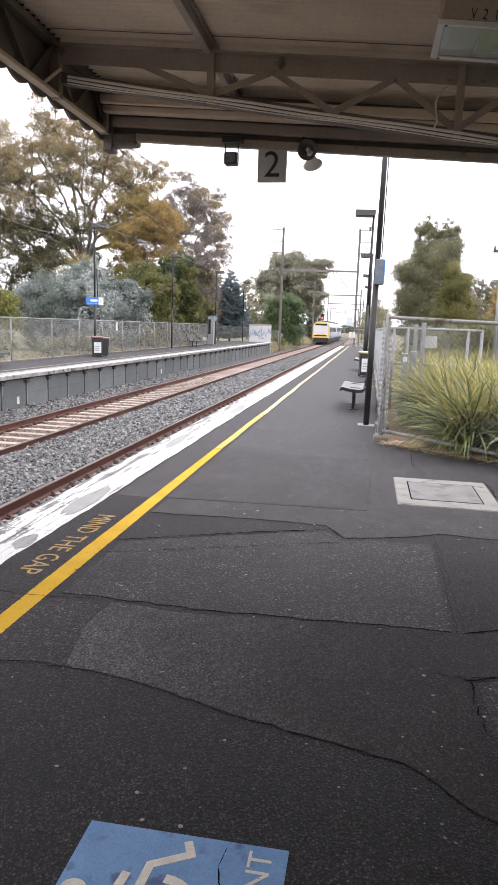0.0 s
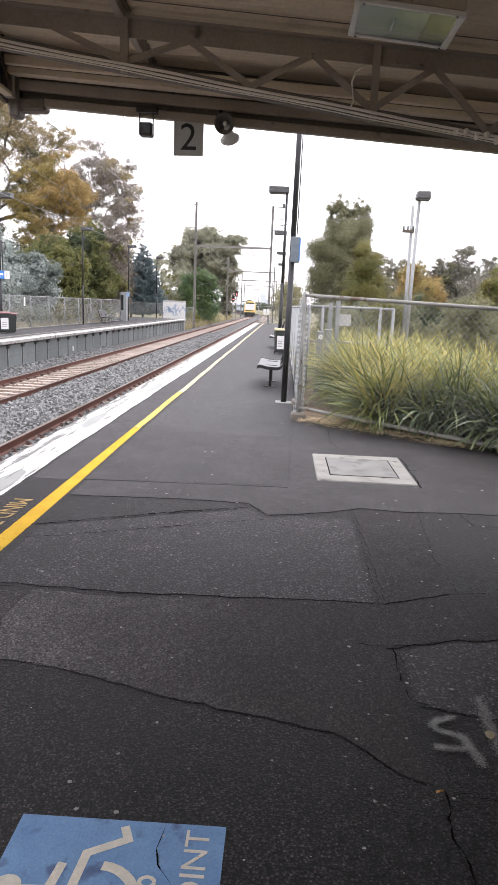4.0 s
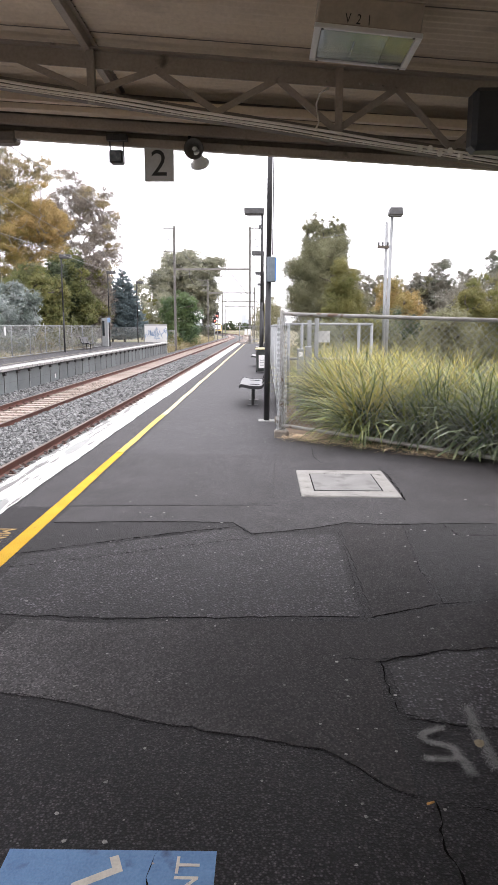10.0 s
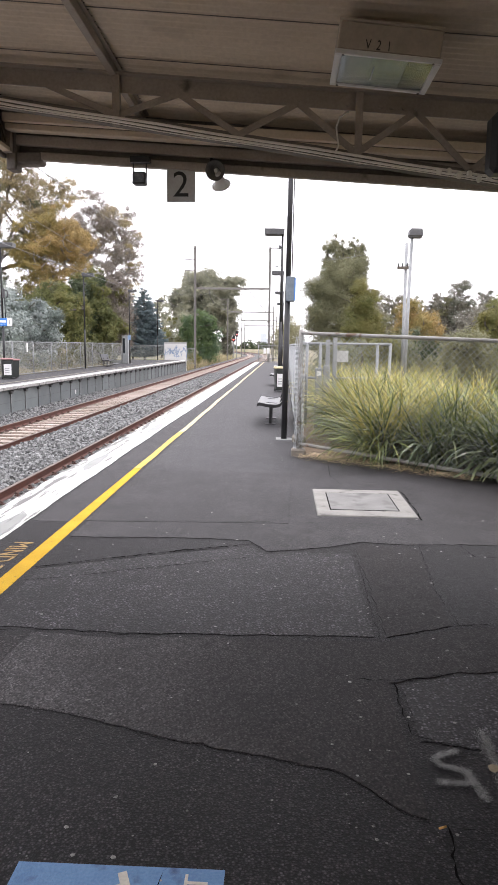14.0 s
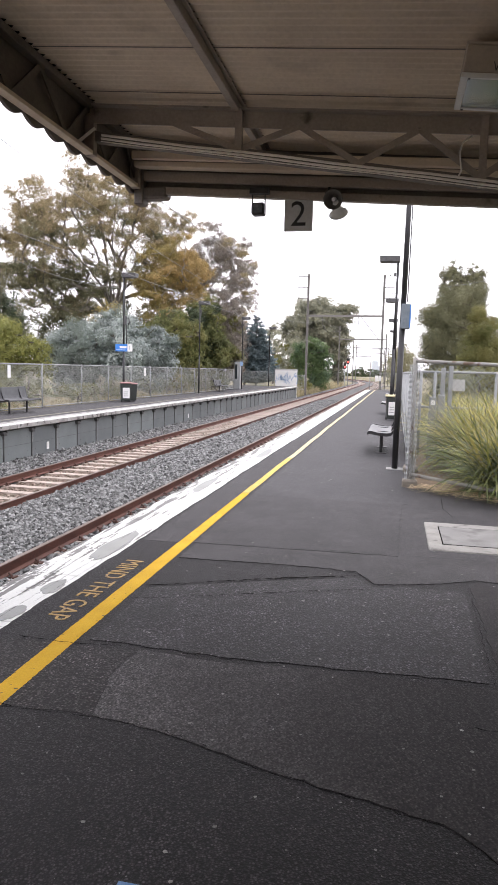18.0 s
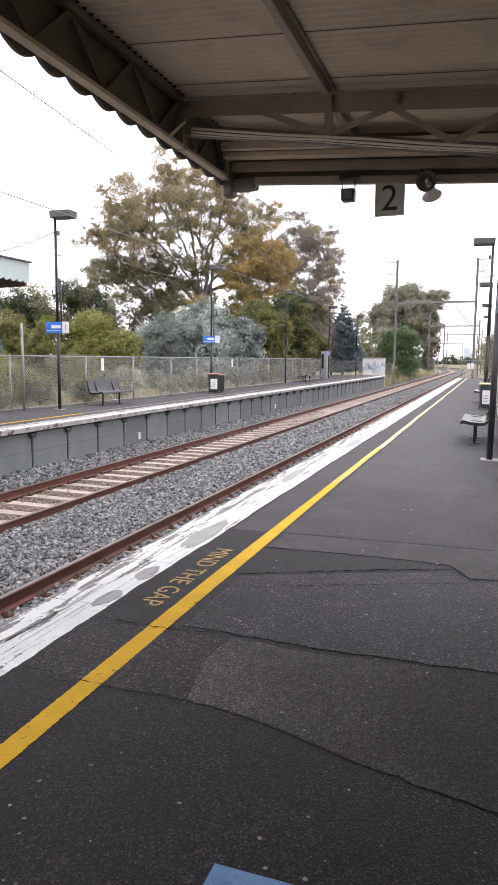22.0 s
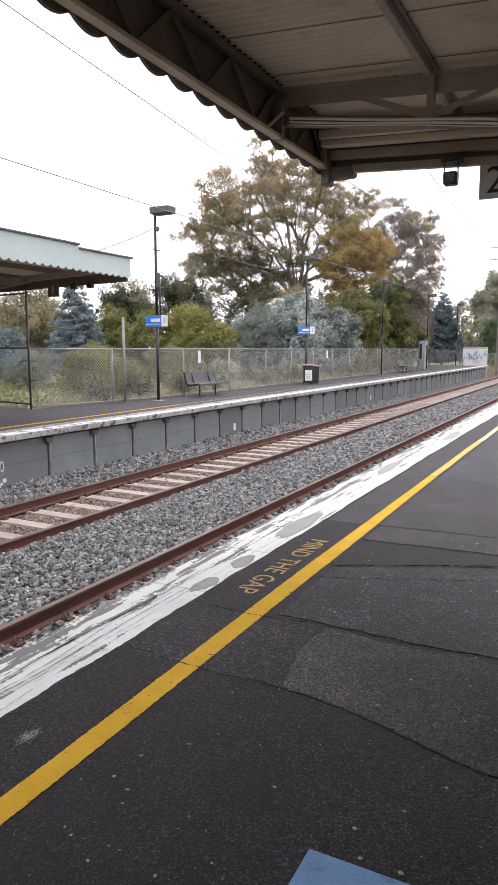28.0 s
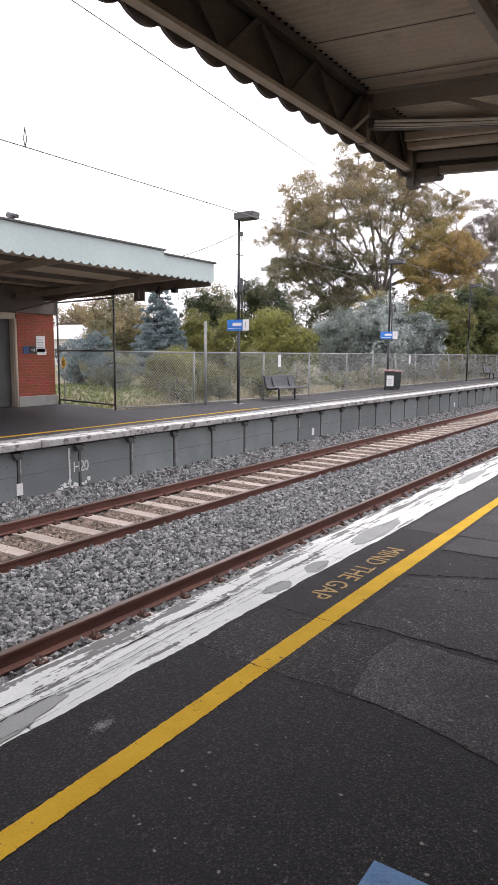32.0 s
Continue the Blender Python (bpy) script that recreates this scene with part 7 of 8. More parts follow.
for i, s in enumerate((70.7, 112, 150, 188, 228)):
    portal(s, i == 0)
for c in (TRACK_FAR, TRACK_NEAR):
    pts, pts2 = [], []
    supports = [-70, -1, 70.7, 112, 150, 188, 228, 270]
    for a, b in zip(supports, supports[1:]):
        for k in range(10):
            u = a + (b - a) * k / 10
            p, _ = along(u, c + 0.3)
            pts.append((p.x, p.y, 4.1))
            pts2.append((p.x, p.y, 7.0 - 2.1 * ((b - a) / 69) ** 2 * 4 * (k / 10) * (1 - k / 10)))
    wire("contact_wire", pts, 0.0062)
    wire("catenary_wire", pts2, 0.0062)
bm = BM()
tube(bm, [(-6.2, 5.35, 4.1), (-6.23, 5.35, 4.2), (-6.2, 5.35, 4.34), (-6.17, 5.35, 4.2), (-6.2, 5.35, 4.1)], 0.008, n=5)
tagged(part("wire_clamp", bm, CABLE), "small wire clamp on the overhead wire", "clamp")
wire("lamp_service_wire", sag((-10.38, 16, 4.98), (-10.3, 11.9, 3.6), 0.1), 0.009)
wire("lamp_service_wire", sag((-10.38, 16, 4.98), (-10.38, 27.3, 4.9), 0.35), 0.007)


def signal(m, label):
    ob = thing("railway_signal", label, "signal", m, "signals beside the track")
    bm = BM()
    tube(bm, [(0, 0, -1.4), (0, 0, 3.4)], 0.06, n=8)
    part("post", bm, GALV, ob)
    bm = BM()
    box(bm, -0.26, 0.26, -0.06, 0.0, 3.2, 4.3, None, 0.08)
    part("backboard", bm, BLACK, ob)
    bm = BM()
    tube(bm, [(0, -0.07, 3.6), (0, -0.1, 3.6)], 0.11, n=12)
    part("red_lamp", bm, SIGNAL_RED, ob, "lit red signal lamp")
    bm = BM()
    tube(bm, [(0, -0.06, 3.6), (0, -0.24, 3.6)], 0.15, 0.15, n=12, cap=False)
    part("hood", bm, BLACK, ob)


signal(pose(-7.4, 125, -0.2, 0, 0, -3), "tall railway signal showing red")
signal(pose(-8.0, 125.6, -1.1, 0, 0, -3), "lower railway signal showing red")

# ---- trees and shrubs ----
def leaves(name, blobs, clusters, per, size, material, parent, seed, spread=0.22, flat_=0.7, aspect=0.45, hang=0.0, label="", shell=0.7):
    """A crown of small leaves in many loose sprays on the outside of the given ellipsoids, facing outwards."""
    rng = np.random.default_rng(seed)
    vol = np.array([b[3] * b[4] * b[5] for b in blobs]) ** 0.67
    cnt = np.maximum(2, (clusters * vol / vol.sum()).astype(int))
    C, S, U = [], [], []
    for b, k in zip(blobs, cnt):
        u = rng.normal(size=(k, 3))
        u /= np.linalg.norm(u, axis=1)[:, None]
        r = rng.uniform(shell, 1.0, k)
        C.append(np.array(b[:3]) + u * r[:, None] * np.array(b[3:6]))
        S.append(np.full(k, (b[3] + b[4] + b[5]) / 3))
        U.append(u)
    C, S, U = np.concatenate(C), np.concatenate(S), np.concatenate(U)
    n = len(C) * per
    c = np.repeat(C, per, 0)
    s = np.repeat(S * spread * rng.uniform(0.6, 1.4, len(C)), per)
    g = rng.normal(size=(n, 3))
    g /= np.linalg.norm(g, axis=1)[:, None]
    p = c + g * (2.0 * s * rng.random(n) ** 0.5)[:, None] * np.array([1, 1, flat_])
    face = np.repeat(U, per, 0) * 0.7 + g * 0.6 + rng.normal(size=(n, 3)) * 0.45 + np.array([0, 0, 0.35])
    face /= np.linalg.norm(face, axis=1)[:, None]
    a = rng.normal(size=(n, 3))
    a[:, 2] -= hang
    a -= face * (a * face).sum(1)[:, None]
    a /= np.linalg.norm(a, axis=1)[:, None]
    b = np.cross(a, face)
    L = (size * rng.uniform(0.6, 1.3, n))[:, None]
    w = L * aspect * 0.5
    v = np.stack([p - a * L * 0.45 + b * w, p + a * L * 0.55, p - a * L * 0.35 - b * w], 1).reshape(-1, 3)
    return link_mesh(name, mesh_np(name, v, np.arange(n * 3).reshape(-1, 3)), material, parent, label)


def scatter_blobs(c, r, k, size, seed, low=-1.0):
    """Ellipsoids scattered over the outside of a larger one, so that the outline is uneven."""
    rng = np.random.default_rng(seed)
    out = []
    while len(out) < k:
        u = rng.uniform(-1, 1, 3)
        q = np.linalg.norm(u)
        if q > 1 or q < 0.5 or u[2] < low:
            continue
        s = size * rng.uniform(0.65, 1.3)
        out.append((c[0] + u[0] * r[0], c[1] + u[1] * r[1], c[2] + u[2] * r[2], s, s, s * 0.8))
    return out


def skeleton(bm, base, fork, tips, r, seed, limbs=()):
    """A trunk that forks into limbs, each spray joined to the nearest wood below it."""
    rng = random.Random(seed)
    base, fork = Vector(base), Vector(fork)
    nodes = [[base.lerp(fork, i / 4) + Vector((rng.uniform(-1, 1), 0, 0)) * r * 0.5 * (0 < i < 4), i - 1, 0] for i in range(5)]
    tips = sorted((Vector(t) for t in tips), key=lambda t: (t - fork).length)
    runs = [list(range(5))]
    for end in limbs:
        d = Vector(end) - fork
        side = Vector((-d.x * 0.12, rng.uniform(-0.3, 0.3), d.length * 0.07))
        run = [4]
        k = int(d.length / 0.8)
        for i in range(1, k + 1):
            u = i / k
            nodes.append([fork + d * u + side * math.sin(math.pi * u) + Vector((rng.uniform(-1, 1), rng.uniform(-1, 1), rng.uniform(-1, 1))) * 0.16, run[-1], 0])
            run.append(len(nodes) - 1)
        runs.append(run)
    for t in tips:
        best, bi = 1e9, 4
        for i in range(3, len(nodes)):
            d = t - nodes[i][0]
            cost = d.length + 1.6 * max(0, 0.25 * d.length - d.z)
            if cost < best:
                best, bi = cost, i
        o = nodes[bi][0]
        d = t - o
        run = [bi]
        k = max(2, int(d.length / 0.9))
        bow = Vector((rng.uniform(-1, 1), rng.uniform(-1, 1), rng.uniform(-0.2, 1.0))) * d.length * 0.13
        for i in range(1, k + 1):
            q = o + d * (i / k) + bow * math.sin(math.pi * i / k) + Vector((rng.uniform(-1, 1), rng.uniform(-1, 1), rng.uniform(-1, 1))) * 0.1 * (i < k)
            nodes.append([q, run[-1], 0])
            run.append(len(nodes) - 1)
        runs.append(run)
    for run in runs[1:]:
        i = run[-1]
        while i >= 0:
            nodes[i][2] += 1
            i = nodes[i][1]
    top = nodes[0][2]
    rad = [max(0.03, r * (n[2] / top) ** 0.5) for n in nodes]
    for run in runs:
        for a, b in zip(run, run[1:]):
            tube(bm, [nodes[a][0], nodes[b][0]], min(rad[a], rad[b] * 1.5), rad[b], n=7 if rad[b] > 0.1 else 4, cap=False)


# eucalypts
def gum(label, base, fork, c, r, k, size, seed, mats, leaf_size, per, trunk_r, lobes=(), inner=0.4, opening=None, limbs=(), bark=None):
    """An open eucalyptus: compact sprays of leaves at the ends of branching limbs, sky showing between them."""
    bl = []
    rng = np.random.default_rng(seed)
    tries = 0
    while len(bl) < k and tries < 40000:
        tries += 1
        u = rng.uniform(-1, 1, 3)
        q = np.linalg.norm(u)
        lump = 1 + 0.13 * math.sin(5.0 * math.atan2(u[2], u[0]) + seed) + 0.08 * math.sin(9.0 * math.atan2(u[2], u[0]) + 2 * seed)
        if q > 1 or q < inner or u[2] < -0.9:
            continue
        s = size * rng.uniform(0.65, 1.3)
        if opening and math.hypot(c[0] + u[0] * r[0] - opening[0], c[2] + u[2] * r[2] - opening[1]) < opening[2] and rng.random() < 0.55:
            continue
        e = (c[0] + u[0] * r[0] * lump, c[1] + u[1] * r[1], c[2] + u[2] * r[2] * lump, s * 1.2, s, s * 0.66)
        if all(math.hypot(e[0] - o[0], (e[2] - o[2]) * 1.3) > size * 0.42 or abs(e[1] - o[1]) > size for o in bl):
            bl.append(e)
    for lx, ly, lz, lr, lk in lobes:
        for _ in range(lk):
            u = np.clip(rng.normal(size=3) * 0.5, -0.9, 0.9)
            s = size * rng.uniform(0.6, 1.1)
            bl.append((lx + u[0] * lr, ly + u[1] * lr, lz + u[2] * lr * 0.8, s * 1.2, s, s * 0.66))
    ob = thing("tree", label, "tree")
    bm = BM()
    skeleton(bm, base, fork, [b[:3] for b in bl], trunk_r, seed, limbs)
    part("trunk", bm, bark or BARK, ob)
    groups = [[] for _ in mats]
    for b in bl:
        w = [m[1](b) for m in mats]
        groups[max(range(len(w)), key=lambda g: w[g] + rng.uniform(0, 0.6))].append(b)
    for (mat, _), g in zip(mats, groups):
        if g:
            leaves("crown", g, len(g) * 9, per // 9, leaf_size, mat, ob, seed * 5 + len(g), spread=0.27, flat_=0.75, hang=0.9, aspect=0.36, shell=0.35)
    return ob


BARK_GREY = mk("grey_gum_bark", (0.09, 0.08, 0.07), (0.24, 0.22, 0.195), 0.9, 2.5, 0.6, 25, stretch=(1, 1, 0.3))
# crown shade is painted: shade-toned leaves below, bronze ones above
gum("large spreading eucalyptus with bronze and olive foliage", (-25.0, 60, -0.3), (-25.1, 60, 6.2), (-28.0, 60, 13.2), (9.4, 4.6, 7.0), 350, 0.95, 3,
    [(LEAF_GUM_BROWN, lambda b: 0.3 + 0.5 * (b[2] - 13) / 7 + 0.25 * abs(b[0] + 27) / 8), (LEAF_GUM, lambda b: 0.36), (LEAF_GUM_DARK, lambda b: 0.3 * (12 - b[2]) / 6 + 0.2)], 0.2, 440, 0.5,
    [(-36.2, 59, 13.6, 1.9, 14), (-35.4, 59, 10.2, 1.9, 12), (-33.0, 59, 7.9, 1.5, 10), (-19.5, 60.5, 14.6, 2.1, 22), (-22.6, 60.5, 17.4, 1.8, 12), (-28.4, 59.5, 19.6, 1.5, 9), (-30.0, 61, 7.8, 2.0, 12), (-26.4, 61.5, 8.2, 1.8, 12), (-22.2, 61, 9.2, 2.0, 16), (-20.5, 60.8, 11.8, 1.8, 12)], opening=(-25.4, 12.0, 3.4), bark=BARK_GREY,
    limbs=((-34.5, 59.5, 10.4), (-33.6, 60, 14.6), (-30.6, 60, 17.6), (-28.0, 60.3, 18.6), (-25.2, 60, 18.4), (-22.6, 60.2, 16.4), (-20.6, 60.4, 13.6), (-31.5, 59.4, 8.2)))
gum("golden-brown eucalyptus with dense foliage beside the large one", (-20.4, 58, -0.3), (-19.8, 58, 4.0), (-18.6, 57.5, 9.2), (3.2, 2.4, 4.2), 80, 0.95, 8,
    [(LEAF_ORANGE, lambda b: 0.5 + 0.1 * (b[0] + 18.4)), (LEAF_GOLD, lambda b: 0.5 - 0.1 * (b[0] + 18.4))], 0.19, 620, 0.25, inner=0.2)
gum("grey-brown thin-leaved eucalyptus behind the shrubs", (-19.2, 76, -0.3), (-19.6, 76, 7.0), (-19.3, 76, 11.8), (4.6, 4, 6.2), 150, 1.0, 5,
    [(LEAF_GREY, lambda b: 0.5), (LEAF_GUM_BROWN, lambda b: 0.2 + 0.1 * (b[0] + 18))], 0.23, 420, 0.3)


def mass(label, c, r, mat, mat2, seed, leaf_size=0.17, density=4.5, k=26, name="shrub", spread=0.3, hang=0.0, size=0.36, aspect=0.45):
    """A leafy shrub or low tree, full to the ground, with an uneven outline."""
    ob = thing(name, label, "shrub" if name == "shrub" else "tree")
    bl = scatter_blobs(c, (r[0] * 0.84, r[1] * 0.84, r[2] * 0.88), k, size * min(r[0], r[2]), seed, -0.95)
    bm = BM()
    skeleton(bm, (c[0], c[1], c[2] - r[2] - 0.3), (c[0], c[1], c[2] - 0.5 * r[2]), [b[:3] for b in bl[::2]], 0.03 * r[2] + 0.03, seed)
    part("trunk", bm, BARK_DARK, ob)
    n = density * math.pi * r[0] * r[2] / (leaf_size ** 2 * aspect * 0.5)
    cut = k // 2 if mat2 else k
    leaves("foliage", bl[:cut], max(12, int(n * cut / k / 40)), 40, leaf_size, mat, ob, seed, spread=spread * 0.85, flat_=0.9, hang=hang, aspect=aspect)
    if mat2:
        leaves("second_foliage", bl[cut:], max(12, int(n * (k - cut) / k / 40)), 40, leaf_size, mat2, ob, seed + 1000, spread=spread * 0.85, flat_=0.9, hang=hang, aspect=aspect)
    core = [(c[0], c[1] + r[1] * 0.15, c[2] - 0.06 * r[2], r[0] * 0.72, r[1] * 0.6, r[2] * 0.78)]
    leaves("inner_foliage", core, max(10, int(n / 120)), 24, leaf_size * 1.3, mat, ob, seed + 2000, spread=0.2, aspect=0.5)
    return ob


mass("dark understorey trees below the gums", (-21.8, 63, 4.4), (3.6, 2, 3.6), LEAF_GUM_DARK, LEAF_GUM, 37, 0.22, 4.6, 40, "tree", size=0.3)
# the tall shrubs in front of the gums
for q, (x, y, h, w, mt, m2) in enumerate([(-12.9, 44, 5.6, 1.7, LEAF_HEDGE, LEAF_OLIVE), (-14.9, 46.5, 5.9, 2.0, LEAF_HEDGE, LEAF_GUM_DARK), (-17.0, 47, 5.4, 1.8, LEAF_OLIVE, LEAF_HEDGE), (-16.4, 50, 6.1, 2.0, LEAF_HEDGE, LEAF_DARK), (-13.9, 51, 7.6, 1.9, LEAF_DARK, LEAF_HEDGE), (-12.7, 50.5, 6.4, 1.6, LEAF_HEDGE, LEAF_OLIVE),
                                         (-15.0, 55, 8.8, 2.0, LEAF_DARK, LEAF_HEDGE), (-13.0, 56, 8.6, 1.8, LEAF_GREY, LEAF_OLIVE), (-14.4, 58.5, 7.0, 1.6, LEAF_GREY, LEAF_HEDGE)]):
    mass("tall dense green shrub behind the fence", (x, y, h / 2 - 0.1), (w, w * 0.8, h / 2), mt, m2, 40 + q, 0.15, 5.0, 34, size=0.3)
for q, (x, y, w, h) in enumerate([(-13.4, 33.0, 1.9, 3.9), (-15.4, 33.6, 1.8, 4.4), (-17.0, 34.5, 1.6, 3.7), (-14.6, 37.5, 2.0, 5.2), (-16.3, 39.5, 2.0, 5.6), (-13.2, 39, 1.6, 4.6)]):
    mass("large silver-leaved shrub behind the fence", (x, y, h / 2 - 0.1), (w, w * 0.8, h / 2), LEAF_SILVER, LEAF_SILVER_DARK, 21 + 3 * q, 0.19, 4.6, 40, aspect=0.22, size=0.26, spread=0.34, hang=-0.8)
mass("olive shrub above the silver-leaved ones", (-18.6, 44, 3.0), (1.8, 1.6, 3.1), LEAF_GOLD, LEAF_OLIVE, 39, 0.16, 4.2, 28)
mass("bright yellow-green rounded shrub behind the fence", (-17.5, 29.5, 1.85), (2.35, 1.7, 2.0), LEAF_YG, LEAF_YG, 24, 0.13, 7.0, 60, size=0.28)
mass("yellow-green shrub behind the fence", (-19.8, 28.5, 1.7), (1.5, 1.3, 2.0), LEAF_OLIVE, LEAF_YG, 25, 0.14, 4.6, 28)
mass("dark spreading tree behind the garden", (-48.0, 75, 6.2), (5.6, 4, 6.0), LEAF_DARK, LEAF_GUM_DARK, 26, 0.3, 5.0, 44, "tree", size=0.26)
mass("dark green tree behind the garden", (-58, 76, 5.6), (5.4, 4, 5.4), LEAF_DARK, LEAF_GUM, 27, 0.3, 5.0, 36, "tree", size=0.28)
mass("dark olive tree behind the garden", (-38.5, 74, 4.8), (4.8, 3, 5.0), LEAF_GUM_DARK, LEAF_DARK, 28, 0.3, 5.0, 36, "tree", size=0.28)
mass("soft yellow-green willowy garden tree", (-28.2, 36, 2.0), (1.9, 1.5, 2.7), LEAF_YG, LEAF_OLIVE, 29, 0.13, 5.0, 44, "tree", size=0.28, aspect=0.3)
mass("olive and bronze garden tree behind the gate", (-31.6, 32, 3.1), (3.2, 2, 3.4), LEAF_GUM, LEAF_GUM_BROWN, 30, 0.15, 5.0, 50, "tree", size=0.28)


def conifer(label, base, height, width, mat, seed):
    """A spruce: tiers of boughs, each a flat spray of short needle tufts that droops outwards."""
    ob = thing("conifer", label, "tree")
    rng = random.Random(seed)
    bm = BM()
    tube(bm, [(*base, -0.3), (base[0], base[1], height)], 0.12, 0.02, n=8)
    bl = []
    z = 0.3
    while z < height - 0.05:
        w = width / 2 * (1 - z / height) ** 0.8 + 0.12
        for q in range(max(5, int(w * 12))):
            a = rng.uniform(0, math.tau)
            d = w * rng.uniform(0.6, 1.05)
            e = Vector((base[0] + d * math.cos(a), base[1] + d * math.sin(a), z + 0.1 * d + rng.uniform(-0.12, 0.12)))
            o = Vector((base[0], base[1], z))
            tube(bm, [o, e], 0.02, 0.006, n=4, cap=False)
            for k in range(max(1, int(d / 0.26))):
                g = o.lerp(e, 1 - 0.24 * k / max(d, 0.3))
                bl.append((*g, 0.15 + 0.05 * k, 0.15 + 0.05 * k, 0.1))
        z += 0.2
    part("trunk", bm, BARK_DARK, ob)
    leaves("needles", bl, len(bl) * 2, 16, 0.19, mat, ob, seed, spread=0.5, flat_=0.6, aspect=0.3, shell=0.2)


conifer("blue-grey spruce behind the gate", (-22.6, 26.2), 5.2, 3.8, LEAF_CONIFER, 51)
conifer("blue-grey young spruce behind the gate", (-25.6, 24.8), 2.7, 2.8, LEAF_CONIFER, 52)
conifer("blue-green conifer at platform end", (-13.5, 71.0), 7.3, 5.6, LEAF_CONIFER_MID, 53)
conifer("dark conifer behind the platform end", (-15.2, 73), 6.6, 5.0, LEAF_CONIFER_MID, 54)
mass("grey-brown tree beside the conifers", (-15.3, 69, 3.6), (1.7, 1.5, 3.9), LEAF_GREY, LEAF_RIGHT, 57, 0.16, 4.6, 40, "tree", size=0.3)
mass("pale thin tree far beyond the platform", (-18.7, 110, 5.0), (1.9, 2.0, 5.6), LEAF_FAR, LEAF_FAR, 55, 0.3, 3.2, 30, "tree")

# haze is in both leaf colours, crown shade in the darker, lower one
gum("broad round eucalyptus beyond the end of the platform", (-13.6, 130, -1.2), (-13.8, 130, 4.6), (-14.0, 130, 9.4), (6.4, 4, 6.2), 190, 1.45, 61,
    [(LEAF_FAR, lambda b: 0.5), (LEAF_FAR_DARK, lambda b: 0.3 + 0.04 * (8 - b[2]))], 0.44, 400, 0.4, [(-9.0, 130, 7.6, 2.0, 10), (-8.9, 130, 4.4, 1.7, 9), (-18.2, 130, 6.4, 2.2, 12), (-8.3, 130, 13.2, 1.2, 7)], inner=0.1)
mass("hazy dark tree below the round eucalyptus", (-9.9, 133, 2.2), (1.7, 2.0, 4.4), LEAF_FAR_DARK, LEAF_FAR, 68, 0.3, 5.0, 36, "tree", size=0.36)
mass("deep green rounded tree beside the track", (-9.3, 85, 2.4), (2.9, 1.8, 3.8), LEAF_BRIGHT, LEAF_PINE, 62, 0.2, 5.5, 40, "tree", size=0.28)
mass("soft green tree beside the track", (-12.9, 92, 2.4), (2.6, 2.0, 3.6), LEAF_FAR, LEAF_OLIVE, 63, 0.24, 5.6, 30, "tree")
mass("low dry shrub at the end of the platform", (-8.9, 74, -0.2), (1.2, 1.5, 1.0), LEAF_OLIVE, LEAF_YG, 64, 0.16, 3.5, 16)
mass("low dry scrub beside the track", (-9.0, 98, -0.5), (1.5, 3.0, 0.9), DRY_GRASS, LEAF_SCRUB, 65, 0.2, 3.5, 16)
mass("low dry scrub beside the bend", (-15.5, 170, 0.2), (5.0, 5.0, 1.6), LEAF_SCRUB, LEAF_OLIVE, 66, 0.4, 3.5, 18)
# scrub behind the far fence
for q, (x, y, w, h, mt, m2) in enumerate([(-12.4, 15.6, 0.7, 0.9, LEAF_SCRUB, None), (-13.5, 17.0, 1.75, 1.75, LEAF_OLIVE, LEAF_OLIVE), (-12.3, 17.6, 0.8, 0.9, LEAF_SCRUB, None), (-12.1, 20.0, 0.9, 1.1, LEAF_OLIVE, LEAF_SCRUB), (-12.6, 23.0, 1.2, 1.3, LEAF_SCRUB, LEAF_PALE),
                                         (-12.4, 27.0, 1.1, 1.0, LEAF_SCRUB, LEAF_OLIVE), (-23.0, 22.4, 1.0, 0.8, LEAF_SCRUB, None), (-12.6, 31.0, 1.1, 1.2, LEAF_SCRUB, LEAF_PALE), (-15.8, 19.8, 1.5, 1.6, LEAF_YG, LEAF_SCRUB), (-14.8, 23.5, 1.7, 1.7, LEAF_OLIVE, LEAF_SCRUB),
                                         (-20.6, 20.8, 1.6, 1.7, LEAF_CONIFER, LEAF_SCRUB), (-12.4, 36, 1.2, 1.3, LEAF_SCRUB, LEAF_SILVER_DARK), (-12.5, 41, 1.2, 1.4, LEAF_OLIVE, LEAF_GOLD), (-18.8, 23, 1.6, 2.0, LEAF_OLIVE, LEAF_YG), (-12.3, 46, 1.1, 1.3, LEAF_SCRUB, LEAF_GREY), (-12.3, 51, 1.1, 1.3, LEAF_SCRUB, LEAF_OLIVE)]):
    mass("grey-green scrub against the fence", (x, y, h / 2 - 0.1), (w, w * 0.8, h / 2), mt, m2, 80 + q, 0.08, 3.0, 24, spread=0.4)


def tuft_field(name, n, x0, x1, y0, y1, h, mat, seed, z=0.0, label="dry grass"):
    rng = np.random.default_rng(seed)
    V, F = [], []
    k0 = 0
    v, f = blades(14, h, 0.6, seed, 0.05, 0.007, 0.6)
    for i in range(n):
        x, y = rng.uniform(x0, x1), rng.uniform(y0, y1)
        a, s = rng.uniform(0, 6.28), rng.uniform(0.6, 1.3)
        c, q = math.cos(a), math.sin(a)
        w = np.stack([(v[:, 0] * c - v[:, 1] * q) * s + x, (v[:, 0] * q + v[:, 1] * c) * s + y, v[:, 2] * s + z], -1)
        V.append(w)
        F.append(f + k0)
        k0 += len(w)
    return tagged(link_mesh(name, mesh_np(name, np.concatenate(V), np.concatenate(F)), mat), label, kind="stuff")


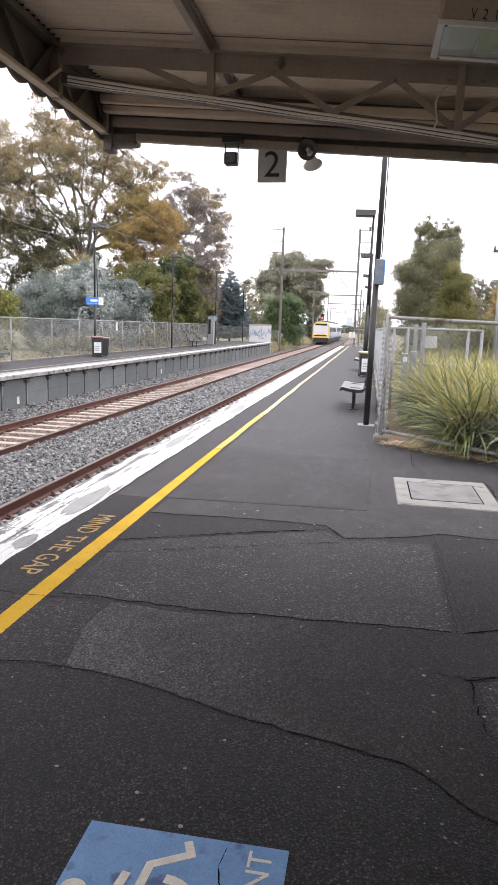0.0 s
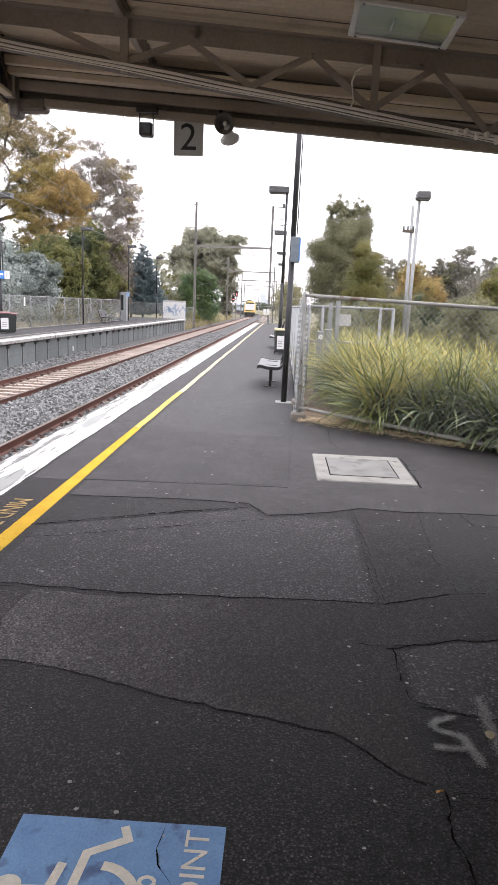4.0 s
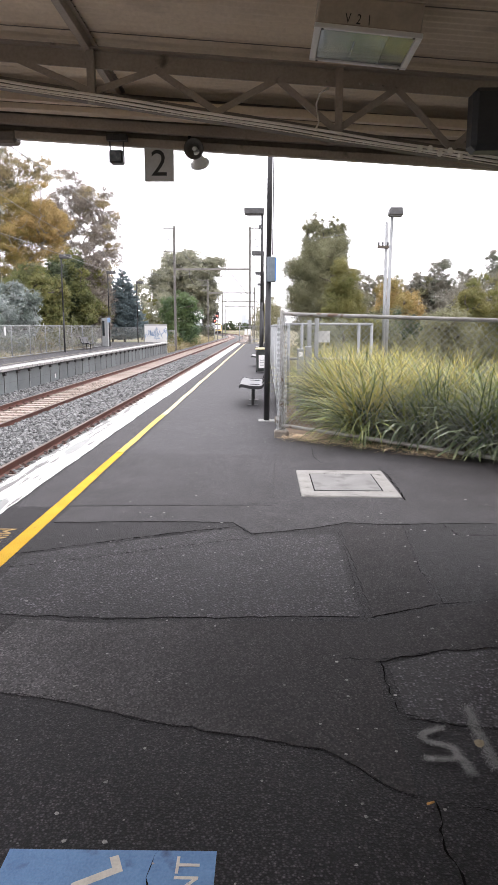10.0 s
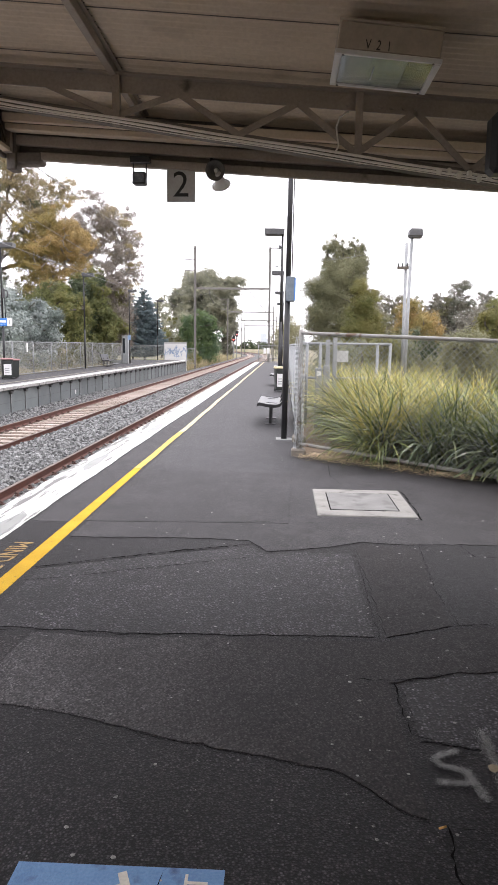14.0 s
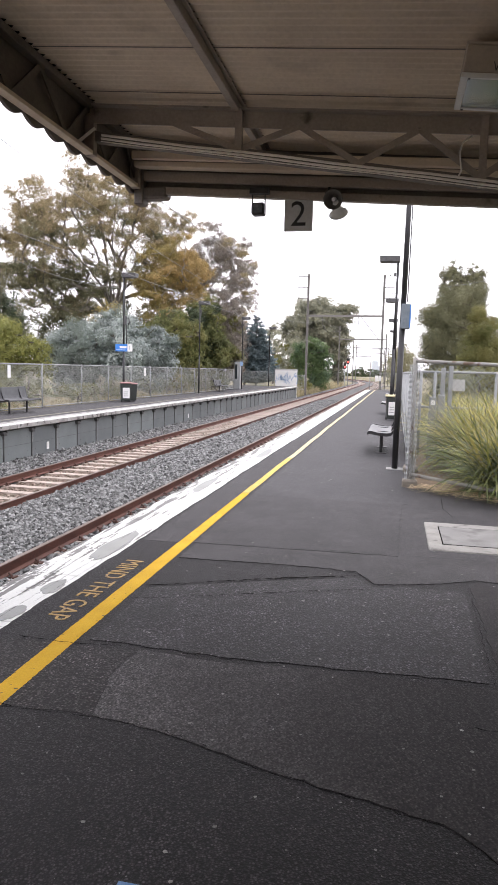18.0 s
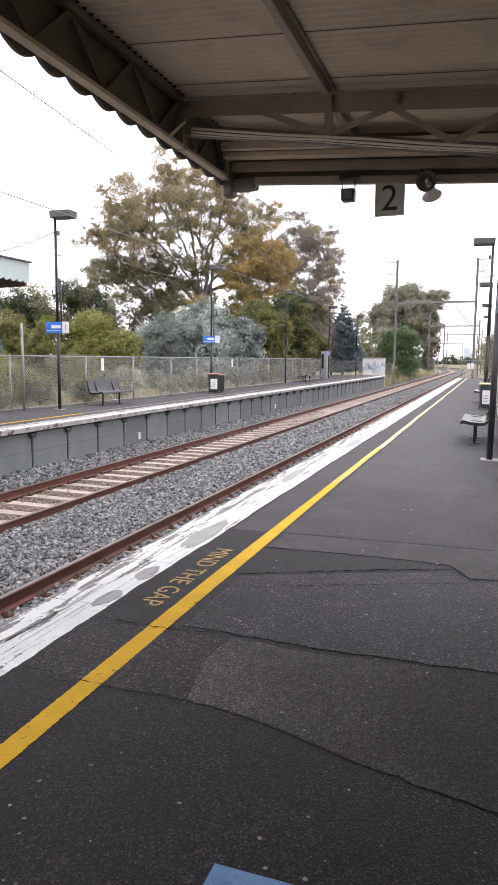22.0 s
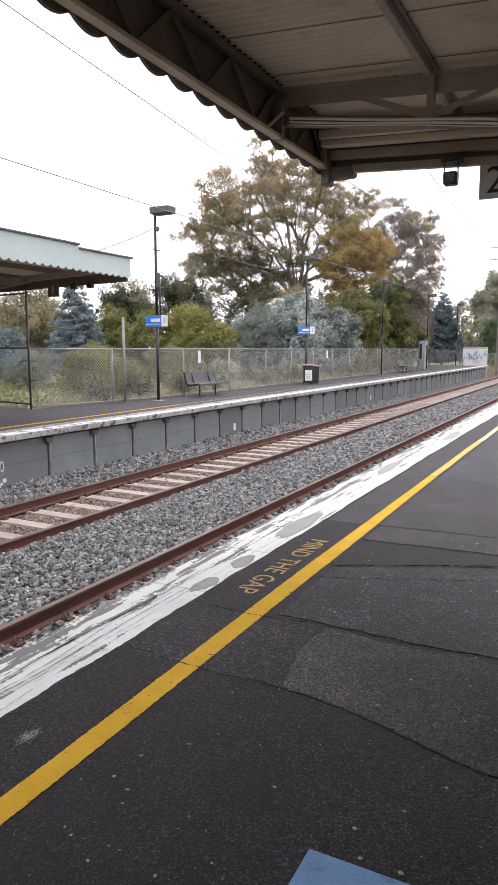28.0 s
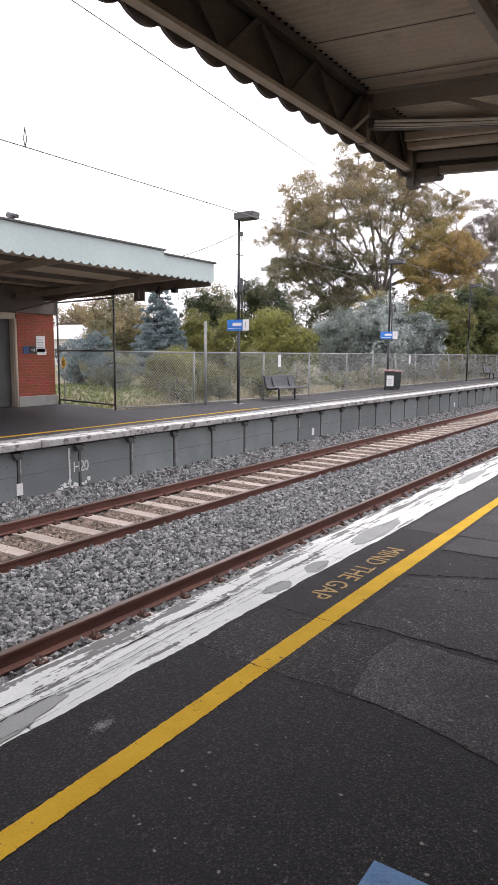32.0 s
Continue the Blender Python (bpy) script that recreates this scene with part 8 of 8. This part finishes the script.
tuft_field("dry_grass", 420, -13.5, -11.3, 12.8, 50, 0.36, DRY_GRASS, 3, -0.15, "tufts of dry grass behind the fence")
GREEN_GRASS = leaf("green_grass_blade", (0.14, 0.19, 0.06), (0.27, 0.32, 0.12), 0.7, 0.2, 0.3)
tuft_field("rough_lawn", 1500, -26, -13.0, 13.2, 24, 0.17, GREEN_GRASS, 4, -0.17, "rough green lawn behind the gate")
tuft_field("dry_grass", 900, -11.5, -7.9, 64, 125, 1.15, DRY_GRASS, 5, -1.15, "tall dry grass beside the track")
tuft_field("dry_grass", 300, 1.7, 6, 14, 40, 0.8, DRY_GRASS, 6, -0.05, "dry grass behind the garden")

# right-hand trees beyond the garden
mass("tall dark olive tree beyond the fenced garden", (5.05, 45, 3.5), (2.65, 2.2, 4.4), LEAF_RIGHT, LEAF_RIGHT, 71, 0.11, 8.0, 120, "tree", size=0.24, aspect=0.36, spread=0.4)
mass("slender gum top above the dark tree", (4.7, 46, 7.0), (1.05, 0.8, 2.2), LEAF_RIGHT, LEAF_RIGHT, 72, 0.11, 4.5, 70, "tree", hang=-1.2, size=0.26, aspect=0.3, spread=0.45)
mass("second gum top above the dark tree", (5.95, 46, 6.8), (1.15, 0.85, 2.1), LEAF_RIGHT, LEAF_RIGHT, 76, 0.11, 4.5, 70, "tree", hang=-1.2, size=0.24, aspect=0.3, spread=0.45)
mass("dark lower shoulder of olive foliage", (7.1, 46, 2.6), (1.2, 1.4, 3.2), LEAF_RIGHT, LEAF_GREY, 78, 0.12, 6.0, 50, "tree")
mass("olive feathery tree beyond the garden", (5.3, 35, 2.2), (1.15, 1.1, 2.95), LEAF_OLIVE, LEAF_FEATHER, 73, 0.085, 7.0, 70, "tree", hang=-0.5, size=0.28, aspect=0.3)
mass("orange-leaved tree beyond the garden", (8.95, 40, 1.9), (1.75, 1.5, 2.35), LEAF_ORANGE, LEAF_GOLD, 74, 0.11, 7.0, 60, "tree", size=0.27)
mass("soft olive shrub close behind the grasses", (8.85, 25, 1.3), (0.85, 1.0, 2.15), LEAF_FEATHER, LEAF_OLIVE, 75, 0.07, 7.0, 60, "tree", aspect=0.3, size=0.32)
mass("soft olive shrub behind the grasses", (11.2, 26, 1.4), (1.6, 1.3, 2.1), LEAF_OLIVE, LEAF_FEATHER, 77, 0.08, 6.0, 50, "tree", size=0.3)
for q, (x, y, h, w, mt, m2, d) in enumerate([(10.0, 56, 6.3, 1.7, LEAF_GUM, LEAF_DULL, 4.6), (12.8, 62, 6.9, 1.7, LEAF_DULL, LEAF_GUM, 4.6), (14.9, 61, 7.3, 1.4, LEAF_DULL, LEAF_RIGHT, 5.0), (17.0, 62, 8.1, 1.8, LEAF_DULL, LEAF_FAR_DARK, 5.0), (19.4, 62, 7.7, 1.7, LEAF_DULL, LEAF_FAR_DARK, 4.6), (22.3, 62, 9.0, 1.9, LEAF_FAR_DARK, LEAF_DULL, 4.4), (25.2, 63, 8.8, 2.4, LEAF_FAR_DARK, LEAF_DULL, 4.6), (28.3, 64, 8.8, 2.6, LEAF_GUM, LEAF_FAR_DARK, 4.6), (12.6, 40, 4.4, 1.6, LEAF_DULL, LEAF_DULL, 4.6), (14.8, 42, 4.8, 1.7, LEAF_DULL, LEAF_OLIVE, 4.6), (7.8, 58, 6.2, 1.6, LEAF_GUM, LEAF_DULL, 4.4), (32, 64, 8.5, 3.0, LEAF_GUM, LEAF_DARK, 4.6)]):
    mass("grey-green tree at the back of the car park", (x, y, h / 2 - 0.1), (w, w * 0.8, h / 2), mt, m2, 110 + q, 0.15, d, 50, "tree", size=0.3)
for q in range(14):
    mass("low dark shrub behind the garden", (3.2 + q * 1.3, 22 + (q % 3) * 2.4, 0.8 + 0.12 * (q % 4)), (1.1, 0.9, 1.15), (LEAF_SCRUB, LEAF_OLIVE, LEAF_GREY)[q % 3] if q < 2 else (LEAF_RIGHT, LEAF_RIGHT, LEAF_SCRUB)[q % 3], None, 130 + q, 0.1, 5.0, 20)
for q, (x, y) in enumerate(((6.9, 33), (8.3, 35), (10.4, 36), (12.6, 35))):
    mass("dark shrub at the foot of the car park trees", (x, y, 0.8), (1.5, 1.0, 1.5), LEAF_RIGHT, LEAF_DARK, 160 + q, 0.11, 5.0, 26)
# distant belt of trees beyond the bend
bl = []
rng = random.Random(17)
for i in range(46):
    x = -70 + i * 2.4
    h = rng.uniform(3.0, 5.5)
    bl.append((x, 330 + rng.uniform(-10, 10), h * 0.45 - 1, 3.0, 3, h * 0.55))
tagged(leaves("distant_trees", bl, 700, 36, 0.9, LEAF_DARK, None, 18), "dark belt of trees in the distance", kind="stuff")
bl = [(1.5 + rng.uniform(-1, 1), 95 + i * 4, 2.6, 1.8, 2, 2.6 + rng.uniform(-1, 1)) for i in range(7)]
tagged(leaves("trackside_trees", bl, 260, 40, 0.34, LEAF_GUM, None, 19), "olive trees beside the far track", kind="stuff")


PALE_ROOF = mk("pale_iron_roof", (0.58, 0.6, 0.61), (0.68, 0.69, 0.7), 0.5, 2, 0.1, 20)


def house(label, x, y, w, d, h, roof, mat):
    ob = thing("house", label, "house", pose(x, y, -0.2))
    bm = BM()
    box(bm, -w / 2, w / 2, -d / 2, d / 2, 0, h)
    part("wall", bm, mat, ob)
    bm = BM()
    a = [bm.verts.new(p) for p in ((-w / 2 - 0.4, -d / 2 - 0.4, h), (w / 2 + 0.4, -d / 2 - 0.4, h), (w / 2 + 0.4, d / 2 + 0.4, h), (-w / 2 - 0.4, d / 2 + 0.4, h))]
    b = [bm.verts.new(p) for p in ((-w / 4, 0, h + roof), (w / 4, 0, h + roof))]
    bm.faces.new((a[0], a[1], b[1], b[0]))
    bm.faces.new((a[2], a[3], b[0], b[1]))
    bm.faces.new((a[1], a[2], b[1]))
    bm.faces.new((a[3], a[0], b[0]))
    bm.faces.new(a[::-1])
    part("roof", bm, PALE_ROOF, ob, "pale iron roof")
    for k in (-0.25, 0.25):
        bm = BM()
        box(bm, k * w - 0.6, k * w + 0.6, -d / 2 - 0.04, -d / 2 + 0.02, 1.0, 2.2)
        part("window", bm, GLASS_DARK, ob)


house("pale house with grey roof behind the garden trees", -71, 62, 9, 8, 3.4, 2.0, HOUSE_WALL)
mass("reddish-brown garden tree behind the houses", (-90, 80, 5.2), (6.0, 3, 5.4), LEAF_GUM_BROWN, LEAF_GREY, 153, 0.34, 5.0, 44, "tree", size=0.3)
mass("dense garden tree in front of the houses", (-43, 44, 2.6), (3.2, 2, 3.2), LEAF_GUM, LEAF_OLIVE, 150, 0.2, 4.0, 26, "tree")
mass("green garden tree in front of the houses", (-36, 36, 2.2), (2.4, 2, 2.6), LEAF_GREEN, LEAF_GUM_BROWN, 151, 0.18, 4.0, 26, "tree")
mass("blue-green low conifer behind the gate", (-25.6, 23.5, 1.0), (1.9, 1.4, 1.3), LEAF_CONIFER, LEAF_CONIFER_DARK, 152, 0.13, 4.0, 24)
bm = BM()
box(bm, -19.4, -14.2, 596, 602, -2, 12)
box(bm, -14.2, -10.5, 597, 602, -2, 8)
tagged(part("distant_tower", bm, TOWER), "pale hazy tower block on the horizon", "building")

# ---- the departing train ----
def train_car(tail):
    ob = thing("train_car", "silver and yellow electric train carriage leaving along the far track", "train carriage", None, "carriages of the train")
    L, W = 22.6, 1.34
    prof = [(-W, 0.0), (-W - 0.03, 0.9), (-W, 1.9), (-W + 0.18, 2.35), (-W + 0.6, 2.62), (0, 2.7), (W - 0.6, 2.62), (W - 0.18, 2.35), (W, 1.9), (W + 0.03, 0.9), (W, 0.0)]
    bm = BM()
    y0 = 0.35 if tail else 0.0
    extrude_profile(bm, prof, [(Vector((0, y, 0.95)), Vector((1, 0, 0))) for y in (y0, L - 0.3)])
    part("body", bm, TRAIN_SILVER, ob)
    for s in (-1, 1):
        bm = BM()
        box(bm, s * (W + 0.025) - 0.02, s * (W + 0.025) + 0.02, 1.6, L - 1.0, 0.98, 1.22)
        part("side_stripe", bm, TRAIN_BLUE, ob)
        for k in range(8):
            bm = BM()
            y = 2.1 + k * 2.5
            box(bm, s * (W + 0.02) - 0.02, s * (W + 0.02) + 0.02, y, y + 1.5, 1.95, 2.75, None, 0.008)
            part("window", bm, GLASS_DARK, ob)
        for y in (4.0, 11.0, 18.0):
            bm = BM()
            box(bm, s * (W + 0.03) - 0.02, s * (W + 0.03) + 0.02, y - 0.35, y + 0.35, 1.0, 2.9)
            part("door", bm, TRAIN_BLUE, ob)
    if tail:
        bm = BM()
        end = [(x * 0.97, z) for x, z in prof]
        extrude_profile(bm, end, [(Vector((0, y, 0.95)), Vector((1, 0, 0))) for y in (0.0, 0.5)])
        part("cab_end", bm, TRAIN_YELLOW, ob, "yellow cab end")
        bm = BM()
        box(bm, -1.12, 1.12, -0.03, 0.02, 1.6, 3.0, None, 0.01)
        part("windscreen", bm, GLASS_PALE, ob)
        bm = BM()
        box(bm, -0.95, 0.95, -0.03, 0.02, 3.0, 3.3)
        part("destination_panel", bm, GLASS_DARK, ob)
        bm = BM()
        box(bm, -1.05, 1.05, -0.04, 0.03, 1.3, 1.5)
        part("marker_band", bm, TRAIN_DARK, ob)
        for s in (-1, 1):
            bm = BM()
            tube(bm, [(s * 0.95, -0.05, 1.55), (s * 0.95, -0.02, 1.55)], 0.09, n=10)
            part("tail_lamp", bm, SIGNAL_RED, ob)
        bm = BM()
        box(bm, -1.15, 1.15, -0.1, 0.3, 0.3, 1.05, None, 0.03)
        part("coupler_apron", bm, TRAIN_DARK, ob)
    bm = BM()
    box(bm, -1.2, 1.2, 0.4, L - 0.6, 0.35, 0.95)
    part("underframe", bm, TRAIN_DARK, ob)
    for y in (3.2, L - 3.4):
        bm = BM()
        for dy in (-1.2, 1.2):
            for s in (-0.8, 0.8):
                tube(bm, [(s - 0.06, y + dy, 0.43), (s + 0.06, y + dy, 0.43)], 0.43, n=14)
        box(bm, -1.0, 1.0, y - 1.7, y + 1.7, 0.3, 0.6)
        part("bogie", bm, TRAIN_DARK, ob)
    bm = BM()
    box(bm, -0.8, 0.8, 5, 9, 3.6, 3.85, None, 0.05)
    part("roof_unit", bm, LAMP_GREY, ob)
    return ob


CARS = [train_car(True), train_car(False), train_car(False)]


def car_pose(s):
    """A carriage whose rear stands s metres along the far track."""
    p, _ = along(s, TRACK_FAR)
    q, _ = along(s + 22.6, TRACK_FAR)
    return pose(p.x, p.y, RAIL_Z, 0, 0, math.degrees(math.atan2(-(q.x - p.x), q.y - p.y)))


def motions():
    for k, car in enumerate(CARS):
        walk(car, [(t, car_pose(110 + 13.0 * t + k * 23.0)) for t in (0, 1, 2, 3, 4, 5, 6, 7, 8, 9, 10, 11, 12, 14, 16, 18, 20, 24, 28, 32)])


motions()
